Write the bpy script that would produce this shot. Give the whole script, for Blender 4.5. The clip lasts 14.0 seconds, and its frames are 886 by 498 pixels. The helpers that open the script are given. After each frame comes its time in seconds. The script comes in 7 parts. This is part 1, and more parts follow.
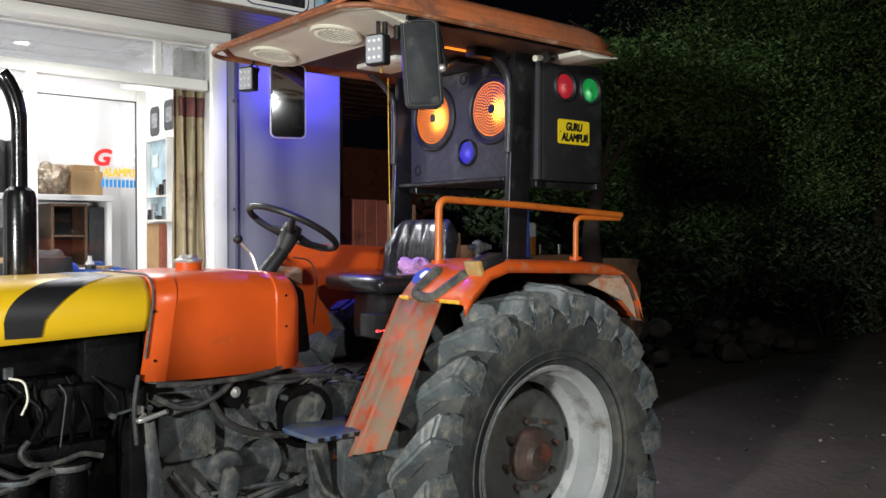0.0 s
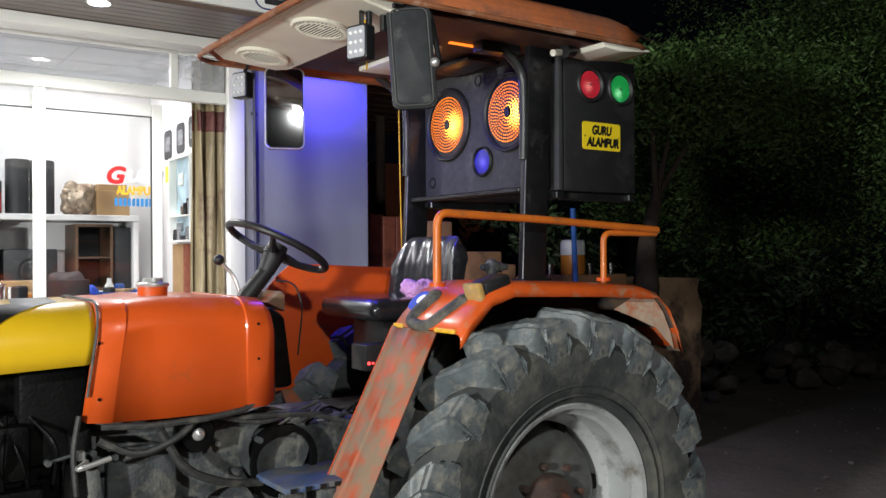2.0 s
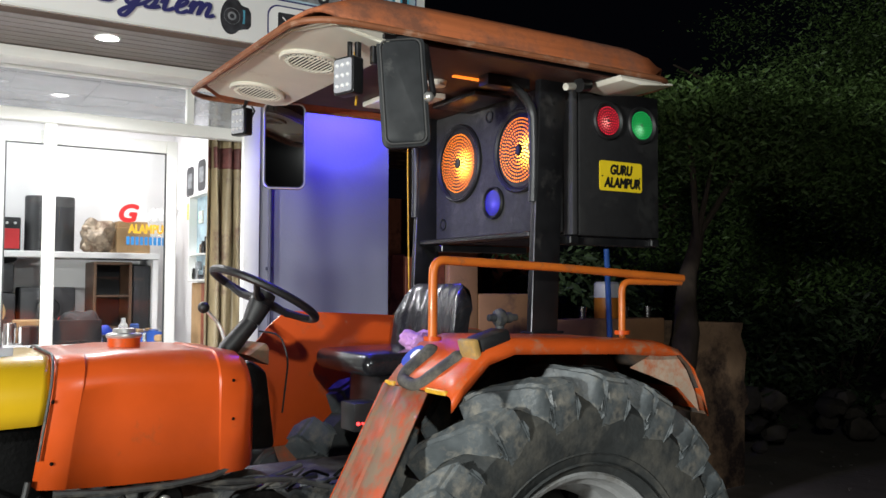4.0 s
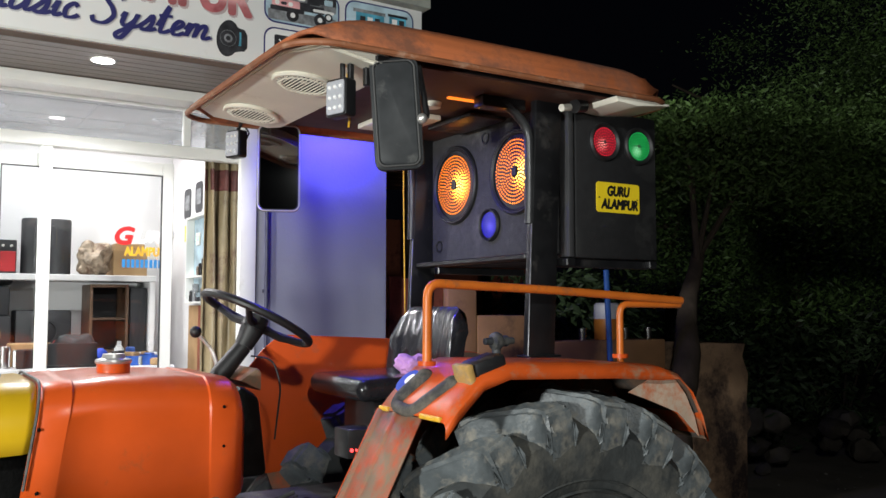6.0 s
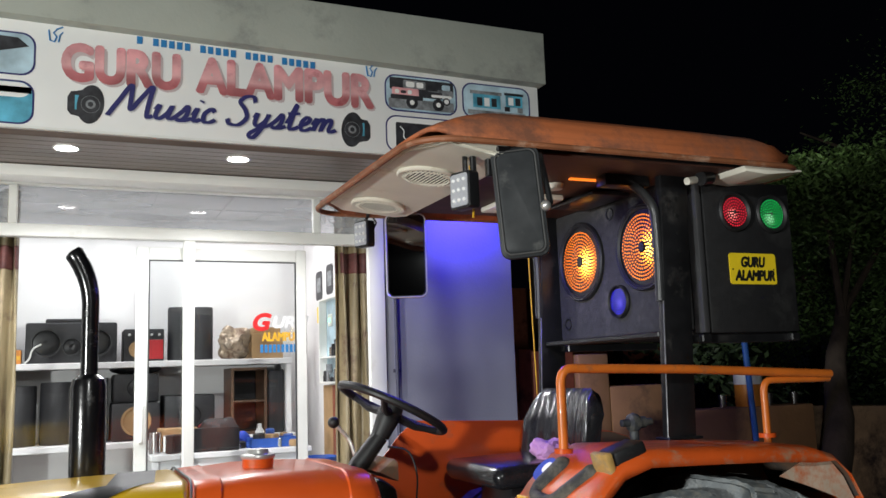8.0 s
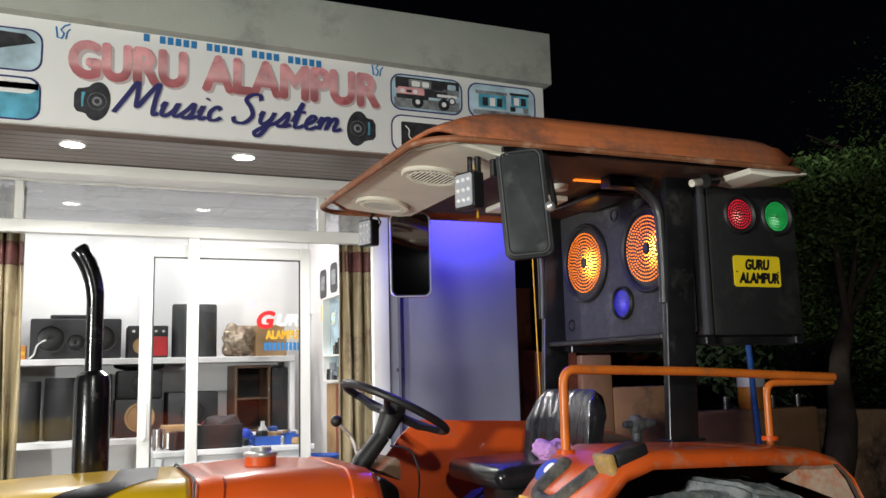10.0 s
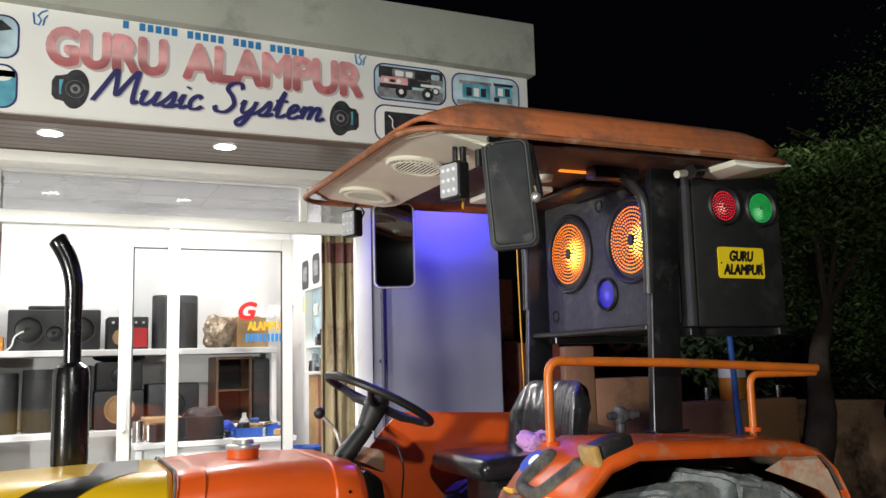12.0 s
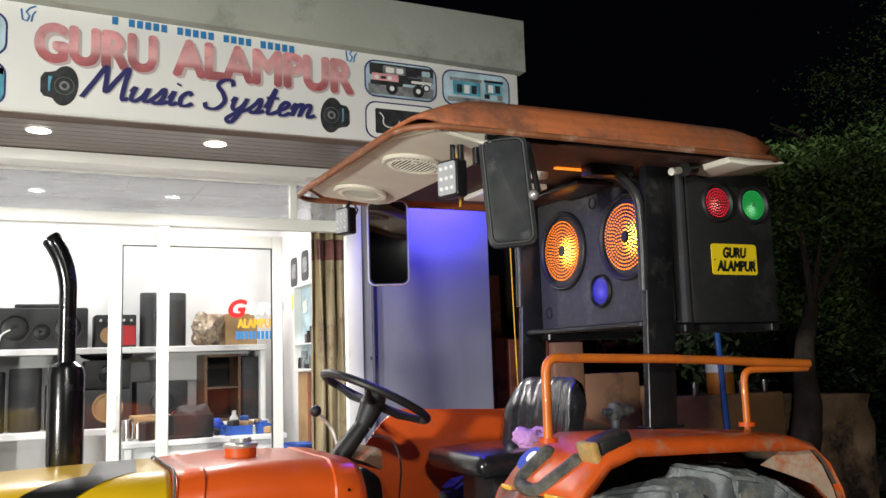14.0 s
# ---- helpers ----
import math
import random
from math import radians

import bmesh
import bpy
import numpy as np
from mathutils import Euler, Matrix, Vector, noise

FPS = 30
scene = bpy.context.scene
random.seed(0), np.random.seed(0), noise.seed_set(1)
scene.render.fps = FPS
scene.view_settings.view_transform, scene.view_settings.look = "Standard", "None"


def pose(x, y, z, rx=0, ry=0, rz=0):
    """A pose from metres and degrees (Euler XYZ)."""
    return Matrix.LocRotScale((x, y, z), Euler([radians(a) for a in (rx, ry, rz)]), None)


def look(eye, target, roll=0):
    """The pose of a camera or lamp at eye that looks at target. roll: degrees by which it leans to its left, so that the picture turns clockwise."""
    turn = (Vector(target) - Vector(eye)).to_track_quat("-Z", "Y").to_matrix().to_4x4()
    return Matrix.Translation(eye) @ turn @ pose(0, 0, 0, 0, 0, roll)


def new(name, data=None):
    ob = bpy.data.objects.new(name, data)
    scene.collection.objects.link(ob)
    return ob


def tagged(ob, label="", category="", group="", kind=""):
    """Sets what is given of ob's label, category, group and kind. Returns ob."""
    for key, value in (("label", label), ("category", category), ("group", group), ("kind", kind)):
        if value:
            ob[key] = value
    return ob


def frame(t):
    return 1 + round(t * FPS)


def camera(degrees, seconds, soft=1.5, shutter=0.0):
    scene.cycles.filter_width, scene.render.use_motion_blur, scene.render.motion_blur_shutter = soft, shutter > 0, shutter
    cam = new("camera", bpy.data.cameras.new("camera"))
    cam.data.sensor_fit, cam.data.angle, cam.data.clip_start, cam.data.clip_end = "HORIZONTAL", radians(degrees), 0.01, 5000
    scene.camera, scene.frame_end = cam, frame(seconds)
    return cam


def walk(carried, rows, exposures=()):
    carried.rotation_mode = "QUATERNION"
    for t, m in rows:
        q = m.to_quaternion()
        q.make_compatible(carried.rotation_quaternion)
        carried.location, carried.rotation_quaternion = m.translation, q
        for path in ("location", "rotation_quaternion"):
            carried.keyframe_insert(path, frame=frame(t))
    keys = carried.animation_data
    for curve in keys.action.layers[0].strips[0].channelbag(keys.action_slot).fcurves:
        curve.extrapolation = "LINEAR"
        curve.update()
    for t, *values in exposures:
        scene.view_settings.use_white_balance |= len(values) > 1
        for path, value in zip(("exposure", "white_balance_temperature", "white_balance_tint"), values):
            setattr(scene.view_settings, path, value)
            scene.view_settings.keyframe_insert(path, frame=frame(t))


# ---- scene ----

cam = camera(54.3, 14.0)
PATH = [
    (0, (-2.293, -5.166, 1.551), (-1.013, -3.629, 1.516), -0.0),
    (0.5, (-2.253, -5.163, 1.551), (-1.004, -3.601, 1.53), -0.6),
    (1, (-2.11, -5.134, 1.555), (-0.91, -3.534, 1.548), -0.8),
    (1.5, (-1.973, -5.081, 1.547), (-0.822, -3.446, 1.543), -0.6),
    (2, (-1.832, -4.994, 1.548), (-0.684, -3.357, 1.558), -0.4),
    (2.5, (-1.724, -4.936, 1.562), (-0.573, -3.301, 1.591), -0.4),
    (3, (-1.649, -4.907, 1.578), (-0.567, -3.226, 1.628), -0.0),
    (5.5, (-1.518, -4.868, 1.608), (-0.468, -3.17, 1.736), 0.0),
    (6, (-1.521, -4.863, 1.609), (-0.471, -3.166, 1.746), 0.0),
    (6.5, (-1.536, -4.863, 1.62), (-0.543, -3.133, 1.775), -0.1),
    (7, (-1.547, -4.856, 1.65), (-0.633, -3.088, 1.849), -0.6),
    (7.5, (-1.547, -4.874, 1.678), (-0.701, -3.081, 1.939), -1.7),
    (8, (-1.54, -4.873, 1.682), (-0.747, -3.059, 1.968), -2.0),
    (10.5, (-1.54, -4.877, 1.684), (-0.753, -3.059, 1.964), -1.3),
    (11, (-1.531, -4.859, 1.683), (-0.729, -3.047, 1.952), -1.1),
    (11.5, (-1.532, -4.86, 1.686), (-0.718, -3.052, 1.949), -1.2),
    (12, (-1.54, -4.853, 1.686), (-0.717, -3.049, 1.949), -1.5),
    (12.5, (-1.548, -4.849, 1.686), (-0.713, -3.05, 1.942), -1.6),
    (13, (-1.556, -4.842, 1.691), (-0.711, -3.047, 1.938), -1.5),
    (13.5, (-1.571, -4.837, 1.694), (-0.72, -3.044, 1.939), -1.5),
    (14, (-1.58, -4.839, 1.693), (-0.722, -3.05, 1.945), -1.8),
]
walk(cam, [(t, look(eye, target, roll)) for t, eye, target, roll in PATH],
     [(0, 0.05, 6500, 10), (6.5, 0.0, 6500, 10), (7.5, -0.22, 6500, 10), (8.2, -0.28, 6500, 10), (10.5, -0.18, 6750, 10), (12, -0.02, 6850, 10), (14, 0.02, 6850, 10)])

# ---- light ----
world = bpy.data.worlds.new("night")
world.use_nodes = True
scene.world = world
world.node_tree.nodes["Background"].inputs[0].default_value = (0.006, 0.007, 0.012, 1)
world.node_tree.nodes["Background"].inputs[1].default_value = 0.12


def lamp(name, kind, m, watts, color, size=0.2, size_y=None, spread=None):
    d = bpy.data.lights.new(name, kind)
    d.energy, d.color = watts, color
    if kind == "AREA":
        d.size = size
        if size_y:
            d.shape, d.size_y = "RECTANGLE", size_y
        if spread:
            d.spread = radians(spread)
    elif kind == "SPOT":
        d.spot_size, d.spot_blend, d.shadow_soft_size = radians(spread or 120), 0.4, size
    else:
        d.shadow_soft_size = size
    ob = new(name, d)
    ob.matrix_world = m
    return ob


WHITE = (0.95, 0.985, 0.955)
COOL = (0.98, 0.98, 1.0)
lamp("yard_floodlight", "AREA", look((-5.2, -5.05, 1.70), (0.2, -1.6, 1.6)), 285, WHITE, 0.22)
lamp("hand_lamp", "AREA", look((-1.50, -5.55, 2.80), (0.5, -1.6, 1.9)), 48, WHITE, 0.12)
lamp("shop_ceiling_light", "AREA", look((-1.1, 1.4, 2.88), (-1.1, 1.55, 0)), 32, COOL, 2.2, 0.5)
for dx in (-3.19, -2.37, -1.568, -0.749):
    lamp("downlight_lamp", "SPOT", look((dx, -0.45, 2.79), (dx, -0.45, 0)), 74, COOL, 0.04, spread=150)
lamp("wall_blue_led", "AREA", look((0.70, -0.125, 2.664), (0.70, 0.02, 2.25)), 10, (0.03, 0.015, 1.0), 0.46, 0.03)
lamp("canopy_blue_led_down", "AREA", look((-0.15, -1.90, 2.31), (-0.2, -2.05, 0)), 5.5, (0.04, 0.03, 1.0), 0.08, 0.03)


# ---- materials ----
def mat(name, color, rough=0.5, metal=0.0, var=0.15, scale=8.0, dirt=None, dirt_amount=0.0, dirt_scale=3.0, bump=0.0, bump_scale=60.0,
        coat=0.0, island=0.0, stretch=(1, 1, 1)):
    m = bpy.data.materials.new(name)
    m.use_nodes = True
    nt = m.node_tree
    n, l = nt.nodes, nt.links
    p = n["Principled BSDF"]
    p.inputs["Roughness"].default_value = rough
    p.inputs["Metallic"].default_value = metal
    p.inputs["Coat Weight"].default_value = coat
    tc = n.new("ShaderNodeTexCoord")
    mp = n.new("ShaderNodeMapping")
    mp.inputs["Scale"].default_value = stretch
    l.new(tc.outputs["Object"], mp.inputs["Vector"])
    no = n.new("ShaderNodeTexNoise")
    no.inputs["Scale"].default_value, no.inputs["Detail"].default_value = scale, 6
    l.new(mp.outputs[0], no.inputs["Vector"])
    ra = n.new("ShaderNodeValToRGB")
    ra.color_ramp.elements[0].position, ra.color_ramp.elements[1].position = 0.3, 0.7
    ra.color_ramp.elements[0].color = (*[max(0, c * (1 - var)) for c in color], 1)
    ra.color_ramp.elements[1].color = (*[min(1, c * (1 + var)) for c in color], 1)
    l.new(no.outputs["Fac"], ra.inputs[0])
    out = ra.outputs[0]
    if island:
        oi = n.new("ShaderNodeObjectInfo")
        hs = n.new("ShaderNodeHueSaturation")
        mr = n.new("ShaderNodeMapRange")
        mr.inputs["To Min"].default_value, mr.inputs["To Max"].default_value = 1 - island, 1 + island
        l.new(oi.outputs["Random"], mr.inputs["Value"])
        l.new(mr.outputs[0], hs.inputs["Value"])
        l.new(out, hs.inputs["Color"])
        out = hs.outputs[0]
    if dirt:
        n2 = n.new("ShaderNodeTexNoise")
        n2.inputs["Scale"].default_value, n2.inputs["Detail"].default_value, n2.inputs["Roughness"].default_value = dirt_scale, 9, 0.68
        l.new(tc.outputs["Object"], n2.inputs["Vector"])
        r2 = n.new("ShaderNodeValToRGB")
        a = 0.72 - 0.45 * dirt_amount
        r2.color_ramp.elements[0].position, r2.color_ramp.elements[1].position = a - 0.07, a + 0.1
        l.new(n2.outputs["Fac"], r2.inputs[0])
        mx = n.new("ShaderNodeMix")
        mx.data_type = "RGBA"
        l.new(r2.outputs[0], mx.inputs[0])
        l.new(out, mx.inputs[6])
        mx.inputs[7].default_value = (*dirt, 1)
        out = mx.outputs[2]
        mr2 = n.new("ShaderNodeMapRange")
        mr2.inputs["To Min"].default_value, mr2.inputs["To Max"].default_value = rough, min(1, rough + 0.4)
        l.new(r2.outputs[0], mr2.inputs["Value"])
        l.new(mr2.outputs[0], p.inputs["Roughness"])
    l.new(out, p.inputs["Base Color"])
    if bump:
        n3 = n.new("ShaderNodeTexNoise")
        n3.inputs["Scale"].default_value, n3.inputs["Detail"].default_value = bump_scale, 5
        l.new(mp.outputs[0], n3.inputs["Vector"])
        b = n.new("ShaderNodeBump")
        b.inputs["Strength"].default_value, b.inputs["Distance"].default_value = bump, 0.01
        l.new(n3.outputs["Fac"], b.inputs["Height"])
        l.new(b.outputs[0], p.inputs["Normal"])
    return m


def glow(name, color, strength, hot=None, hot_color=(1, 1, 1), hot_strength=0.0, radius=0.05):
    """A lit lens; hot: the place of the lamp behind it, where it is brightest."""
    m = bpy.data.materials.new(name)
    m.use_nodes = True
    nt = m.node_tree
    n, l = nt.nodes, nt.links
    p = n["Principled BSDF"]
    p.inputs["Base Color"].default_value = (*[c * 0.3 for c in color], 1)
    p.inputs["Emission Color"].default_value = (*color, 1)
    p.inputs["Emission Strength"].default_value = strength
    if hot:
        tc = n.new("ShaderNodeTexCoord")
        vm = n.new("ShaderNodeVectorMath")
        vm.operation = "DISTANCE"
        vm.inputs[1].default_value = hot
        l.new(tc.outputs["Object"], vm.inputs[0])
        mr = n.new("ShaderNodeMapRange")
        mr.interpolation_type = "SMOOTHSTEP"
        mr.inputs["From Min"].default_value, mr.inputs["From Max"].default_value = 0, radius
        mr.inputs["To Min"].default_value, mr.inputs["To Max"].default_value = 1, 0
        l.new(vm.outputs["Value"], mr.inputs["Value"])
        mx = n.new("ShaderNodeMix")
        mx.data_type = "RGBA"
        l.new(mr.outputs[0], mx.inputs[0])
        mx.inputs[6].default_value, mx.inputs[7].default_value = (*color, 1), (*hot_color, 1)
        l.new(mx.outputs[2], p.inputs["Emission Color"])
        m2 = n.new("ShaderNodeMapRange")
        m2.inputs["To Min"].default_value, m2.inputs["To Max"].default_value = strength, hot_strength
        l.new(mr.outputs[0], m2.inputs["Value"])
        l.new(m2.outputs[0], p.inputs["Emission Strength"])
    return m


def glass(name, tint=(1, 1, 1), haze=0.0):
    m = bpy.data.materials.new(name)
    m.use_nodes = True
    nt = m.node_tree
    n, l = nt.nodes, nt.links
    out = n["Material Output"]
    tr, gl, mx, fr = (n.new("ShaderNodeBsdfTransparent"), n.new("ShaderNodeBsdfGlossy"), n.new("ShaderNodeMixShader"), n.new("ShaderNodeFresnel"))
    tr.inputs[0].default_value = (*tint, 1)
    gl.inputs["Roughness"].default_value = 0.02
    fr.inputs[0].default_value = 1.45
    l.new(fr.outputs[0], mx.inputs[0])
    l.new(tr.outputs[0], mx.inputs[1])
    l.new(gl.outputs[0], mx.inputs[2])
    last = mx
    if haze:
        df, m2, no, mr = n.new("ShaderNodeBsdfDiffuse"), n.new("ShaderNodeMixShader"), n.new("ShaderNodeTexNoise"), n.new("ShaderNodeMapRange")
        df.inputs[0].default_value = (0.75, 0.77, 0.8, 1)
        no.inputs["Scale"].default_value, no.inputs["Detail"].default_value = 2, 3
        mr.inputs["From Min"].default_value, mr.inputs["From Max"].default_value = 0.3, 0.8
        mr.inputs["To Min"].default_value, mr.inputs["To Max"].default_value = haze * 0.35, haze
        l.new(no.outputs["Fac"], mr.inputs["Value"])
        l.new(mr.outputs[0], m2.inputs[0])
        l.new(mx.outputs[0], m2.inputs[1])
        l.new(df.outputs[0], m2.inputs[2])
        last = m2
    l.new(last.outputs[0], out.inputs[0])
    return m


orange = mat("orange_paint", (0.62, 0.085, 0.012), 0.34, var=0.12, scale=5, dirt=(0.30, 0.10, 0.04), dirt_amount=0.12, dirt_scale=7, bump=0.05, bump_scale=25, coat=0.3)
orange_chipped = mat("chipped_orange_paint", (0.60, 0.090, 0.014), 0.38, var=0.14, scale=6, dirt=(0.36, 0.22, 0.13), dirt_amount=0.33, dirt_scale=11, bump=0.08, bump_scale=30, coat=0.2)
orange_worn = mat("worn_orange_paint", (0.50, 0.085, 0.02), 0.55, var=0.25, scale=9, dirt=(0.20, 0.13, 0.085), dirt_amount=0.62, dirt_scale=4.5, bump=0.15, bump_scale=40, stretch=(1, 1, 0.4))
yellow = mat("yellow_paint", (0.72, 0.44, 0.012), 0.36, var=0.1, scale=4, dirt=(0.35, 0.22, 0.05), dirt_amount=0.1, dirt_scale=9, bump=0.04, bump_scale=20, coat=0.3)
canopy_red = mat("faded_canopy_paint", (0.40, 0.115, 0.040), 0.58, var=0.42, scale=5, dirt=(0.20, 0.075, 0.04), dirt_amount=0.45, dirt_scale=6, bump=0.2, bump_scale=18, stretch=(0.15, 5, 5))
canopy_rim = mat("worn_canopy_rim", (0.24, 0.085, 0.035), 0.6, var=0.3, scale=6, dirt=(0.46, 0.30, 0.21), dirt_amount=0.3, dirt_scale=10)
cream = mat("cream_headliner", (0.73, 0.70, 0.60), 0.6, var=0.08, scale=5, dirt=(0.45, 0.38, 0.28), dirt_amount=0.15, dirt_scale=6)
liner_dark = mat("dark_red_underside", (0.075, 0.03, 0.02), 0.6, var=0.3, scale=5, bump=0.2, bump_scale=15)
black_steel = mat("black_steel", (0.010, 0.010, 0.011), 0.33, var=0.3, scale=14, dirt=(0.035, 0.032, 0.03), dirt_amount=0.22, dirt_scale=8, bump=0.06)
black_box = mat("black_carpet_board", (0.008, 0.008, 0.009), 0.65, var=0.3, scale=40, dirt=(0.018, 0.018, 0.017), dirt_amount=0.2, dirt_scale=4, bump=0.25, bump_scale=260)
grille_black = mat("black_grille", (0.015, 0.015, 0.016), 0.4, var=0.2, scale=50)
chrome = mat("chrome", (0.66, 0.65, 0.63), 0.30, 0.75, var=0.08, scale=20, dirt=(0.25, 0.22, 0.18), dirt_amount=0.15, dirt_scale=12)
exhaust_black = mat("glossy_black_enamel", (0.007, 0.007, 0.008), 0.2, var=0.3, scale=14, dirt=(0.03, 0.028, 0.026), dirt_amount=0.15, dirt_scale=9, bump=0.04)
tube_grey = mat("dark_grey_tube", (0.045, 0.046, 0.048), 0.32, 0.3, var=0.2, scale=14, dirt=(0.08, 0.075, 0.07), dirt_amount=0.2, dirt_scale=8)
plastic = mat("black_plastic", (0.011, 0.011, 0.012), 0.5, var=0.2, scale=20, dirt=(0.06, 0.058, 0.055), dirt_amount=0.12, dirt_scale=16, bump=0.04, bump_scale=90)
mirror_shell = mat("mirror_shell", (0.024, 0.026, 0.028), 0.45, var=0.25, scale=20, dirt=(0.09, 0.09, 0.088), dirt_amount=0.10, dirt_scale=14)
gasket = mat("dark_gasket", (0.05, 0.05, 0.05), 0.6, var=0.1)
rubber = mat("tyre_rubber", (0.042, 0.046, 0.046), 0.7, var=0.25, scale=12, dirt=(0.105, 0.10, 0.085), dirt_amount=0.36, dirt_scale=5.5, bump=0.35, bump_scale=45)
# Lug rubber lighter than the tread: light on the tops put into its colour.
rubber_lug_lit = mat("lit_tyre_lug_rubber", (0.115, 0.13, 0.136), 0.42, var=0.3, scale=14, dirt=(0.27, 0.25, 0.21), dirt_amount=0.34, dirt_scale=16, bump=0.4, bump_scale=38, island=0.12)
rim_paint = mat("silver_rim_paint", (0.46, 0.47, 0.47), 0.42, 0.25, var=0.14, scale=6, dirt=(0.16, 0.14, 0.11), dirt_amount=0.35, dirt_scale=5, bump=0.08)
hub_rust = mat("greasy_hub", (0.09, 0.06, 0.05), 0.55, 0.2, var=0.4, scale=14, dirt=(0.22, 0.05, 0.02), dirt_amount=0.2, dirt_scale=9, bump=0.3, bump_scale=50)
cast = mat("dusty_cast_iron", (0.055, 0.060, 0.064), 0.55, 0.15, var=0.6, scale=14, dirt=(0.17, 0.16, 0.135), dirt_amount=0.36, dirt_scale=9, bump=0.3, bump_scale=110)
# Grease colour taken near black to hold the shade under the bonnet too.
greasy = mat("greasy_shaded_engine", (0.004, 0.004, 0.004), 0.45, 0.0, var=0.5, scale=14, dirt=(0.012, 0.011, 0.010), dirt_amount=0.22, dirt_scale=9, bump=0.25, bump_scale=90)
dusty_rubber = mat("dusty_rubber", (0.03, 0.03, 0.03), 0.7, var=0.3, scale=30, dirt=(0.13, 0.12, 0.10), dirt_amount=0.52, dirt_scale=12, bump=0.1, bump_scale=60)
hose = mat("rubber_hose", (0.03, 0.03, 0.03), 0.55, var=0.3, scale=30, dirt=(0.12, 0.11, 0.09), dirt_amount=0.3, dirt_scale=14)
step_blue = mat("worn_blue_step", (0.05, 0.09, 0.20), 0.6, var=0.3, scale=12, dirt=(0.13, 0.13, 0.13), dirt_amount=0.5, dirt_scale=8, bump=0.2)
bare_edge = mat("bare_steel_edge", (0.22, 0.22, 0.23), 0.4, 0.8, var=0.3, scale=20)
# Darker copy of the rim paint: dirt, plus the tyre's shade on the disc.
rim_dirty_shaded = mat("dirty_shaded_rim_paint", (0.13, 0.135, 0.13), 0.5, 0.15, var=0.2, scale=6, dirt=(0.09, 0.075, 0.06), dirt_amount=0.45, dirt_scale=4, bump=0.1)
# Mud brown darkened to include the shade beneath the fenders.
shaded_mud_sheet = mat("shaded_muddy_sheet", (0.13, 0.075, 0.045), 0.85, var=0.3, scale=9, dirt=(0.05, 0.042, 0.036), dirt_amount=0.5, dirt_scale=6, bump=0.3, bump_scale=35)
dusty_panel = mat("dusty_panel", (0.52, 0.40, 0.30), 0.75, var=0.15, scale=8, dirt=(0.52, 0.13, 0.04), dirt_amount=0.32, dirt_scale=9, bump=0.15, bump_scale=35)
rail_paint = mat("golden_orange_paint", (0.60, 0.145, 0.018), 0.36, var=0.14, scale=9, dirt=(0.22, 0.10, 0.05), dirt_amount=0.2, dirt_scale=14, bump=0.08, bump_scale=30, coat=0.25)
shield_paint = mat("scuffed_red_paint", (0.44, 0.075, 0.026), 0.5, var=0.25, scale=10, dirt=(0.235, 0.165, 0.11), dirt_amount=0.56, dirt_scale=9, bump=0.2, bump_scale=40, stretch=(1, 1, 0.3))
for m_ in (orange, yellow, orange_chipped):
    m_.node_tree.nodes["Principled BSDF"].inputs["Specular IOR Level"].default_value = 0.28
conduit_dark = mat("dark_conduit", (0.05, 0.05, 0.085), 0.5, var=0.2, scale=12)
# Low specular keeps the engine as dark as if it stood in shade.
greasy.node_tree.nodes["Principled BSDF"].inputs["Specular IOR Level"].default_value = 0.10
mirror_shell.node_tree.nodes["Principled BSDF"].inputs["Specular IOR Level"].default_value = 0.18
# Lighter copy of the black carpet, the floodlight's brightness put into its grey.
carpet_lit = mat("lit_box_carpet", (0.042, 0.041, 0.043), 0.85, var=0.2, scale=40, dirt=(0.11, 0.105, 0.10), dirt_amount=0.2, dirt_scale=6, bump=0.3, bump_scale=160)
vinyl = mat("black_vinyl", (0.014, 0.014, 0.016), 0.19, var=0.2, scale=25, bump=0.12, bump_scale=30)
cloth_pink = mat("lilac_cloth", (0.50, 0.25, 0.52), 0.9, var=0.2, scale=18, bump=0.4, bump_scale=70)
mirror_face = mat("mirror_glass", (0.22, 0.22, 0.22), 0.04, 1.0, var=0.02, scale=4)
led_face = mat("led_reflector", (0.45, 0.46, 0.50), 0.35, 0.3, var=0.05, scale=30)
amber_plastic = mat("amber_lens", (0.45, 0.28, 0.09), 0.35, var=0.25, scale=30, dirt=(0.30, 0.24, 0.16), dirt_amount=0.45, dirt_scale=16)
plate_yellow = mat("yellow_plate", (0.85, 0.62, 0.02), 0.4, var=0.05, scale=20)
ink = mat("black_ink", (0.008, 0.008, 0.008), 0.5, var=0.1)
sticker_blue = mat("blue_sticker", (0.02, 0.06, 0.42), 0.75, var=0.1, scale=30)
sticker_white = mat("white_sticker", (0.75, 0.75, 0.75), 0.4, var=0.06, scale=30)
tape_yellow = mat("yellow_tape", (0.75, 0.42, 0.03), 0.4, var=0.15, scale=30)
blue_pole_paint = mat("blue_pole_paint", (0.03, 0.12, 0.42), 0.45, var=0.15, scale=14)

white_frame = mat("white_aluminium", (0.80, 0.80, 0.76), 0.42, var=0.04, scale=4, dirt=(0.60, 0.58, 0.52), dirt_amount=0.1, dirt_scale=5)
wall_white = mat("white_plaster", (0.76, 0.75, 0.75), 0.75, var=0.04, scale=3, bump=0.05, bump_scale=40)
wall_blue = mat("lilac_grey_plaster", (0.26, 0.265, 0.325), 0.8, var=0.05, scale=2, dirt=(0.235, 0.24, 0.29), dirt_amount=0.15, dirt_scale=3, bump=0.1, bump_scale=60)
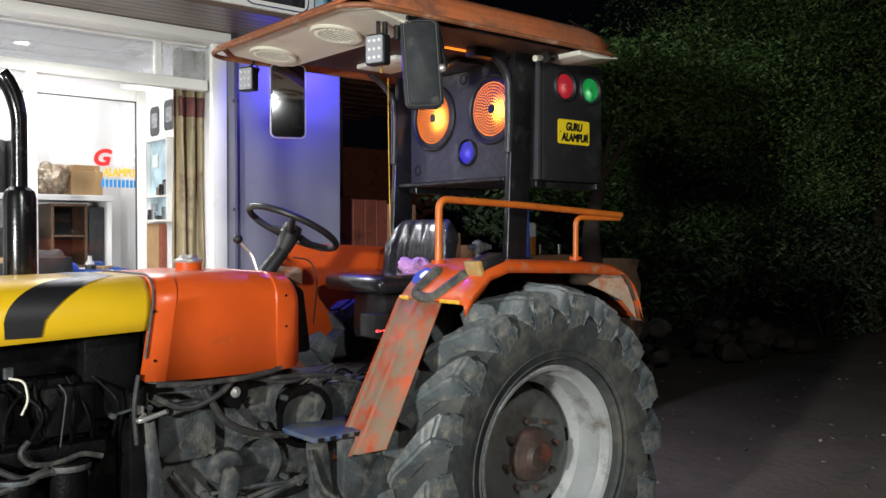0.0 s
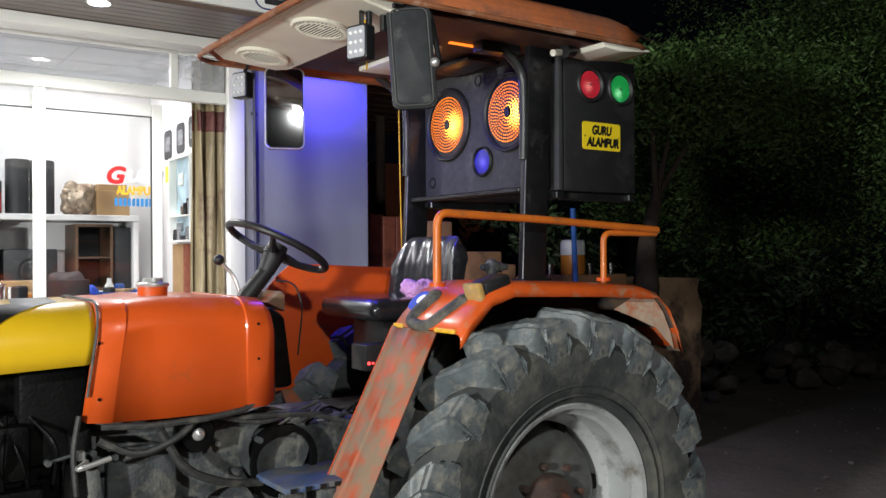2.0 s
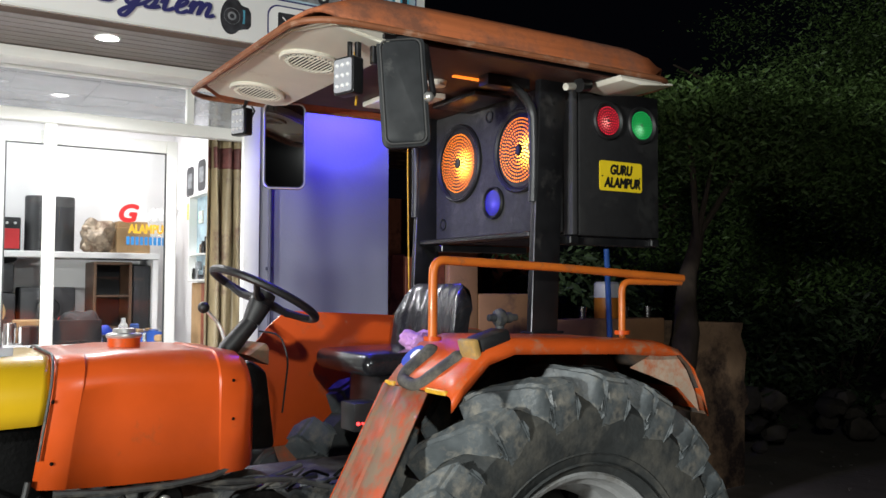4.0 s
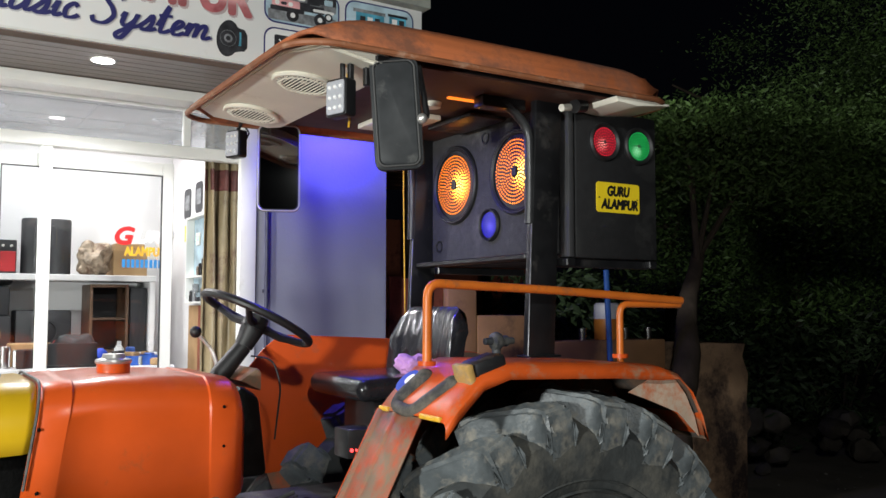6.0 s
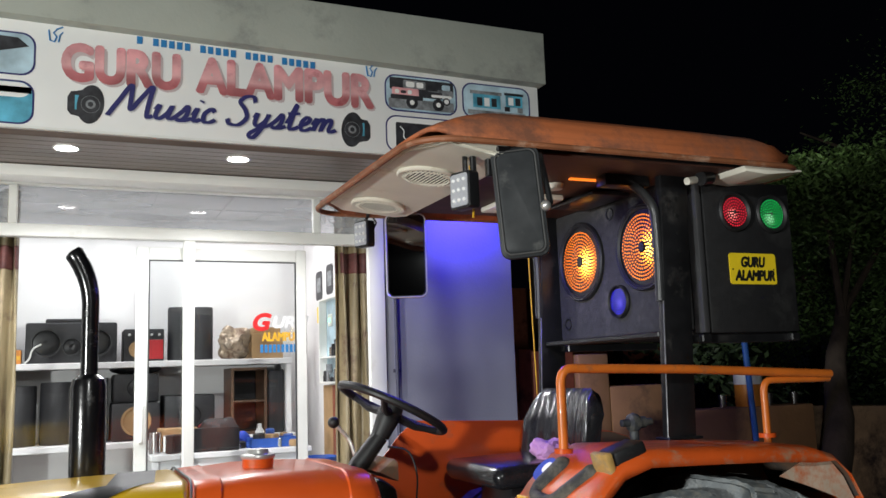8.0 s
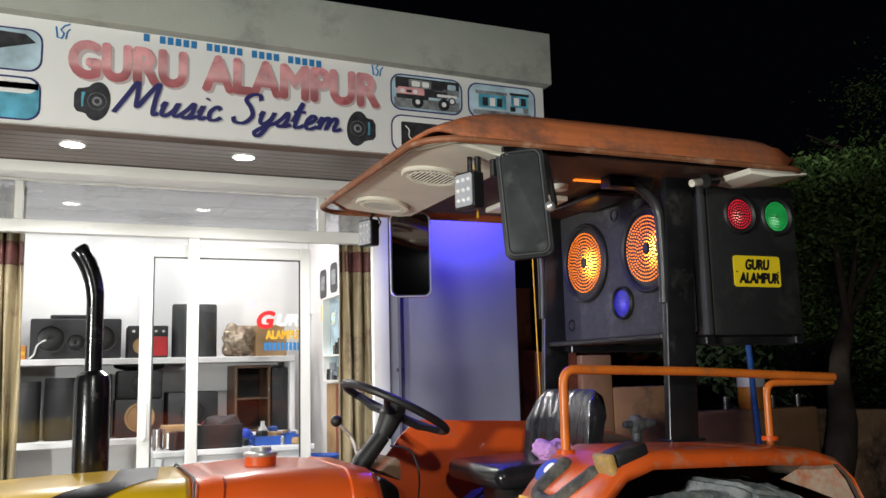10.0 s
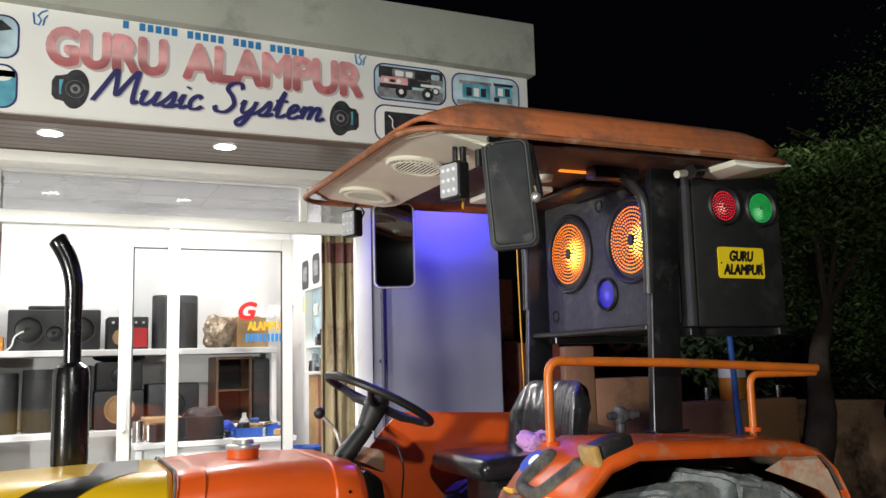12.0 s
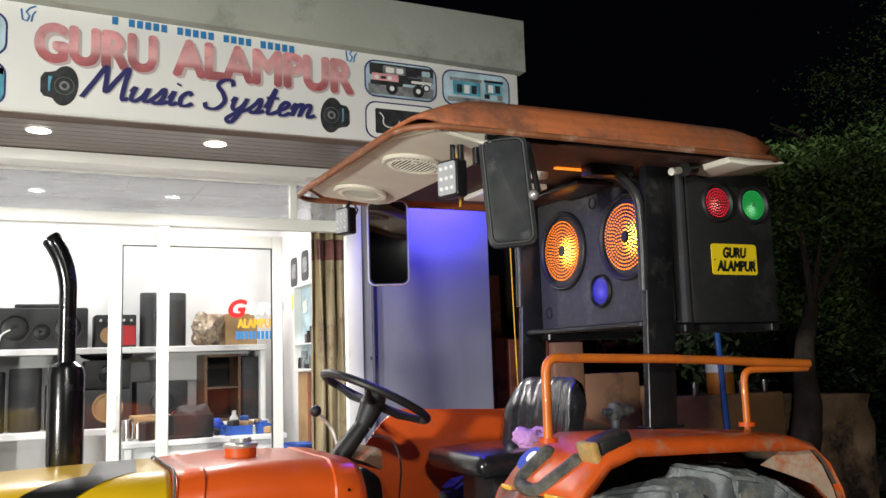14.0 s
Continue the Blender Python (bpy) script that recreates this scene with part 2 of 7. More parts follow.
concrete = mat("grey_parapet_paint", (0.40, 0.42, 0.37), 0.85, var=0.08, scale=3, dirt=(0.24, 0.25, 0.23), dirt_amount=0.25, dirt_scale=2.5, bump=0.15, bump_scale=50)
soffit_wood = mat("brown_pvc_soffit", (0.125, 0.09, 0.075), 0.3, var=0.3, scale=3, bump=0.1, bump_scale=12, stretch=(0.3, 6, 6))
sign_white = mat("white_flex_sign", (0.88, 0.88, 0.86), 0.5, var=0.04, scale=2, dirt=(0.68, 0.68, 0.64), dirt_amount=0.15, dirt_scale=3)
sign_pink = mat("faded_red_letters", (0.62, 0.20, 0.22), 0.55, var=0.3, scale=7, dirt=(0.42, 0.09, 0.11), dirt_amount=0.25, dirt_scale=9)
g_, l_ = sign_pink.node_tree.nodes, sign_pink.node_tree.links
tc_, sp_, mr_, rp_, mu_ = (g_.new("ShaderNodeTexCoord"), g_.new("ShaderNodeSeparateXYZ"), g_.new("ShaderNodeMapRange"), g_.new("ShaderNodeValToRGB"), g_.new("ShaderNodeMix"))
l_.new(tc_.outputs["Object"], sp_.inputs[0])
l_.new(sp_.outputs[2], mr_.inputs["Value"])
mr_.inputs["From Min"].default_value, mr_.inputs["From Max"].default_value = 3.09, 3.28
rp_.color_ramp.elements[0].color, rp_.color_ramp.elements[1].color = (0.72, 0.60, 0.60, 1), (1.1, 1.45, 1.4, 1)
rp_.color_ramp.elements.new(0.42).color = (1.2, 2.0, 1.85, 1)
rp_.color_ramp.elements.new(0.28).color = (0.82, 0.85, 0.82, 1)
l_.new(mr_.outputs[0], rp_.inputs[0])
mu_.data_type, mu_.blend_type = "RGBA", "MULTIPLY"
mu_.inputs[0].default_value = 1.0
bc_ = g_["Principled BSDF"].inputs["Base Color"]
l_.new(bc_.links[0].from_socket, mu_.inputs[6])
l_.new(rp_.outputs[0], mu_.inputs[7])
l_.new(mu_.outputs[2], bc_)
sign_shadow = mat("pale_letter_shadow", (0.55, 0.46, 0.46), 0.6, var=0.1)
sign_halo = mat("grey_letter_halo", (0.58, 0.58, 0.60), 0.6, var=0.08)
sign_navy = mat("navy_letters", (0.025, 0.025, 0.14), 0.5, var=0.1, scale=10)
sign_blue = mat("blue_letters", (0.02, 0.19, 0.46), 0.5, var=0.1, scale=10)
sign_teal = mat("teal_picture", (0.10, 0.40, 0.55), 0.5, var=0.5, scale=9)
sign_sky = mat("pale_blue_picture", (0.45, 0.60, 0.68), 0.5, var=0.35, scale=8)
sign_dark = mat("dark_print", (0.03, 0.03, 0.035), 0.5, var=0.6, scale=25)
sign_grey = mat("grey_print", (0.22, 0.23, 0.24), 0.5, var=0.5, scale=30)
red_print = mat("red_print", (0.65, 0.02, 0.02), 0.4, var=0.08)
white_print = mat("white_print", (0.80, 0.80, 0.80), 0.4, var=0.03)
curtain_mat = mat("brown_gold_curtain", (0.25, 0.20, 0.115), 0.36, var=0.35, scale=9, dirt=(0.085, 0.03, 0.025), dirt_amount=0.22, dirt_scale=5, bump=0.1, bump_scale=140, stretch=(1, 1, 0.35))
curtain_band = mat("maroon_curtain_band", (0.12, 0.04, 0.035), 0.6, var=0.35, scale=18)
cardboard = mat("cardboard", (0.40, 0.25, 0.12), 0.8, var=0.12, scale=10, bump=0.05)
foil = mat("brown_wrapping", (0.38, 0.30, 0.22), 0.35, 0.3, var=0.5, scale=16, dirt=(0.14, 0.08, 0.05), dirt_amount=0.4, dirt_scale=12, bump=0.7, bump_scale=22)
red_plastic = mat("red_plastic", (0.45, 0.02, 0.025), 0.35, var=0.15, scale=14)
wood_dark = mat("dark_wood", (0.10, 0.055, 0.03), 0.5, var=0.35, scale=6, stretch=(1, 1, 0.2))
shop_black = mat("black_speaker_cabinet", (0.018, 0.018, 0.02), 0.55, var=0.3, scale=30, bump=0.2, bump_scale=150)
steel_cup = mat("steel_cup", (0.55, 0.55, 0.55), 0.25, 1.0, var=0.1)
blue_plastic = mat("blue_plastic", (0.03, 0.10, 0.42), 0.4, var=0.2, scale=14)
tile_floor = mat("shop_floor_tile", (0.55, 0.53, 0.50), 0.3, var=0.06, scale=4)

soil = mat("dry_soil", (0.25, 0.215, 0.19), 0.95, var=0.3, scale=2.2, dirt=(0.20, 0.165, 0.14), dirt_amount=0.45, dirt_scale=1.1, bump=0.8, bump_scale=14)
pebble_mat = mat("pebble", (0.22, 0.20, 0.18), 0.9, var=0.4, scale=6)
orange_plaster = mat("ochre_plaster", (0.46, 0.24, 0.115), 0.85, var=0.12, scale=4, dirt=(0.12, 0.075, 0.055), dirt_amount=0.22, dirt_scale=2.2, bump=0.3, bump_scale=30)
old_plaster = mat("stained_ochre_plaster", (0.52, 0.33, 0.20), 0.88, var=0.2, scale=4, dirt=(0.075, 0.05, 0.045), dirt_amount=0.50, dirt_scale=2.6, bump=0.5, bump_scale=24)
stone_mat = mat("grey_stone", (0.10, 0.085, 0.07), 0.92, var=0.3, scale=7, bump=0.6, bump_scale=20, island=0.3)
bark = mat("bark", (0.085, 0.062, 0.045), 0.95, var=0.4, scale=7, bump=1.0, bump_scale=18, stretch=(1, 1, 0.25))
red_door = mat("red_brown_door", (0.27, 0.075, 0.04), 0.6, var=0.25, scale=5, dirt=(0.10, 0.03, 0.02), dirt_amount=0.3, dirt_scale=5)
shed_wood = mat("shed_batten", (0.46, 0.27, 0.17), 0.8, var=0.3, scale=6, island=0.2)
shed_tin = mat("shed_sheet", (0.10, 0.07, 0.06), 0.7, var=0.3, scale=4)
jug_white = mat("white_jug_plastic", (0.75, 0.75, 0.72), 0.4, var=0.05)
jug_orange = mat("orange_jug_plastic", (0.62, 0.22, 0.03), 0.4, var=0.1)


def leaf_material(name, color):
    m = mat(name, color, 0.55, var=0.4, scale=1.5)
    n, l = m.node_tree.nodes, m.node_tree.links
    g = n.new("ShaderNodeNewGeometry")
    hs, mr = n.new("ShaderNodeHueSaturation"), n.new("ShaderNodeMapRange")
    p = n["Principled BSDF"]
    old = p.inputs["Base Color"].links[0].from_socket
    mr.inputs["To Min"].default_value, mr.inputs["To Max"].default_value = 0.45, 1.6
    l.new(g.outputs["Random Per Island"], mr.inputs["Value"])
    l.new(mr.outputs[0], hs.inputs["Value"])
    l.new(old, hs.inputs["Color"])
    l.new(hs.outputs[0], p.inputs["Base Color"])
    return m


leaf_green = leaf_material("tree_leaf", (0.085, 0.150, 0.040))
leaf_dark = leaf_material("bush_leaf", (0.06, 0.095, 0.04))

pane = glass("window_glass", (0.96, 0.97, 0.97))
pane_hazy = glass("hazy_transom_glass", (0.85, 0.85, 0.87), 0.4)
ceil_grey = mat("ceiling_tile", (0.66, 0.66, 0.66), 0.8, var=0.06, scale=3)


# ---- builders ----
def bx(bm, lo, hi, bevel=0.0, seg=2, m=None):
    r = bmesh.ops.create_cube(bm, size=1)
    vs = r["verts"]
    for v in vs:
        v.co = Vector([lo[i] + (v.co[i] + 0.5) * (hi[i] - lo[i]) for i in range(3)])
    if bevel:
        es = list({e for v in vs for e in v.link_edges})
        vs = list({v for f in bmesh.ops.bevel(bm, geom=es, offset=bevel, segments=seg, affect="EDGES", profile=0.5)["faces"] for v in f.verts} | {v for v in vs if v.is_valid})
    if m:
        bmesh.ops.transform(bm, matrix=m, verts=vs)
    return vs


def cyl(bm, p0, p1, r0, r1=None, n=20, caps=True):
    p0, p1 = Vector(p0), Vector(p1)
    d = p1 - p0
    m = Matrix.Translation((p0 + p1) / 2) @ d.to_track_quat("Z", "Y").to_matrix().to_4x4()
    return bmesh.ops.create_cone(bm, cap_ends=caps, segments=n, radius1=r0, radius2=r0 if r1 is None else r1, depth=d.length, matrix=m)["verts"]


def tube(bm, pts, r, n=10):
    """A round bar along pts; r: one radius, or one for each point."""
    pts = [Vector(p) for p in pts]
    rs = r if isinstance(r, (list, tuple)) else [r] * len(pts)
    rings, up = [], None
    for i, p in enumerate(pts):
        d = (pts[min(i + 1, len(pts) - 1)] - pts[max(i - 1, 0)]).normalized()
        if up is None:
            up = d.orthogonal().normalized()
        up = (up - d * up.dot(d)).normalized()
        s = d.cross(up)
        rings.append([bm.verts.new(p + (up * math.cos(a) + s * math.sin(a)) * rs[i]) for a in (2 * math.pi * k / n for k in range(n))])
    for a, b in zip(rings, rings[1:]):
        for k in range(n):
            bm.faces.new((a[k], a[(k + 1) % n], b[(k + 1) % n], b[k]))
    bm.faces.new(rings[0][::-1])
    bm.faces.new(rings[-1])


def bent(pts, r=0.05, n=5):
    """Rounds the corners of a line of points."""
    pts = [Vector(p) for p in pts]
    out = [pts[0]]
    for a, b, c in zip(pts, pts[1:], pts[2:]):
        u, w = (a - b), (c - b)
        q = min(r, u.length * 0.45, w.length * 0.45)
        s, e = b + u.normalized() * q, b + w.normalized() * q
        out += [s.lerp(b, t).lerp(b.lerp(e, t), t) for t in (k / n for k in range(n + 1))]
    return out + [pts[-1]]


def lathe(bm, prof, c, axis="y", n=48, close=False):
    """Turns (radius, along) points round an axis through c."""
    rings = []
    for r, h in prof:
        ring = []
        for k in range(n):
            a = 2 * math.pi * k / n
            u, w = r * math.cos(a), r * math.sin(a)
            co = {"y": (u, h, w), "x": (h, u, w), "z": (u, w, h)}[axis]
            ring.append(bm.verts.new(Vector(c) + Vector(co)))
        rings.append(ring)
    pairs = list(zip(rings, rings[1:])) + ([(rings[-1], rings[0])] if close else [])
    for a, b in pairs:
        for k in range(n):
            bm.faces.new((a[k], a[(k + 1) % n], b[(k + 1) % n], b[k]))


def prism(bm, poly, axis, a, b, bevel=0.0):
    """A flat outline pushed along an axis from a to b."""
    def at(p, h):
        return {"y": (p[0], h, p[1]), "x": (h, p[0], p[1]), "z": (p[0], p[1], h)}[axis]
    lo = [bm.verts.new(at(p, a)) for p in poly]
    hi = [bm.verts.new(at(p, b)) for p in poly]
    fs = [bm.faces.new(lo), bm.faces.new(hi[::-1])]
    k = len(poly)
    for i in range(k):
        fs.append(bm.faces.new((lo[i], hi[i], hi[(i + 1) % k], lo[(i + 1) % k])))
    bmesh.ops.recalc_face_normals(bm, faces=fs)
    if bevel:
        bmesh.ops.bevel(bm, geom=list({e for f in fs for e in f.edges}), offset=bevel, segments=2, affect="EDGES", profile=0.5)


def rounded(x0, z0, x1, z1, r, n=5):
    out = []
    for cx, cz, a0 in ((x1 - r, z1 - r, 0), (x0 + r, z1 - r, 90), (x0 + r, z0 + r, 180), (x1 - r, z0 + r, 270)):
        out += [(cx + r * math.cos(radians(a0 + 90 * k / n)), cz + r * math.sin(radians(a0 + 90 * k / n))) for k in range(n + 1)]
    return out


def disc(c, r, n=24):
    return [(c[0] + r * math.cos(2 * math.pi * k / n), c[1] + r * math.sin(2 * math.pi * k / n)) for k in range(n)]


def mesh_of(name, bm, material, smooth=35):
    bmesh.ops.recalc_face_normals(bm, faces=bm.faces)
    me = bpy.data.meshes.new(name)
    bm.to_mesh(me)
    bm.free()
    if smooth:
        me.polygons.foreach_set("use_smooth", [True] * len(me.polygons))
        me.set_sharp_from_angle(angle=radians(smooth))
    me.materials.append(material)
    return me


def part(name, bm, material, parent, label="", smooth=35):
    ob = new(name, mesh_of(name, bm, material, smooth))
    ob.parent = parent
    ob.matrix_parent_inverse = parent.matrix_world.inverted()
    return tagged(ob, label)


def thing(name, at, label, category, group="", kind=""):
    ob = new(name)
    ob.location, ob.empty_display_size = at, 0.1
    ob.matrix_world = Matrix.Translation(at)
    return tagged(ob, label, category, group, kind)


def solid(name, bm, material, label, category, group="", kind="", smooth=35):
    return tagged(new(name, mesh_of(name, bm, material, smooth)), label, category, group, kind)


def lettering(name, text, material, parent, x0, z0, x1, z1, y, shear=0.0, heavy=0.0, depth=0.002, label="", facing=None):
    """Words fitted into a rectangle of an upright board that faces -y."""
    cu = bpy.data.curves.new(name, "FONT")
    cu.body, cu.shear, cu.extrude = text, shear, 0.0
    cu.resolution_u = 4
    ob = bpy.data.objects.new("letters", cu)
    scene.collection.objects.link(ob)
    bpy.context.view_layer.update()
    me = bpy.data.meshes.new_from_object(ob.evaluated_get(bpy.context.evaluated_depsgraph_get()))
    bpy.data.objects.remove(ob)
    xs = [v.co.x for v in me.vertices]
    ys = [v.co.y for v in me.vertices]
    ax, bx_, ay, by = min(xs), max(xs), min(ys), max(ys)
    bm = bmesh.new()
    k = heavy * (z1 - z0)
    for i in range(9 if heavy else 1):
        u, w = (k * math.cos(i * math.pi / 4), k * math.sin(i * math.pi / 4)) if 0 < i else (0, 0)
        n0 = len(bm.verts)
        bm.from_mesh(me)
        bm.verts.ensure_lookup_table()
        for v in bm.verts[n0:]:
            v.co = Vector((x0 + k + u + (v.co.x - ax) / (bx_ - ax) * (x1 - x0 - 2 * k), y - 0.00008 * i, z0 + k + w + (v.co.y - ay) / (by - ay) * (z1 - z0 - 2 * k)))
    r = bmesh.ops.extrude_face_region(bm, geom=list(bm.faces))
    for v in r["geom"]:
        if isinstance(v, bmesh.types.BMVert):
            v.co.y -= min(depth, 0.0003)
    return part(name, bm, material, parent, label, smooth=0)


# ---- ground and shop building ----
bm = bmesh.new()
N = 60
grid = [[None] * (N + 1) for _ in range(N + 1)]
for i in range(N + 1):
    for j in range(N + 1):
        u, v = i / N * 2 - 1, j / N * 2 - 1
        x, y = 300 * u * abs(u) ** 1.6 + 1, 300 * v * abs(v) ** 1.6 - 2
        z = 0.05 * noise.noise((x * 0.4, y * 0.4, 0)) + 0.02 * noise.noise((x * 1.7, y * 1.7, 3))
        grid[i][j] = bm.verts.new((x, y, z - 0.075))
for i in range(N):
    for j in range(N):
        bm.faces.new((grid[i][j], grid[i + 1][j], grid[i + 1][j + 1], grid[i][j + 1]))
solid("ground", bm, soil, "dry dark soil yard with scattered pebbles", "ground", kind="structure", smooth=180)

FLOOR = 0.35
bm = bmesh.new()
bx(bm, (-4.2, -0.02, -0.2), (0.93, 3.0, FLOOR))
solid("floor", bm, tile_floor, "pale tiled shop floor on a raised plinth", "floor", kind="structure")
bm = bmesh.new()
bx(bm, (0.2, 0.0, -0.2), (1.06, 0.15, 2.82))
solid("wall_front", bm, wall_blue, "lilac-grey plastered front wall of the shop", "wall", kind="structure")
bm = bmesh.new()
bx(bm, (0.94, 0.153, -0.2), (1.06, 3.1, 2.82))
solid("wall_side", bm, wall_blue, "lilac-grey plastered side wall of the shop", "wall", kind="structure")
bm = bmesh.new()
bx(bm, (0.22, 0.153, FLOOR), (0.32, 2.0, 2.95))
solid("wall_east", bm, wall_white, "white plastered inner wall with posters", "wall", kind="structure")
bm = bmesh.new()
bx(bm, (-4.2, 2.003, FLOOR), (0.93, 2.15, 2.95))
solid("wall_north", bm, wall_white, "white plastered back wall of the shop", "wall", kind="structure")
bm = bmesh.new()
bx(bm, (-4.35, -0.6, -0.05), (-4.203, 3.1, 3.34))
solid("wall_west", bm, wall_white, "white plastered end wall of the shop", "wall", kind="structure")
bm = bmesh.new()
bx(bm, (-4.2, 0.36, 2.953), (0.93, 2.15, 3.05))
for k in range(9):
    bx(bm, (-4.0 + k * 0.5, 0.37, 2.944), (-3.98 + k * 0.5, 2.0, 2.952))
for k in range(3):
    bx(bm, (-4.15, 0.6 + k * 0.5, 2.945), (0.21, 0.62 + k * 0.5, 2.9515))
solid("ceiling", bm, ceil_grey, "pale grey tiled shop ceiling", "ceiling", kind="structure")
bm = bmesh.new()
bx(bm, (-4.2, -0.615, 2.86), (0.93, 0.0, 3.34))
bx(bm, (-4.2, 0.003, 2.83), (1.06, 0.355, 3.34))
bx(bm, (-4.2, 0.36, 3.06), (1.06, 3.1, 3.34))
solid("roof_slab", bm, concrete, "grey concrete roof slab over the shop", "roof", kind="structure")
bm = bmesh.new()
prism(bm, [(-4.3, 3.405), (0.968, 3.320), (0.968, 3.63), (-4.3, 3.63)], "y", -0.71, 0.2, 0.006)
solid("parapet", bm, concrete, "grey painted parapet above the signboard", "parapet", kind="structure")
bm = bmesh.new()
bx(bm, (0.098, -0.012, -0.2), (0.197, 0.035, 2.760), 0.004)
solid("pillar", bm, white_frame, "white clad pillar beside the shop front", "pillar", kind="structure")
bm = bmesh.new()
bx(bm, (-4.2, -0.075, 2.762), (0.197, 0.10, 2.820), 0.004)
solid("trim", bm, white_frame, "white beam under the soffit", "beam", kind="structure")
# soffit boards
soffit = tagged(new("soffit", None), "glossy brown plank soffit with round downlights", "soffit", kind="structure")
for k in range(8):
    b = bmesh.new()
    y0 = -0.625 + k * 0.0775
    bx(b, (-4.2, y0, 2.823), (0.94, y0 + 0.0745, 2.852), 0.003, 1)
    part("plank", b, soffit_wood, soffit)
lamp_glow = glow("downlight_glow", (1.0, 0.98, 0.95), 60)
for dx in (-3.19, -2.37, -1.568, -0.749):
    t = thing("downlight", (dx, -0.45, 2.82), "round white recessed downlight, lit", "downlight", "soffit downlights")
    b = bmesh.new()
    lathe(b, [(0.052, -0.004), (0.060, -0.005), (0.062, 0.0), (0.052, 0.0)], (dx, -0.45, 2.822), "z", 28, True)
    part("trim_ring", b, white_frame, t)
    b = bmesh.new()
    cyl(b, (dx, -0.45, 2.8195), (dx, -0.45, 2.8225), 0.0515, n=28)
    part("diffuser", b, lamp_glow, t, "glowing white diffuser")

# LED bar on the front wall
t = thing("led_bar", (0.70, -0.03, 2.68), "white LED bar under the soffit giving blue light", "light bar")
b = bmesh.new()
bx(b, (0.44, -0.155, 2.672), (0.96, -0.002, 2.702), 0.005, 1)
part("housing", b, white_frame, t)
b = bmesh.new()
bx(b, (0.46, -0.145, 2.6695), (0.94, -0.105, 2.6715))
part("diffuser", b, glow("blue_led", (0.05, 0.04, 1.0), 2.5), t, "glowing blue strip")

# conduit beside the pillar
b = bmesh.new()
tube(b, [(0.262, -0.016, -0.1), (0.262, -0.016, 1.4), (0.258, -0.016, 2.80)], 0.011, 10)
cond = solid("conduit", b, conduit_dark, "thin dark conduit running up the front wall", "pipe")
for z in (0.9, 1.7, 2.4):
    b = bmesh.new()
    bx(b, (0.240, -0.008, z), (0.284, -0.001, z + 0.02), 0.002, 1)
    part("clip", b, conduit_dark, cond)

# ---- signboard ----
sign = thing("signboard", (-1.6, -0.63, 2.85), "white printed shop signboard with faded red and navy lettering", "sign")
b = bmesh.new()
prism(b, [(-4.2, 2.85), (0.945, 2.85), (0.945, 3.319), (-4.2, 3.402)], "y", -0.645, -0.618, 0.003)
part("panel", b, sign_white, sign)
b = bmesh.new()
bx(b, (-4.2, -0.652, 2.85), (0.945, -0.646, 2.861))
part("edge_strip", b, white_frame, sign)
SY = -0.6465
for word, xa, xb in (("GURU", -1.600, -1.062), ("ALAMPUR", -0.992, -0.064)):
    lettering("letter_shadow", word, sign_shadow, sign, xa + 0.010, 3.080, xb + 0.010, 3.272, SY + 0.0002, heavy=0.075, depth=0.001)
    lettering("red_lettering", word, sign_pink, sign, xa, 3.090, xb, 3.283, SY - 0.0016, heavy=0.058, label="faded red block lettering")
# handwritten words as bent strokes
STROKES = {
    "M": (0.95, [(0, 0), (0.12, 0.5), (0.25, 1.0), (0.34, 0.6), (0.42, 0.22), (0.55, 0.62), (0.70, 1.0), (0.74, 0.5), (0.80, 0.05), (0.92, 0.08)]),
    "u": (0.44, [(-0.02, 0.30), (0.03, 0.44), (0.02, 0.12), (0.12, 0.02), (0.25, 0.2), (0.30, 0.45), (0.29, 0.10), (0.36, 0.03), (0.44, 0.10)]),
    "s": (0.36, [(-0.02, 0.08), (0.10, 0.28), (0.19, 0.48), (0.23, 0.22), (0.15, 0.01), (0.03, 0.05), (0.20, 0.01), (0.36, 0.10)]),
    "i": (0.20, [(0, 0.2), (0.05, 0.44), (0.04, 0.10), (0.10, 0.02), (0.20, 0.10)], [(0.08, 0.66), (0.10, 0.70)]),
    "c": (0.32, [(0.25, 0.36), (0.16, 0.46), (0.04, 0.28), (0.08, 0.04), (0.22, 0.03), (0.32, 0.12)]),
    "S": (0.60, [(0.50, 0.80), (0.42, 0.98), (0.24, 0.96), (0.16, 0.78), (0.32, 0.55), (0.42, 0.28), (0.30, 0.03), (0.08, 0.04), (0.0, 0.2)]),
    "y": (0.42, [(0, 0.30), (0.04, 0.44), (0.04, 0.14), (0.14, 0.04), (0.27, 0.22), (0.30, 0.45), (0.25, 0.0), (0.12, -0.36), (0.0, -0.26), (0.16, -0.06), (0.42, 0.10)]),
    "t": (0.30, [(0.0, 0.2), (0.10, 0.86), (0.08, 0.3), (0.10, 0.04), (0.20, 0.03), (0.30, 0.12)], [(-0.05, 0.54), (0.24, 0.56)]),
    "e": (0.32, [(0.0, 0.14), (0.15, 0.24), (0.22, 0.38), (0.13, 0.46), (0.04, 0.28), (0.08, 0.04), (0.20, 0.02), (0.32, 0.12)]),
    "m": (0.60, [(0, 0.22), (0.06, 0.44), (0.05, 0.03), (0.10, 0.3), (0.19, 0.44), (0.24, 0.36), (0.23, 0.03), (0.28, 0.3), (0.37, 0.44), (0.43, 0.34), (0.42, 0.08), (0.48, 0.02), (0.60, 0.10)]),
}


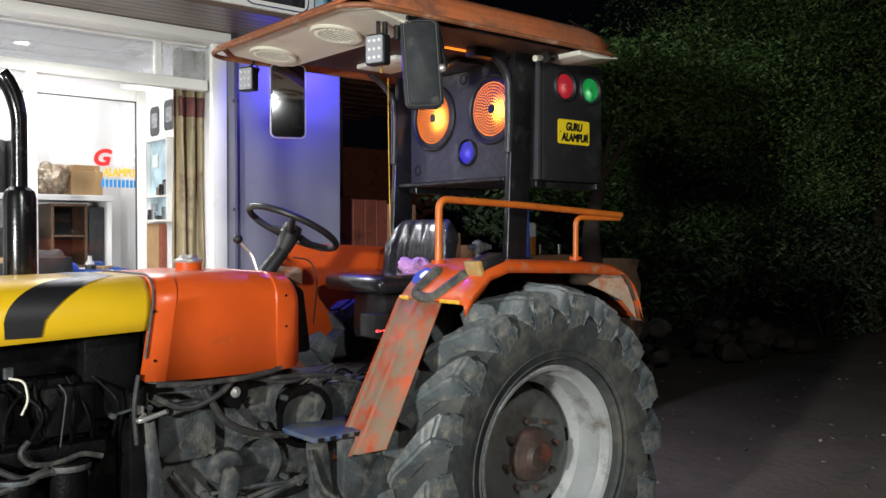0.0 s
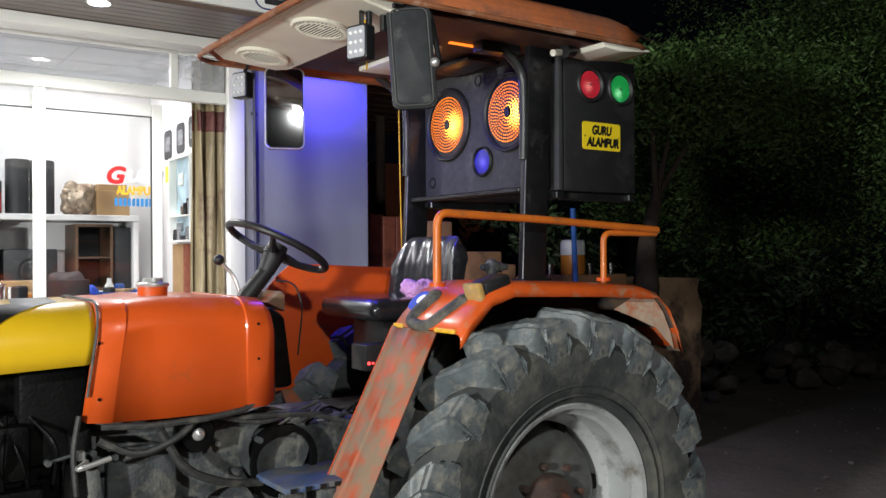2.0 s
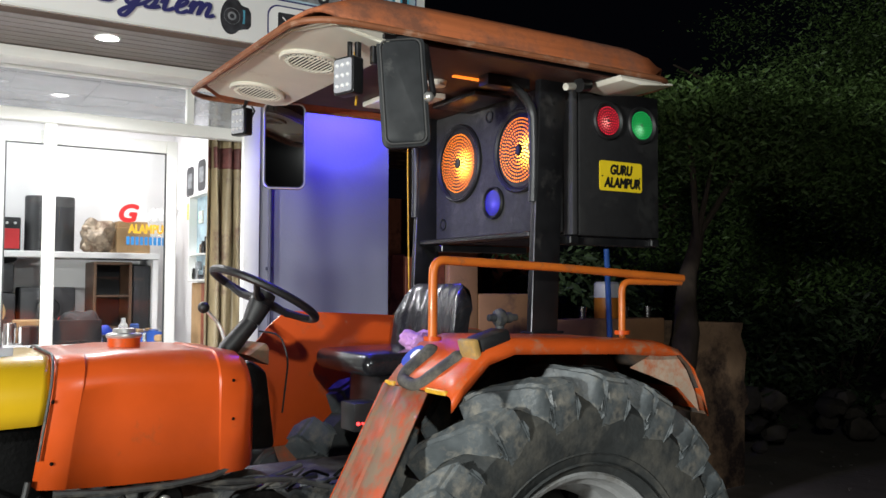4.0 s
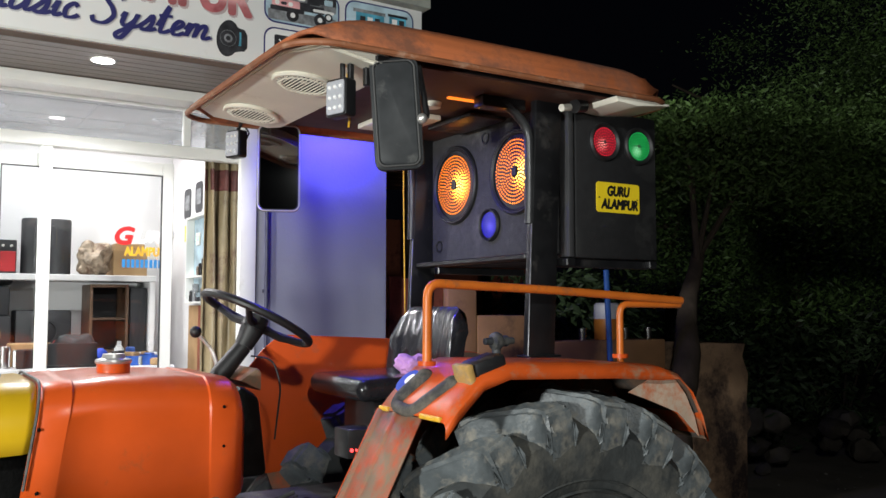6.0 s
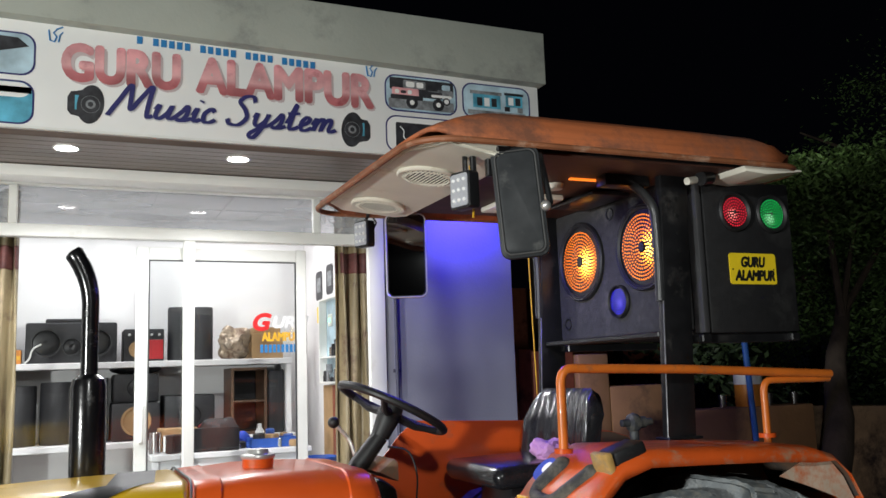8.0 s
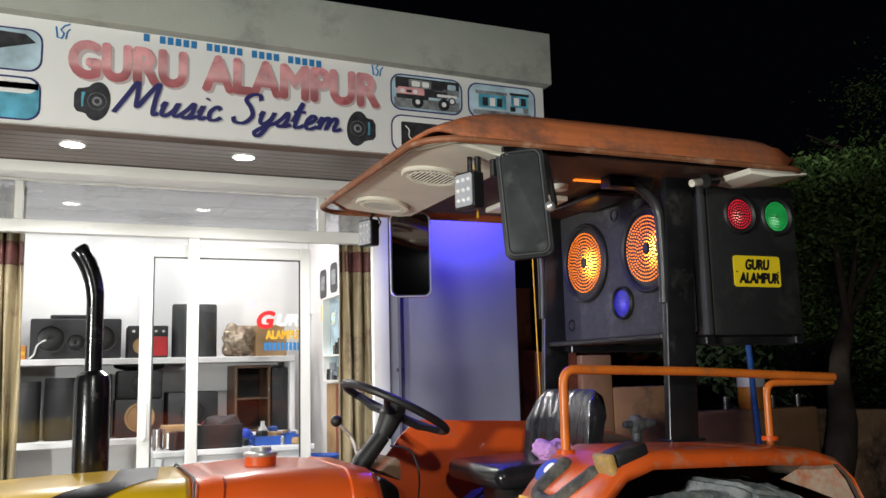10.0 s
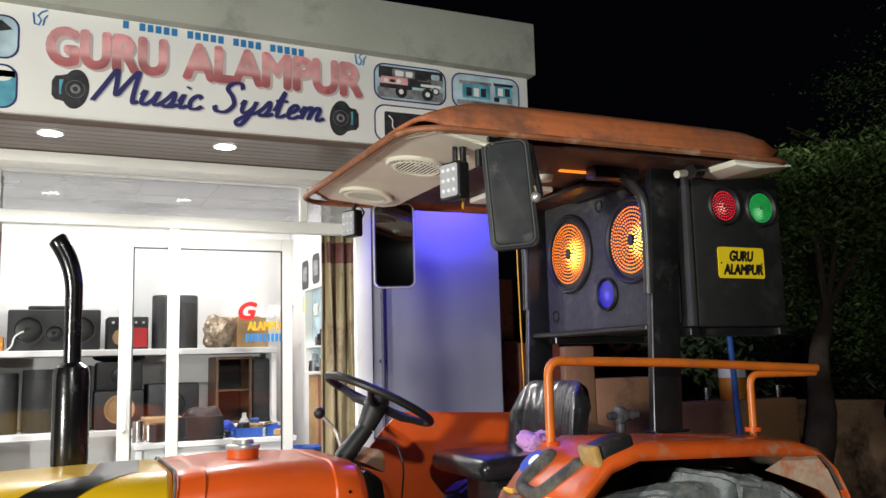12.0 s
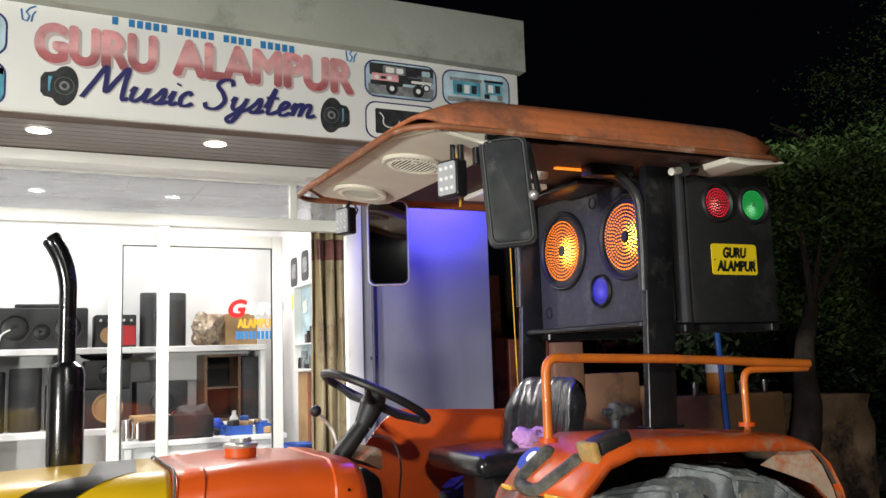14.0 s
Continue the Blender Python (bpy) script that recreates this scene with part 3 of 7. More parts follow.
def smooth(pts, n=6):
    p = [Vector((a, b_, 0)) for a, b_ in pts]
    p = [p[0] * 2 - p[1]] + p + [p[-1] * 2 - p[-2]]
    out = []
    for a, b_, c, d in zip(p, p[1:], p[2:], p[3:]):
        for k in range(n):
            t_ = k / n
            out.append(0.5 * (2 * b_ + (c - a) * t_ + (2 * a - 5 * b_ + 4 * c - d) * t_ ** 2 + (3 * b_ - a - 3 * c + d) * t_ ** 3))
    return out + [p[-2]]


cap, pen, wide = 0.158, -1.395, 1.37
for nth, ch in enumerate("Music System"):
    if ch == " ":
        pen += 0.34 * cap
        continue
    adv, *lines = STROKES[ch]
    for tone, off, dy in ((sign_halo, 0.004, 0.0004), (sign_navy, 0.0, -0.0045)):
        b = bmesh.new()
        for ln in lines:
            c_ = smooth(ln)
            lo, hi = [], []
            for k, q in enumerate(c_):
                d = c_[min(k + 1, len(c_) - 1)] - c_[max(k - 1, 0)]
                w_ = 0.0068 + 0.0050 * abs(d.normalized().y if d.length else 0) + (0.002 if tone is sign_halo else 0)
                nrm = Vector((-d.y, d.x, 0)).normalized() * w_
                x_, z_ = pen + (q.x * wide + q.y * 0.34) * cap + off, 2.942 + q.y * cap - off
                yy = SY + dy - 0.00004 * k - 0.0007 * (nth % 2)
                lo.append(b.verts.new((x_ - nrm.x, yy, z_ - nrm.y)))
                hi.append(b.verts.new((x_ + nrm.x, yy, z_ + nrm.y)))
            for k in range(len(c_) - 1):
                b.faces.new((lo[k], lo[k + 1], hi[k + 1], hi[k]))
        r_ = bmesh.ops.extrude_face_region(b, geom=list(b.faces))
        for v in r_["geom"]:
            if isinstance(v, bmesh.types.BMVert):
                v.co.y -= 0.0006
        part("letter" if tone is sign_navy else "letter_shadow", b, tone, sign, smooth=0)
    pen += adv * cap * wide
# unreadable line of blue writing as bars
for k in range(24):
    if k in (1, 7, 13, 18):
        continue
    b = bmesh.new()
    x0, z0 = -1.268 + k * 0.0372, 3.312 - k * 0.0013
    bx(b, (x0, SY - 0.002, z0), (x0 + 0.026, SY, z0 + 0.037))
    part("blue_bar", b, sign_blue, sign)


def woofer_print(cx, cz, flip):
    b = bmesh.new()
    prism(b, [(cx + (p[0] - cx) * 0.80 + (p[1] - cz) * 0.10, cz + (p[1] - cz) * 1.28) for p in disc((cx, cz), 0.074, 28)], "y", SY - 0.001, SY)
    w = part("woofer_picture", b, sign_dark, sign)
    b = bmesh.new()
    prism(b, [(cx, cz + 0.080), (cx + flip * 0.060, cz + 0.060), (cx + flip * 0.085, cz + 0.056), (cx + flip * 0.100, cz + 0.030), (cx + flip * 0.100, cz - 0.036), (cx + flip * 0.085, cz - 0.056), (cx + flip * 0.060, cz - 0.060), (cx, cz - 0.080)], "y", SY - 0.0006, SY)
    part("magnet", b, sign_dark, w)
    b = bmesh.new()
    bx(b, (min(cx + flip * 0.050, cx + flip * 0.068), SY - 0.0009, cz - 0.030), (max(cx + flip * 0.050, cx + flip * 0.068), SY - 0.0007, cz + 0.040))
    part("basket_slot", b, sign_teal, w)
    b = bmesh.new()
    lathe(b, [(0.012, 0), (0.022, 0)], (cx, SY - 0.0016, cz), "y", 20)
    lathe(b, [(0.040, 0), (0.042, 0)], (cx, SY - 0.0016, cz), "y", 28)
    part("cone_ring", b, sign_grey, w)


woofer_print(-1.468, 2.988, -1)
woofer_print(-0.190, 2.972, 1)


def sign_picture(x0, z0, x1, z1, material, kind):
    b = bmesh.new()
    prism(b, rounded(x0 - 0.008, z0 - 0.008, x1 + 0.008, z1 + 0.008, 0.06), "y", SY - 0.0008, SY)
    pic = part("picture", b, sign_navy, sign)
    b = bmesh.new()
    prism(b, rounded(x0, z0, x1, z1, 0.055), "y", SY - 0.0016, SY - 0.001)
    part("print", b, material, pic)
    w, h = x1 - x0, z1 - z0
    if kind == "jeep":
        for q, mt_ in (((0.03, 0.05, 0.97, 0.34), sign_grey), ((0.05, 0.60, 0.97, 0.95), sign_dark), ((0.60, 0.50, 0.97, 0.70), sign_grey), ((0.08, 0.44, 0.46, 0.66), sign_pink), ((0.06, 0.32, 0.52, 0.45), sign_dark), ((0.24, 0.66, 0.56, 0.90), sign_grey), ((0.28, 0.70, 0.40, 0.86), sign_white), ((0.43, 0.70, 0.53, 0.86), sign_white),
                       ((0.46, 0.42, 0.80, 0.62), sign_dark), ((0.58, 0.64, 0.74, 0.90), sign_dark), ((0.64, 0.46, 0.94, 0.54), sign_white), ((0.80, 0.70, 0.92, 0.86), sign_sky), ((0.12, 0.48, 0.18, 0.60), sign_white), ((0.30, 0.48, 0.36, 0.60), sign_white), ((0.20, 0.50, 0.28, 0.58), sign_dark)):
            b = bmesh.new()
            prism(b, rounded(x0 + q[0] * w, z0 + q[1] * h, x0 + q[2] * w, z0 + q[3] * h, 0.008), "y", SY - 0.0026 - 0.0002 * len(pic.children), SY - 0.0018)
            part("block", b, mt_, pic)
        for q in (0.36, 0.74, 0.86):
            b = bmesh.new()
            prism(b, disc((x0 + q * w, z0 + (0.24 if q < 0.8 else 0.36) * h), 0.034 if q < 0.8 else 0.022, 20), "y", SY - 0.0056, SY - 0.0018)
            part("wheel", b, sign_dark, pic)
            b = bmesh.new()
            prism(b, disc((x0 + q * w, z0 + (0.24 if q < 0.8 else 0.36) * h), 0.014, 16), "y", SY - 0.0062, SY - 0.0058)
            part("wheel_hub", b, sign_white, pic)
    elif kind == "stand":
        for n_, (q, mt_) in enumerate((((0.06, 0.08, 0.94, 0.22), sign_grey), ((0.10, 0.72, 0.58, 0.82), sign_grey), ((0.14, 0.30, 0.56, 0.72), sign_teal), ((0.20, 0.36, 0.28, 0.62), sign_dark), ((0.31, 0.36, 0.39, 0.62), sign_white), ((0.42, 0.36, 0.50, 0.62), sign_dark),
                                       ((0.62, 0.76, 0.92, 0.84), sign_dark), ((0.64, 0.40, 0.90, 0.76), sign_teal), ((0.68, 0.46, 0.76, 0.70), sign_white), ((0.79, 0.46, 0.87, 0.70), sign_dark), ((0.62, 0.26, 0.70, 0.40), sign_dark), ((0.82, 0.24, 0.90, 0.40), sign_grey))):
            b = bmesh.new()
            bx(b, (x0 + q[0] * w, SY - 0.0024 - 0.00008 * n_, z0 + q[1] * h), (x0 + q[2] * w, SY - 0.0018, z0 + q[3] * h))
            part("block", b, mt_, pic)
    elif kind == "wing":
        b = bmesh.new()
        prism(b, [(x0 + 0.03 * w, z0 + 0.96 * h), (x0 + 0.84 * w, z0 + 0.90 * h), (x0 + 0.95 * w, z0 + 0.70 * h), (x0 + 0.45 * w, z0 + 0.40 * h)], "y", SY - 0.0026, SY - 0.0018)
        part("block", b, sign_dark, pic)
    elif kind == "sea":
        b = bmesh.new()
        prism(b, rounded(x0 + 0.01 * w, z0 + 0.62 * h, x0 + 0.99 * w, z0 + 0.99 * h, 0.05), "y", SY - 0.0026, SY - 0.0018)
        part("block", b, sign_white, pic)
    else:
        b = bmesh.new()
        prism(b, rounded(x0 + 0.12 * w, z0 + 0.12 * h, x0 + 0.95 * w, z0 + 0.84 * h, 0.01), "y", SY - 0.0026, SY - 0.0018)
        part("block", b, sign_dark, pic)
        b = bmesh.new()
        for pts in ([(0.18, 0.72), (0.24, 0.60), (0.22, 0.40), (0.30, 0.30), (0.42, 0.34), (0.46, 0.52)], [(0.52, 0.30), (0.60, 0.55), (0.72, 0.50), (0.80, 0.66)]):
            tube(b, bent([(x0 + u * w, SY - 0.0032, z0 + v * h) for u, v in pts], 0.02), 0.003, 6)
        part("outline", b, sign_white, pic)


sign_picture(0.005, 3.105, 0.415, 3.295, sign_sky, "jeep")
sign_picture(0.465, 3.105, 0.880, 3.295, sign_sky, "stand")
sign_picture(0.005, 2.875, 0.415, 3.065, sign_white, "block")
sign_picture(0.465, 2.875, 0.880, 3.065, sign_sky, "stand")
sign_picture(-2.130, 3.105, -1.715, 3.295, sign_sky, "wing")
sign_picture(-2.130, 2.875, -1.715, 3.065, sign_teal, "sea")
for ex in (-1.625, -0.075):
    b = bmesh.new()
    tube(b, [(ex - 0.03, SY - 0.001, 3.33), (ex - 0.024, SY - 0.001, 3.28), (ex - 0.005, SY - 0.001, 3.275), (ex + 0.004, SY - 0.001, 3.30), (ex - 0.01, SY - 0.001, 3.318), (ex + 0.006, SY - 0.001, 3.338), (ex + 0.03, SY - 0.001, 3.35)], 0.0038, 6)
    tube(b, [(ex + 0.012, SY - 0.001, 3.275), (ex + 0.018, SY - 0.001, 3.31), (ex + 0.030, SY - 0.001, 3.325)], 0.0035, 6)
    part("emblem", b, sign_blue, sign)

# ---- shop front: frames and glass ----
YG = 0.30
front = tagged(new("window_1"), "white aluminium shop front with transom panes", "window", kind="structure")


def bar(name, lo, hi, parent=front, material=white_frame, bev=0.004):
    b = bmesh.new()
    bx(b, lo, hi, bev, 1)
    return part(name, b, material, parent)


bar("header", (-4.2, YG - 0.03, 2.502), (0.196, YG + 0.04, 2.572))
bar("top_rail", (-4.2, YG - 0.02, 2.79), (0.196, YG + 0.03, 2.827))
for x in (-0.135, -1.83, -3.1):
    bar("transom_post", (x - 0.022, YG - 0.022, 2.574), (x + 0.022, YG + 0.03, 2.788))
bar("mullion", (-0.930, YG - 0.03, FLOOR), (-0.868, YG + 0.02, 2.50))
bar("mullion", (-2.35, YG - 0.03, FLOOR), (-2.29, YG + 0.02, 2.50))
bar("sill_rail", (-4.2, YG - 0.028, FLOOR), (-0.935, YG + 0.018, FLOOR + 0.09))
for a, c in ((-4.15, -3.125), (-3.075, -1.855), (-1.805, -0.16), (-0.11, 0.19)):
    p = bar("pane", (a, YG, 2.576), (c, YG + 0.005, 2.786), material=pane_hazy, bev=0)
    p.visible_shadow = False
for a, c in ((-4.1, -2.355), (-2.285, -0.935)):
    p = bar("pane", (a, YG - 0.006, FLOOR + 0.095), (c, YG - 0.001, 2.498), material=pane, bev=0)
    p.visible_shadow = False

YD = YG + 0.055
door = tagged(new("door_1"), "white framed sliding glass door with red lettering", "door", kind="structure")
bar("stile", (-1.185, YD - 0.015, FLOOR + 0.01), (-1.118, YD + 0.025, 2.47), door)
bar("stile", (-0.256, YD - 0.015, FLOOR + 0.01), (-0.192, YD + 0.025, 2.47), door)
bar("rail", (-1.117, YD - 0.014, 2.395), (-0.257, YD + 0.024, 2.468), door)
bar("rail", (-1.117, YD - 0.014, FLOOR + 0.01), (-0.257, YD + 0.024, FLOOR + 0.12), door)
p = bar("pane", (-1.116, YD, FLOOR + 0.122), (-0.258, YD + 0.006, 2.393), door, pane, 0)
p.visible_shadow = False
for lo, hi in (((-1.1175, YD - 0.0155, FLOOR + 0.12), (-1.1105, YD - 0.002, 2.395)), ((-0.2635, YD - 0.0155, FLOOR + 0.12), (-0.2565, YD - 0.002, 2.395)), ((-1.110, YD - 0.0155, 2.388), (-0.264, YD - 0.002, 2.3945))):
    bar("gasket", lo, hi, door, gasket, 0)
b = bmesh.new()
tube(b, bent([(-1.150, YD - 0.016, 1.36), (-1.150, YD - 0.05, 1.36), (-1.150, YD - 0.05, 1.56), (-1.150, YD - 0.016, 1.56)], 0.015), 0.011, 10)
part("handle", b, white_frame, door)
GY = YD - 0.0015
lettering("red_letter", "G", red_print, door, -0.520, 1.975, -0.405, 2.085, GY, shear=0.25, heavy=0.06, depth=0.001)
lettering("white_letters", "URU", white_print, door, -0.400, 1.990, -0.175, 2.065, GY, shear=0.25, heavy=0.06, depth=0.001)
lettering("yellow_letters", "ALAMPUR", tape_yellow, door, -0.465, 1.912, -0.232, 1.968, GY, heavy=0.05, depth=0.001)
for k in range(11):
    b = bmesh.new()
    bx(b, (-0.475 + k * 0.0255, GY - 0.001, 1.845), (-0.457 + k * 0.0255, GY, 1.893))
    part("blue_bar", b, sign_blue, door)


def curtain(x0, x1, y, z0, z1, folds, label):
    t = thing("curtain", ((x0 + x1) / 2, y, z0), label, "curtain")
    for nm, a, c, mt, off in (("cloth", z0, z1, curtain_mat, 0), ("band", 2.335, 2.465, curtain_band, 0.003)):
        b = bmesh.new()
        n = folds * 10
        cols = []
        for i in range(n + 1):
            s = i / n
            col = []
            for zz in np.linspace(a, c, 10):
                g = 1.0 + 0.10 * math.sin(zz * 2.1 + 1)
                dx = 0.012 * math.sin(zz * 3 + i * 0.4)
                col.append(b.verts.new((x0 + (x1 - x0) * s + dx * (0 < i < n), y - off + 0.036 * g * math.sin(s * folds * 2 * math.pi) + 0.008 * math.sin(s * 23), zz)))
            cols.append(col)
        for p_, q_ in zip(cols, cols[1:]):
            for k in range(9):
                b.faces.new((p_[k], q_[k], q_[k + 1], p_[k + 1]))
        ob = part(nm, b, mt, t, smooth=180)
        so = ob.modifiers.new("cloth", "SOLIDIFY")
        so.thickness = 0.003


curtain(0.005, 0.215, 0.385, FLOOR + 0.02, 2.78, 3, "brown and gold patterned curtain gathered at the pillar")
curtain(-2.02, -1.80, 0.42, FLOOR + 0.02, 2.78, 4, "brown and gold patterned curtain gathered inside the window")

# ---- inside the shop ----
shelf = thing("wall_shelf", (-1.5, 1.98, FLOOR), "white two-tier wall shelving full of audio goods", "shelf")
for nm, z, y0 in (("shelf_board", 1.80, 1.54), ("counter_board", 1.255, 1.46)):
    b = bmesh.new()
    bx(b, (-4.1, y0, z), (0.005, 1.998, z + 0.042), 0.004, 1)
    part(nm, b, wall_white, shelf)
for x in (-3.2, -1.9, -0.035):
    b = bmesh.new()
    bx(b, (x, 1.56, FLOOR), (x + 0.035, 1.995, 1.253))
    part("upright", b, wall_white, shelf)
    b = bmesh.new()
    bx(b, (x, 1.56, 1.299), (x + 0.035, 1.995, 1.798))
    part("upright", b, wall_white, shelf)
ZS, ZC = 1.842, 1.297


def loudspeaker(name, x0, x1, y0, y1, z0, z1, cones, label, cone_mat=grille_black, body=shop_black):
    t = thing(name, ((x0 + x1) / 2, (y0 + y1) / 2, z0), label, "loudspeaker")
    b = bmesh.new()
    bx(b, (x0, y0, z0), (x1, y1, z1), 0.014)
    part("cabinet", b, body, t)
    for cx, cz, r in cones:
        b = bmesh.new()
        lathe(b, [(0.0, -0.004), (r * 0.3, -0.012), (r * 0.8, 0.0), (r * 0.86, -0.012), (r, -0.012), (r, 0.002)], (x0 + cx * (x1 - x0), y0 - 0.001, z0 + cz * (z1 - z0)), "y", 28)
        part("cone", b, cone_mat, t)
    return t


t = loudspeaker("boombox", -1.80, -1.22, 1.60, 1.92, ZS, 2.12, ((0.22, 0.5, 0.10), (0.78, 0.5, 0.10), (0.5, 0.4, 0.065)), "black double-cone boombox with a moulded top on the shelf")
b = bmesh.new()
bx(b, (-1.68, 1.66, 2.118), (-1.36, 1.88, 2.15), 0.012)
part("top_panel", b, shop_black, t)
t = thing("amplifier", (-1.03, 1.7, ZS), "black amplifier with a red and brown front on the shelf", "amplifier")
b = bmesh.new()
bx(b, (-1.175, 1.60, ZS), (-0.905, 1.92, 2.07), 0.008)
part("case", b, shop_black, t)
b = bmesh.new()
bx(b, (-1.005, 1.594, ZS + 0.015), (-0.912, 1.599, ZS + 0.15), 0.002, 1)
part("red_panel", b, red_plastic, t)
b = bmesh.new()
prism(b, disc((-1.085, ZS + 0.085), 0.058, 26), "y", 1.594, 1.599)
part("cone", b, cardboard, t)
for k in range(5):
    b = bmesh.new()
    cyl(b, (-1.14 + k * 0.05, 1.585, 2.03), (-1.14 + k * 0.05, 1.60, 2.03), 0.009, n=12)
    part("knob", b, chrome, t)
for cx in (-0.795, -0.635):
    b = bmesh.new()
    lathe(b, [(0.0, 0), (0.074, 0), (0.080, 0.008), (0.080, 0.375), (0.074, 0.385), (0.0, 0.385)], (cx, 1.68, ZS), "z", 36)
    solid("bass_tube", b, shop_black, "tall black cylindrical bass tube on the shelf", "loudspeaker", "bass tubes")
b = bmesh.new()
bmesh.ops.create_icosphere(b, subdivisions=4, radius=1, matrix=Matrix.Translation((-0.41, 1.66, ZS + 0.112)) @ Matrix.Diagonal((0.12, 0.10, 0.125, 1)))
for v in b.verts:
    v.co += v.normal * (0.055 * noise.noise(v.co * 12) - 0.035 * abs(noise.noise(v.co * 26)))
    v.co.z = max(v.co.z, ZS)
solid("wrapped_bundle", b, foil, "crumpled brown patterned wrapped bundle", "bundle", smooth=0)
b = bmesh.new()
bx(b, (-0.28, 1.62, ZS), (-0.045, 1.9, 2.03), 0.004, 1)
t = solid("cardboard_box", b, cardboard, "plain brown cardboard box on the shelf", "box")
b = bmesh.new()
bx(b, (-0.268, 1.64, 2.0305), (-0.06, 1.88, 2.075), 0.004, 1)
solid("cardboard_box", b, cardboard, "flat brown cardboard box on a larger box", "box")
b = bmesh.new()
bx(b, (-2.37, 1.6, ZS), (-1.90, 1.92, 2.10), 0.01)
solid("black_case", b, shop_black, "black equipment case on the shelf", "case")
t = thing("lamp_box", (-1.86, 1.66, ZS), "small orange printed box on the shelf end", "box")
b = bmesh.new()
bx(b, (-1.875, 1.60, ZS), (-1.822, 1.72, ZS + 0.095), 0.003, 1)
part("carton", b, jug_orange, t)
b = bmesh.new()
bx(b, (-1.868, 1.598, ZS + 0.03), (-1.828, 1.5995, ZS + 0.055))
part("label", b, tape_yellow, t, "yellow printed label")
b = bmesh.new()
tube(b, bent([(-1.80, 1.57, ZS + 0.005), (-1.77, 1.565, ZS + 0.03), (-1.755, 1.57, ZS + 0.10), (-1.70, 1.575, ZS + 0.13)], 0.03), 0.006, 8)
solid("cable", b, jug_white, "white cable looping over the shelf edge", "cable")
# under the shelf
for k, (x0, x1, h) in enumerate(((-2.30, -2.08, 0.40), (-1.93, -1.72, 0.40), (-1.70, -1.50, 0.42), (-1.48, -1.40, 0.3))):
    b = bmesh.new()
    r = (x1 - x0) / 2
    lathe(b, [(0, 0), (r * 0.95, 0), (r, 0.01), (r, h - 0.01), (r * 0.95, h), (0, h)], ((x0 + x1) / 2, 1.68, ZC), "z", 32)
    solid("bass_tube", b, shop_black, "black cylindrical bass tube on the counter", "loudspeaker", "bass tubes")
loudspeaker("speaker_box", -1.25, -0.93, 1.56, 1.9, ZC, ZC + 0.26, ((0.5, 0.52, 0.10),), "black speaker box with a brown paper cone", cardboard)
loudspeaker("speaker_box", -1.24, -0.94, 1.58, 1.9, ZC + 0.262, ZC + 0.46, ((0.5, 0.5, 0.07),), "black speaker box stacked on another")
loudspeaker("speaker_box", -0.90, -0.55, 1.60, 1.92, ZC, ZC + 0.30, ((0.5, 0.5, 0.09),), "low black speaker box on the counter")
t = thing("small_cabinet", (-0.30, 1.7, ZC), "dark wooden open cabinet with glass shelves", "cabinet")
for lo, hi in (((-0.44, 1.56, ZC), (-0.42, 1.9, ZC + 0.48)), ((-0.20, 1.56, ZC), (-0.18, 1.9, ZC + 0.48)), ((-0.42, 1.56, ZC + 0.46), (-0.20, 1.9, ZC + 0.48)), ((-0.42, 1.56, ZC), (-0.20, 1.9, ZC + 0.02)), ((-0.42, 1.57, ZC + 0.23), (-0.20, 1.9, ZC + 0.245))):
    b = bmesh.new()
    bx(b, lo, hi, 0.002, 1)
    part("board", b, wood_dark, t)
b = bmesh.new()
bx(b, (-0.42, 1.89, ZC + 0.02), (-0.20, 1.9, ZC + 0.46))
part("back", b, shop_black, t)
b = bmesh.new()
bx(b, (-0.165, 1.60, ZC), (-0.045, 1.92, ZC + 0.46), 0.01)
solid("black_case", b, shop_black, "tall black equipment case on the counter", "case")
# work table
TZ = 1.25
t = thing("work_table", (-0.55, 1.0, FLOOR), "pale work table cluttered with tools and parts", "table")
b = bmesh.new()
bx(b, (-1.06, 0.75, TZ - 0.035), (-0.06, 1.28, TZ), 0.005, 1)
part("tabletop", b, wall_white, t)
b = bmesh.new()
bx(b, (-1.02, 0.78, TZ - 0.20), (-0.10, 0.80, TZ - 0.037), 0.003, 1)
part("apron", b, wall_white, t)
for x in (-1.03, -0.11):
    for y in (0.78, 1.24):
        b = bmesh.new()
        bx(b, (x - 0.02, y - 0.02, FLOOR), (x + 0.02, y + 0.02, TZ - 0.037), 0.003, 1)
        part("leg", b, wall_white, t)
b = bmesh.new()
bx(b, (-0.98, 1.05, TZ), (-0.74, 1.24, TZ + 0.14), 0.003, 1)
solid("cardboard_box", b, cardboard, "open brown cardboard box on the work table", "box")
t = thing("laptop", (-0.65, 0.9, TZ), "black laptop standing open on the work table", "laptop")
b = bmesh.new()
bx(b, (-0.80, 0.80, TZ), (-0.52, 0.98, TZ + 0.018), 0.004, 1)
part("keyboard", b, plastic, t)
b = bmesh.new()
bx(b, (-0.80, 0.785, TZ + 0.019), (-0.52, 0.797, TZ + 0.15), 0.004, 1)
part("screen", b, plastic, t)
b = bmesh.new()
lathe(b, [(0, 0), (0.028, 0), (0.03, 0.01), (0.03, 0.10), (0.014, 0.125), (0.014, 0.15), (0, 0.15)], (-0.36, 0.95, TZ), "z", 20)
solid("bottle", b, jug_white, "pale plastic bottle on the work table", "bottle")
b = bmesh.new()
lathe(b, [(0, 0), (0.035, 0), (0.038, 0.13), (0.034, 0.13), (0.03, 0.006)], (-1.02, 0.92, TZ), "z", 20)
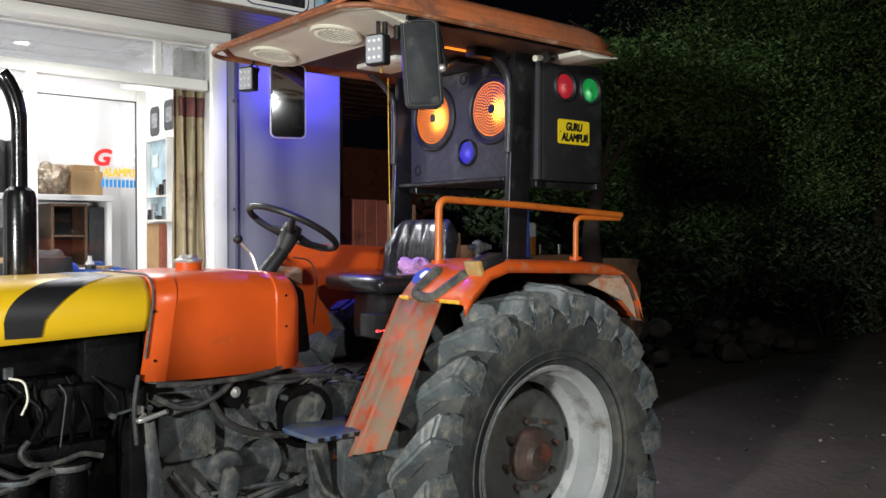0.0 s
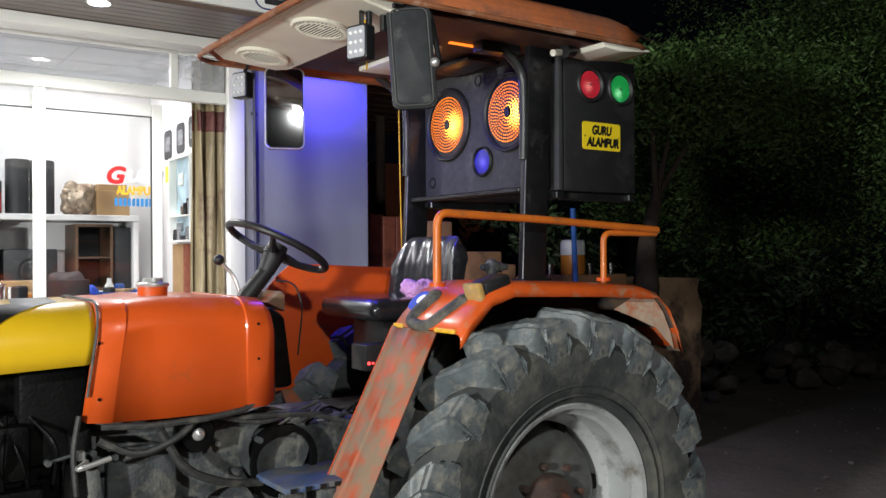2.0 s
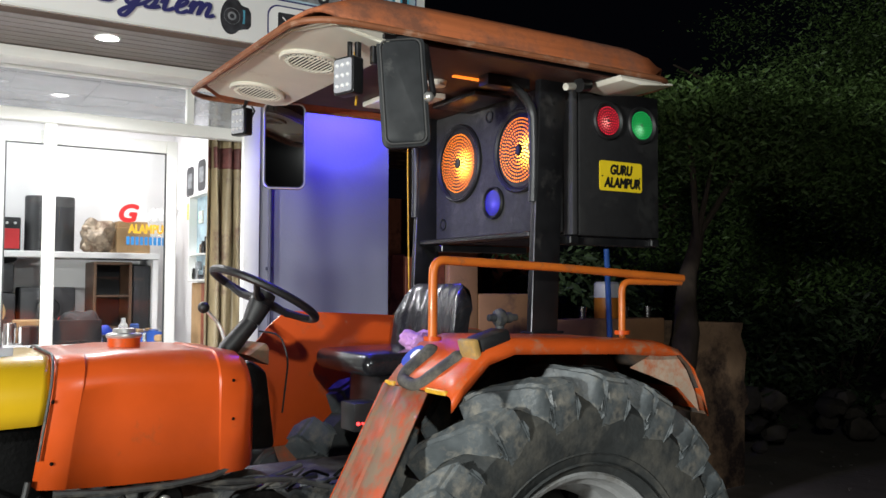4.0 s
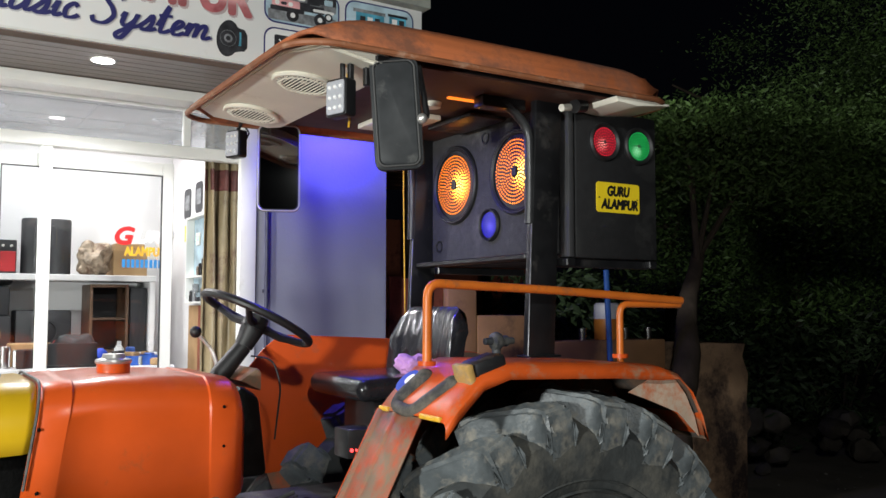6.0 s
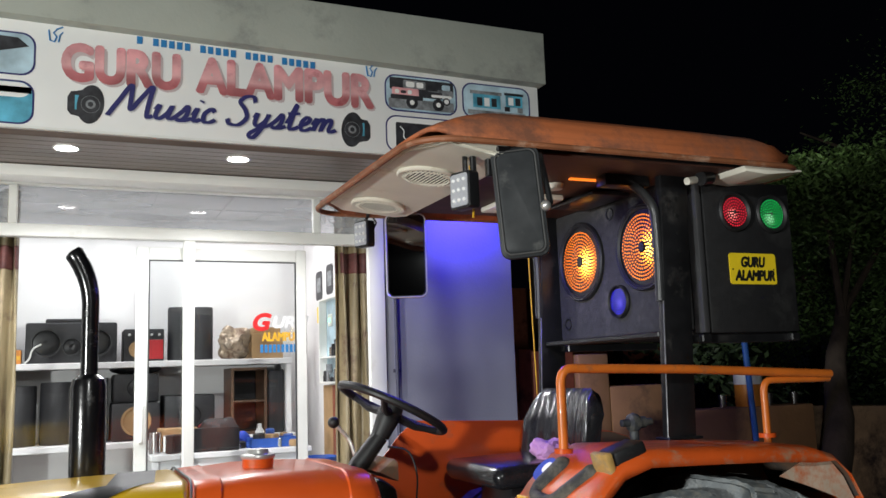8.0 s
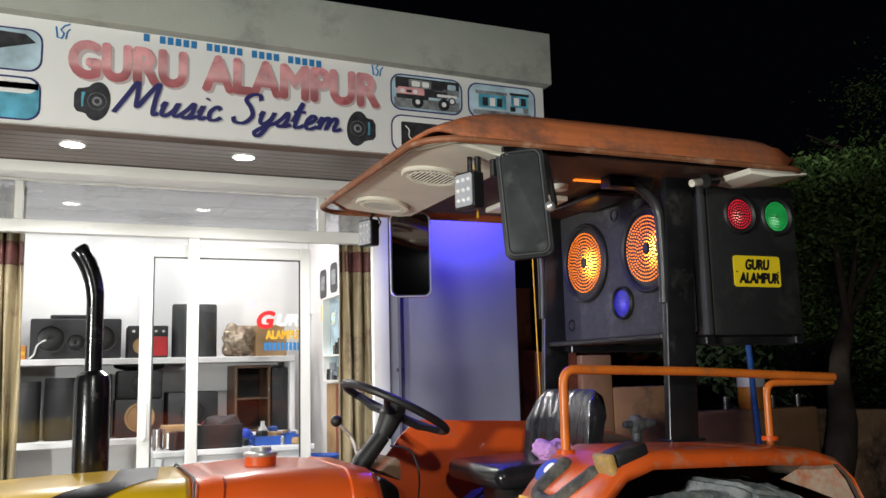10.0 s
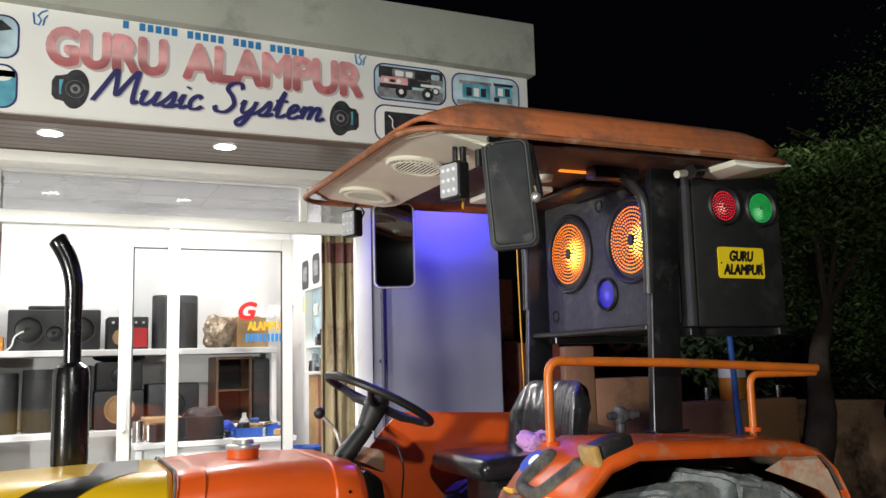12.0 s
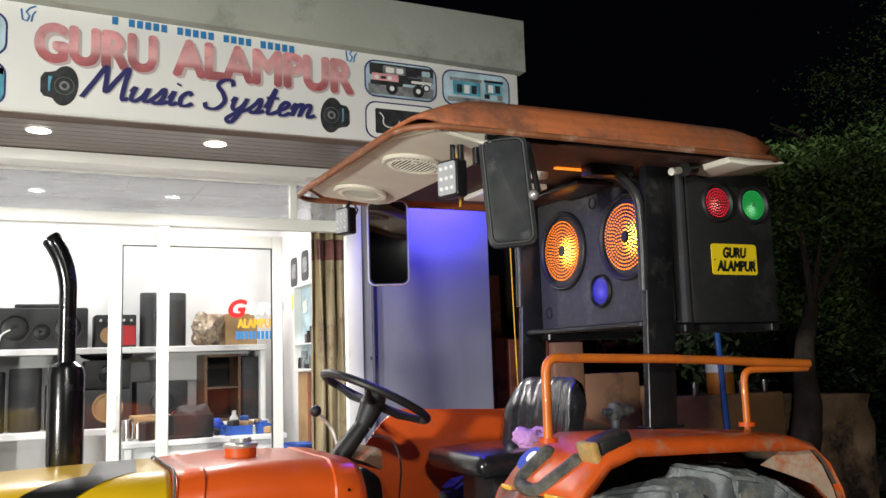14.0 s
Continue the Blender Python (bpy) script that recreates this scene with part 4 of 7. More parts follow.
solid("steel_cup", b, steel_cup, "shiny steel tumbler on the work table", "cup")
rnd = random.Random(4)
for k in range(44):
    x, y = rnd.uniform(-0.95, -0.12), rnd.uniform(0.82, 1.22)
    s = rnd.uniform(0.02, 0.055)
    b = bmesh.new()
    bx(b, (-s, -s * 0.6, 0), (s, s * 0.6, s * rnd.uniform(0.7, 2.4)), s * 0.15, 1, pose(x, y, TZ + 0.001, 0, 0, rnd.uniform(0, 180)))
    solid("small_part", b, rnd.choice((blue_plastic, red_plastic, plastic, cardboard, steel_cup, jug_orange)), "small loose electrical part on the work table", "part", "parts on the table")
b = bmesh.new()
lathe(b, [(0, 0), (0.09, 0), (0.12, 0.16), (0.125, 0.16), (0.125, 0.15), (0.11, 0.15), (0.085, 0.01), (0, 0.01)], (-0.05, 0.62, 1.03), "z", 28)
solid("bucket", b, blue_plastic, "dark blue plastic bucket on a stool", "bucket")
t = thing("stool", (-0.05, 0.62, FLOOR), "dark wooden stool by the door", "stool")
b = bmesh.new()
bx(b, (-0.18, 0.49, 1.0), (0.08, 0.75, 1.028), 0.005, 1)
part("seat", b, wood_dark, t)
for x in (-0.16, 0.06):
    for y in (0.51, 0.73):
        b = bmesh.new()
        cyl(b, (x, y, FLOOR), (x, y, 0.999), 0.014, n=10)
        part("leg", b, wood_dark, t)
# clutter behind the table
t = thing("crate", (-0.28, 0.90, TZ), "shallow blue plastic crate on the table", "crate")
b = bmesh.new()
for lo, hi in (((-0.44, 0.80, TZ + 0.001), (-0.14, 0.99, TZ + 0.008)), ((-0.44, 0.80, TZ + 0.008), (-0.14, 0.806, TZ + 0.06)), ((-0.44, 0.984, TZ + 0.008), (-0.14, 0.99, TZ + 0.06)), ((-0.44, 0.806, TZ + 0.008), (-0.434, 0.984, TZ + 0.06)), ((-0.146, 0.806, TZ + 0.008), (-0.14, 0.984, TZ + 0.06))):
    bx(b, lo, hi)
part("tray", b, blue_plastic, t)
b = bmesh.new()
bmesh.ops.create_icosphere(b, subdivisions=4, radius=1, matrix=Matrix.Translation((-0.60, 1.10, TZ + 0.10)) @ Matrix.Diagonal((0.13, 0.08, 0.10, 1)))
for v in b.verts:
    v.co += v.normal * 0.035 * noise.noise(v.co * 13)
    v.co.z = max(v.co.z, TZ + 0.001)
solid("carry_bag", b, shop_black, "slack black cloth bag on the work table", "bag")
b = bmesh.new()
bmesh.ops.create_icosphere(b, subdivisions=3, radius=1, matrix=Matrix.Translation((-0.48, 1.02, TZ + 0.05)) @ Matrix.Diagonal((0.07, 0.05, 0.055, 1)))
for v in b.verts:
    v.co += v.normal * 0.02 * noise.noise(v.co * 19)
    v.co.z = max(v.co.z, TZ + 0.001)
solid("carry_bag", b, sticker_blue, "crumpled pale blue plastic bag on the table", "bag")
b = bmesh.new()
bx(b, (-0.72, 1.14, TZ + 0.001), (-0.56, 1.24, TZ + 0.16), 0.03, 3)
solid("tool_case", b, red_plastic, "red plastic tool case standing on the table", "case")
b = bmesh.new()
bmesh.ops.create_icosphere(b, subdivisions=4, radius=1, matrix=Matrix.Translation((-1.09, 1.74, ZC + 0.50)) @ Matrix.Diagonal((0.17, 0.13, 0.045, 1)))
for v in b.verts:
    v.co += v.normal * 0.02 * noise.noise(v.co * 12)
    v.co.z = max(v.co.z, ZC + 0.461)
solid("carry_bag", b, shop_black, "flat black bag lying on the speaker boxes", "bag")
for k, (x0, x1, h) in enumerate(((-2.05, -1.94, 0.36), (-1.38, -1.27, 0.44))):
    b = bmesh.new()
    bx(b, (x0, 1.62, ZC), (x1, 1.95, ZC + h), 0.01)
    solid("black_case", b, shop_black, "narrow black equipment case on the counter", "case")
# posters on the inner wall
XW = 0.2195
for y, z in ((0.98, 2.42), (1.25, 2.40), (1.54, 2.38), (0.72, 2.44)):
    b = bmesh.new()
    prism(b, rounded(y - 0.09, z - 0.11, y + 0.09, z + 0.11, 0.04), "x", XW - 0.003, XW)
    t = solid("poster", b, sign_dark, "small dark rounded picture on the wall", "poster", "wall posters")
    b = bmesh.new()
    prism(b, rounded(y - 0.055, z - 0.05, y + 0.055, z + 0.06, 0.02), "x", XW - 0.005, XW - 0.0035)
    part("print", b, sign_grey, t)
b = bmesh.new()
bx(b, (XW - 0.004, 1.48, 2.10), (XW, 1.60, 2.22))
solid("paper_note", b, plate_yellow, "yellow paper note stuck on the wall", "note")
t = thing("display_case", (XW, 1.08, 1.65), "shallow wall-hung glass display case with small goods", "display case")
b = bmesh.new()
bx(b, (XW - 0.012, 0.87, 1.65), (XW, 1.31, 2.24))
part("back", b, sign_sky, t)
for lo, hi in (((XW - 0.07, 0.86, 1.64), (XW - 0.012, 0.875, 2.25)), ((XW - 0.07, 1.305, 1.64), (XW - 0.012, 1.32, 2.25)), ((XW - 0.07, 0.875, 2.235), (XW - 0.012, 1.305, 2.25)), ((XW - 0.07, 0.875, 1.64), (XW - 0.012, 1.305, 1.655)), ((XW - 0.065, 0.875, 1.82), (XW - 0.012, 1.305, 1.832))):
    b = bmesh.new()
    bx(b, lo, hi, 0.002, 1)
    part("frame", b, white_frame, t)
rnd = random.Random(21)
for k in range(14):
    y, z = rnd.uniform(0.90, 1.26), (1.656 if k < 7 else 1.833)
    b = bmesh.new()
    bx(b, (XW - 0.055, y, z), (XW - 0.02, y + rnd.uniform(0.02, 0.05), z + rnd.uniform(0.03, 0.13)), 0.003, 1)
    solid("boxed_part", b, rnd.choice((sign_grey, shop_black, sign_dark, steel_cup)), "small boxed part standing in the display case", "box", "goods in the case")
b = bmesh.new()
bx(b, (XW - 0.03, 1.10, FLOOR + 0.002), (XW, 1.36, 1.63), 0.004, 1)
solid("board", b, cardboard, "tan board leaning on the inner wall", "board")
b = bmesh.new()
bx(b, (XW - 0.04, 1.03, FLOOR + 0.002), (XW, 1.09, 1.63), 0.004, 1)
solid("board", b, red_door, "narrow dark red board on the inner wall", "board")
t = thing("switch_panel", (XW, 1.2, 2.05), "small white switch box with a green light", "switch")
b = bmesh.new()
bx(b, (XW - 0.02, 1.15, 2.05), (XW, 1.25, 2.14), 0.004, 1)
part("box", b, white_frame, t)
b = bmesh.new()
cyl(b, (XW - 0.024, 1.2, 2.095), (XW - 0.02, 1.2, 2.095), 0.014, n=14)
part("indicator", b, glow("green_indicator", (0.1, 1.0, 0.3), 6), t)

# ---- yard behind the tractor ----
wall = tagged(new("yard_wall"), "ochre plastered low yard wall with a stepped top", "wall", kind="structure")
for lo, hi in (((1.602, 0.12, -0.25), (1.84, 0.34, 1.78)), ((1.842, 0.12, -0.25), (2.30, 0.34, 1.56)), ((2.302, 0.12, -0.25), (2.44, 0.34, 1.46)), ((2.442, 0.12, -0.25), (3.66, 0.34, 1.365))):
    b = bmesh.new()
    bx(b, lo, hi, 0.012)
    part("stretch", b, orange_plaster, wall)
rnd = random.Random(13)
fence = thing("plank_fence", (1.33, 0.20, -0.1), "upright red-brown plank fence at the shop corner", "fence")
for k in range(5):
    b = bmesh.new()
    x0 = 1.072 + k * 0.106
    bx(b, (x0, 0.17 + rnd.uniform(-0.004, 0.004), -0.2), (x0 + 0.100, 0.20, 1.815 + rnd.uniform(-0.012, 0.012)), 0.004, 1)
    part("plank", b, red_door, fence)
b = bmesh.new()
bx(b, (1.07, 0.205, 1.50), (1.60, 0.24, 1.58), 0.003, 1)
part("rail", b, red_door, fence)
bm = bmesh.new()
pts = [(3.95, -0.25), (4.58, -0.25), (4.60, 0.55), (4.66, 0.62), (4.60, 0.80), (4.63, 1.05), (4.56, 1.20), (4.60, 1.31), (3.95, 1.33)]
prism(bm, pts, "y", 0.10, 0.42, 0.012)
solid("broken_wall", bm, old_plaster, "stained broken end of an ochre plastered wall", "wall", kind="structure")


def leaves(bm, centre, size, count, leaf, seed, clumps=0, squash=0.75):
    """Many small leaf blades in uneven clumps."""
    r = random.Random(seed)
    balls = []
    for _ in range(clumps or 1):
        d = Vector((r.gauss(0, 1), r.gauss(0, 1), r.gauss(0, 1))).normalized() * r.random() ** 0.45
        balls.append((Vector(centre) + Vector((d.x * size, d.y * size, d.z * size * squash)), size * r.uniform(0.16, 0.34)))
    for _ in range(count):
        c, s = r.choice(balls)
        q = c + Vector((r.gauss(0, 0.85), r.gauss(0, 0.85), r.gauss(0, 0.42) - 0.12 * abs(r.gauss(0, 1)))) * s
        if q.z < 0.02:
            q.z = 0.02 + r.random() * 0.1
        m = Euler((r.uniform(0, 6.3), r.uniform(-0.9, 0.9), r.uniform(0, 6.3))).to_matrix()
        k = leaf * r.uniform(0.6, 1.4)
        vs = [bm.verts.new(q + m @ Vector(p) * k) for p in ((-1, 0, 0), (0, -0.36, 0.08), (1, 0, 0), (0, 0.36, 0.08))]
        bm.faces.new(vs)


def tree(x, y, h, r_crown, seed, label, count=15000, leaf=0.05, trunk=None, base=0.14):
    t = thing("tree", (x, y, 0), label, "tree", "yard trees")
    r = random.Random(seed)
    b = trunk or bmesh.new()
    if trunk is None:
        tube(b, [(x + 0.06 * math.sin(k + seed), y + 0.05 * math.cos(k * 1.4 + seed), -0.2 + k * h * 0.1) for k in range(8)], [base * (1 - 0.08 * k) for k in range(8)], 12)
    for k in range(8):
        a = k * 2.4 + seed
        z0 = h * (0.38 + 0.05 * k)
        e = Vector((x + math.cos(a) * r_crown * 0.75, y + math.sin(a) * r_crown * 0.75, z0 + h * r.uniform(0.08, 0.3)))
        s = Vector((x, y, z0))
        tube(b, [s, s.lerp(e, 0.5) + Vector((0, 0, 0.12)), e], [base * 0.45, base * 0.28, base * 0.1], 8)
    part("trunk", b, bark, t)
    b = bmesh.new()
    leaves(b, (x, y, h * 0.50), r_crown, count, leaf, seed, 52, 0.5 * h / r_crown * 0.88)
    part("crown", b, leaf_green, t, "dense small dark green leaves", smooth=0)
    return t


# the old tree beside the yard wall
b = bmesh.new()
tube(b, [(3.43 + 0.02 * math.sin(k * 1.3) + 0.012 * k * k, -0.18 + 0.02 * math.cos(k * 1.7) + 0.008 * k * k, -0.2 + k * 0.24) for k in range(11)], [0.140, 0.135, 0.13, 0.125, 0.12, 0.115, 0.10, 0.085, 0.072, 0.062, 0.055], 14)
for e in ((3.9, 0.1, 3.05), (4.7, 0.3, 3.1), (5.7, 0.5, 3.15), (4.7, 0.8, 3.05)):
    q = Vector((4.42, 0.46, 2.05))
    tube(b, [q, q.lerp(Vector(e), 0.5) + Vector((0, 0, 0.14)), e], [0.034, 0.022, 0.006], 8)
for v in b.verts:
    v.co += Vector((noise.noise(v.co * 6), noise.noise(v.co * 6 + Vector((5, 0, 0))), 0)) * 0.022
t = thing("tree", (3.43, -0.18, 0), "gnarled old tree with a spreading dark green crown by the wall", "tree", "yard trees")
part("trunk", b, bark, t, "rough grey-brown bark")
b = bmesh.new()
for cx, cy, cz, sz, cnt, sq in ((4.60, 0.35, 2.98, 0.90, 13000, 0.42), (5.7, 0.5, 3.15, 1.15, 17000, 0.50), (6.9, 0.8, 3.2, 1.25, 15000, 0.55), (8.6, 1.3, 4.7, 1.75, 22000, 0.95), (8.2, 0.3, 2.6, 1.2, 10000, 0.7), (3.85, -0.05, 3.10, 0.40, 3500, 0.45)):
    leaves(b, (cx, cy, cz), sz, cnt, 0.027, int(cx * 100), 34, sq)
part("crown", b, leaf_green, t, "fine dark green leaves in loose layers", smooth=0)
tree(10.4, 3.9, 5.6, 2.5, 11, "leafy dark green tree behind the yard", 20000)
tree(13.2, 1.6, 7.6, 2.8, 17, "tall leafy dark green tree behind the yard", 24000, 0.06)
tree(12.4, 8.4, 6.6, 2.6, 23, "leafy dark green tree behind the yard", 18000)
tree(16.5, -1.0, 8.0, 3.2, 29, "tall leafy dark green tree at the roadside", 16000, 0.065)
tree(20.0, -5.0, 8.0, 3.4, 31, "tall leafy dark green tree at the roadside", 13000, 0.075)
for k, (x, y, s, n) in enumerate(((3.72, 1.45, 0.62, 1500), (5.2, 1.6, 0.8, 2000), (6.8, 2.0, 1.0, 2600), (8.6, 1.9, 1.1, 2600), (10.8, 1.3, 1.2, 2600), (13.5, 0.4, 1.3, 2600))):
    b = bmesh.new()
    leaves(b, (x, y, 1.55 if k == 0 else s * 0.75), s, n, 0.055, 50 + k, 22, 0.7)
    b2 = thing("bush", (x, y, 0), "wild dark green bush behind the low wall", "bush", "yard bushes")
    part("foliage", b, leaf_dark, b2, smooth=0)
    b = bmesh.new()
    for q in range(5):
        tube(b, [(x, y, -0.15), (x + 0.25 * s * math.cos(q * 1.3), y + 0.25 * s * math.sin(q * 1.3), s * 0.5), (x + 0.5 * s * math.cos(q * 1.3), y + 0.5 * s * math.sin(q * 1.3), 1.6 if k == 0 else s)], [0.02, 0.014, 0.006], 6)
    part("stem", b, bark, b2)
# rough stones along the far wall
rnd = random.Random(9)
rub = tagged(new("rubble_wall"), "low rubble wall of grey stones along the yard", "wall", kind="structure")
for k in range(26):
    x = 4.9 + rnd.random() * 4.5
    z = rnd.random() * (0.55 - 0.05 * (x - 5))
    s = rnd.uniform(0.09, 0.19)
    b = bmesh.new()
    bmesh.ops.create_icosphere(b, subdivisions=2, radius=s, matrix=pose(x, 0.95 + rnd.uniform(-0.12, 0.12) - 0.04 * (x - 5), z, rnd.uniform(0, 360), 0, rnd.uniform(0, 360)) @ Matrix.Diagonal((1.2, 0.8, 0.7, 1)))
    for v in b.verts:
        v.co += v.normal * (0.07 * noise.noise(v.co * 7) + 0.03 * noise.noise(v.co * 19))
    part("stone", b, stone_mat, rub)
# jug, glasses and pole by the wall
t = thing("water_jug", (3.13, 0.22, 1.365), "white and orange insulated water jug on the wall", "jug")
b = bmesh.new()
lathe(b, [(0, 0), (0.095, 0), (0.10, 0.01), (0.10, 0.16), (0.0, 0.16)], (3.13, 0.22, 1.366), "z", 26)
part("body", b, jug_orange, t)
b = bmesh.new()
lathe(b, [(0, 0.161), (0.102, 0.161), (0.10, 0.27), (0.085, 0.285), (0, 0.285)], (3.13, 0.22, 1.366), "z", 26)
part("lid", b, jug_white, t, "white plastic lid")
for x in (2.86, 3.30, 3.55):
    b = bmesh.new()
    lathe(b, [(0, 0), (0.025, 0), (0.032, 0.09), (0.029, 0.09), (0.022, 0.006)], (x, 0.20, 1.366), "z", 16)
    solid("tumbler", b, steel_cup, "steel tumbler standing on the wall", "cup", "tumblers on the wall")
b = bmesh.new()
tube(b, [(3.06, 0.04, -0.1), (2.98, 0.06, 1.9)], 0.022, 10)
solid("pole", b, blue_pole_paint, "blue painted pole leaning at the wall", "pole")
# shed roof behind the shop corner
shed = thing("shed", (2.2, 1.6, 0), "open shed with a batten and sheet roof", "shed")
b = bmesh.new()
bx(b, (1.12, 0.5, 2.98), (3.6, 3.6, 3.0), 0, m=None)
part("roof_sheet", b, shed_tin, shed)
for k in range(12):
    b = bmesh.new()
    bx(b, (1.13, 0.55 + k * 0.26, 2.915), (3.58, 0.62 + k * 0.26, 2.978), 0.004, 1)
    part("batten", b, shed_wood, shed)
for x, y in ((1.7, 2.4), (2.6, 2.4), (3.5, 2.4)):
    b = bmesh.new()
    tube(b, [(x, y, -0.15), (x, y, 2.914)], 0.05, 12)
    part("post", b, bark, shed)
b = bmesh.new()
bx(b, (1.1, 3.61, -0.2), (5.0, 3.7, 2.6))
part("back_wall", b, red_door, shed)
# pebbles
bm = bmesh.new()
rnd = random.Random(5)
for _ in range(260):
    x, y = rnd.uniform(0.8, 9), rnd.uniform(-5.5, 0.8)
    s = rnd.uniform(0.005, 0.02)
    bmesh.ops.create_icosphere(bm, subdivisions=1, radius=s, matrix=pose(x, y, -0.07, rnd.uniform(0, 180), 0, rnd.uniform(0, 180)) @ Matrix.Diagonal((1.3, 1, 0.6, 1)))
solid("pebbles", bm, pebble_mat, "scattered small grey pebbles on the soil", "pebbles", kind="stuff")


# ---- tractor ----
CY = -2.13          # centre line
tractor = thing("tractor", (-0.6, CY, 0), "orange and yellow farm tractor with a faded canopy", "tractor")


def hood_section(half, z0, z1, r, n=8):
    """An arch across the tractor: sides from z0, rounded shoulders, nearly flat top."""
    pts = [(CY - half, z0)]
    for k in range(n + 1):
        a = radians(180 - 90 * k / n)
        pts.append((CY - half + r + r * math.cos(a), z1 - r + r * math.sin(a) * 0.92))
    for k in range(n + 1):
        a = radians(90 - 90 * k / n)
        pts.append((CY + half - r + r * math.cos(a), z1 - r + r * math.sin(a) * 0.92))
    return pts + [(CY + half, z0)]


def skin(bm, sections, closed=True):
    """Joins cross sections [(x, [(y, z)])] into a shell."""
    rings = [[bm.verts.new((x, y, z)) for y, z in pts] for x, pts in sections]
    k = len(rings[0])
    for a, b_ in zip(rings, rings[1:]):
        for i in range(k if closed else k - 1):
            bm.faces.new((a[i], a[(i + 1) % k], b_[(i + 1) % k], b_[i]))
    if closed:
        bm.faces.new(rings[0])
        bm.faces.new(rings[-1][::-1])


# fuel tank shell
b = bmesh.new()
skin(b, [(-1.268, hood_section(0.283, 1.085, 1.412, 0.10)), (-1.256, hood_section(0.292, 1.075, 1.420, 0.10)), (-1.19, hood_section(0.298, 1.07, 1.424, 0.10)), (-1.185, hood_section(0.295, 1.07, 1.420, 0.10)),
         (-1.05, hood_section(0.297, 1.066, 1.428, 0.10)), (-0.86, hood_section(0.296, 1.064, 1.424, 0.10)), (-0.785, hood_section(0.294, 1.066, 1.418, 0.10)), (-0.780, hood_section(0.298, 1.066, 1.421, 0.10)),
         (-0.715, hood_section(0.296, 1.07, 1.414, 0.10)), (-0.690, hood_section(0.284, 1.082, 1.395, 0.10)), (-0.676, hood_section(0.262, 1.10, 1.366, 0.09))], closed=False)
for v in b.verts:
    if v.co.x < -1.03:
        v.co.x += 0.050 * (v.co.z - 1.09) / 0.33 * min(1, (-1.03 - v.co.x) / 0.15)
tank = part("fuel_tank", b, orange, tractor, "glossy orange fuel tank cover")
so = tank.modifiers.new("sheet", "SOLIDIFY")
so.thickness, so.offset = 0.004, 0
# Near-black box added inside the open cover, standing in for its shade.
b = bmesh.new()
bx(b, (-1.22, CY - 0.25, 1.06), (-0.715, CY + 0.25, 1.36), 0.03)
part("dark_filler_box", b, greasy, tank, "dark box added in place of shade inside the cover")
b = bmesh.new()
lathe(b, [(0.0, 0.062), (0.030, 0.062), (0.034, 0.05), (0.050, 0.046), (0.052, 0.040), (0.050, 0.034), (0.0, 0.034)], (-0.997, -2.165, 1.413), "z", 28)
part("cap", b, chrome, tank, "worn chrome filler cap")
b = bmesh.new()
lathe(b, [(0.046, 0.0), (0.047, 0.036), (0.0, 0.036)], (-0.997, -2.165, 1.411), "z", 28)
part("cap_neck", b, orange, tank)
for x, z in ((-0.745, 1.33), (-0.745, 1.22), (-1.225, 1.14), (-1.225, 1.30)):
    b = bmesh.new()
    lathe(b, [(0.0, -0.005), (0.004, -0.004), (0.005, 0.0)], (x, CY - 0.297, z), "y", 12)
    part("bolt", b, greasy, tank)
b = bmesh.new()
tube(b, [(-1.22, CY - 0.30, 1.062), (-1.08, CY - 0.302, 1.05), (-0.92, CY - 0.302, 1.052), (-0.80, CY - 0.30, 1.064), (-0.72, CY - 0.28, 1.09)], 0.010, 8)
part("edge_seal", b, hose, tank, "grey rubber edge seal")
# bonnet
b = bmesh.new()
skin(b, [(x, hood_section(hw, z0, z1, 0.13)) for x, hw, z0, z1 in ((-2.75, 0.22, 1.16, 1.30), (-2.70, 0.255, 1.17, 1.335), (-2.4, 0.275, 1.19, 1.372), (-2.0, 0.288, 1.21, 1.402), (-1.6, 0.294, 1.228, 1.418), (-1.285, 0.297, 1.24, 1.423), (-1.266, 0.294, 1.243, 1.418))], closed=False)
for v in b.verts:
    if v.co.x > -1.5:
        v.co.x += 0.022 + 0.022 * (v.co.z - 1.25) / 0.17
bonnet = part("bonnet", b, yellow, tractor, "yellow bonnet with a painted shadow band")
so = bonnet.modifiers.new("sheet", "SOLIDIFY")
so.thickness, so.offset = 0.004, 0
# A cast shadow's curved band, painted onto the bonnet in black.
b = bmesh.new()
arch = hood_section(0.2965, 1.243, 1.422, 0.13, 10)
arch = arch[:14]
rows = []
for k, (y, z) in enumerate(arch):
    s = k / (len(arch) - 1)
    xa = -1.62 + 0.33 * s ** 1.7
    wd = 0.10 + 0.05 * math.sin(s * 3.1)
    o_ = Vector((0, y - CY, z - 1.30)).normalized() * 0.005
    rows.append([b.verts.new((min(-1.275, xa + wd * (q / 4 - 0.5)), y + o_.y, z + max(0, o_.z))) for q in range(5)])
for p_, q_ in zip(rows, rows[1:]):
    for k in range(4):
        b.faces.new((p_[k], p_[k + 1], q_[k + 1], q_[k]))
part("shadow_band", b, ink, bonnet, "cast shadow band painted black on the bonnet")
b = bmesh.new()
sec = [(y, z) for y, z in hood_section(0.300, 1.15, 1.426, 0.11)]
tube(b, [(-1.262 + 0.044 * (z - 1.12) / 0.30, y, z) for y, z in sec], 0.0038, 6)
part("edge_trim", b, cast, bonnet, "thin grey edge trim")
b = bmesh.new()
bx(b, (-2.74, CY - 0.27, 0.70), (-2.55, CY + 0.27, 1.18), 0.02)
part("radiator", b, greasy, tractor, "dark radiator under the bonnet")

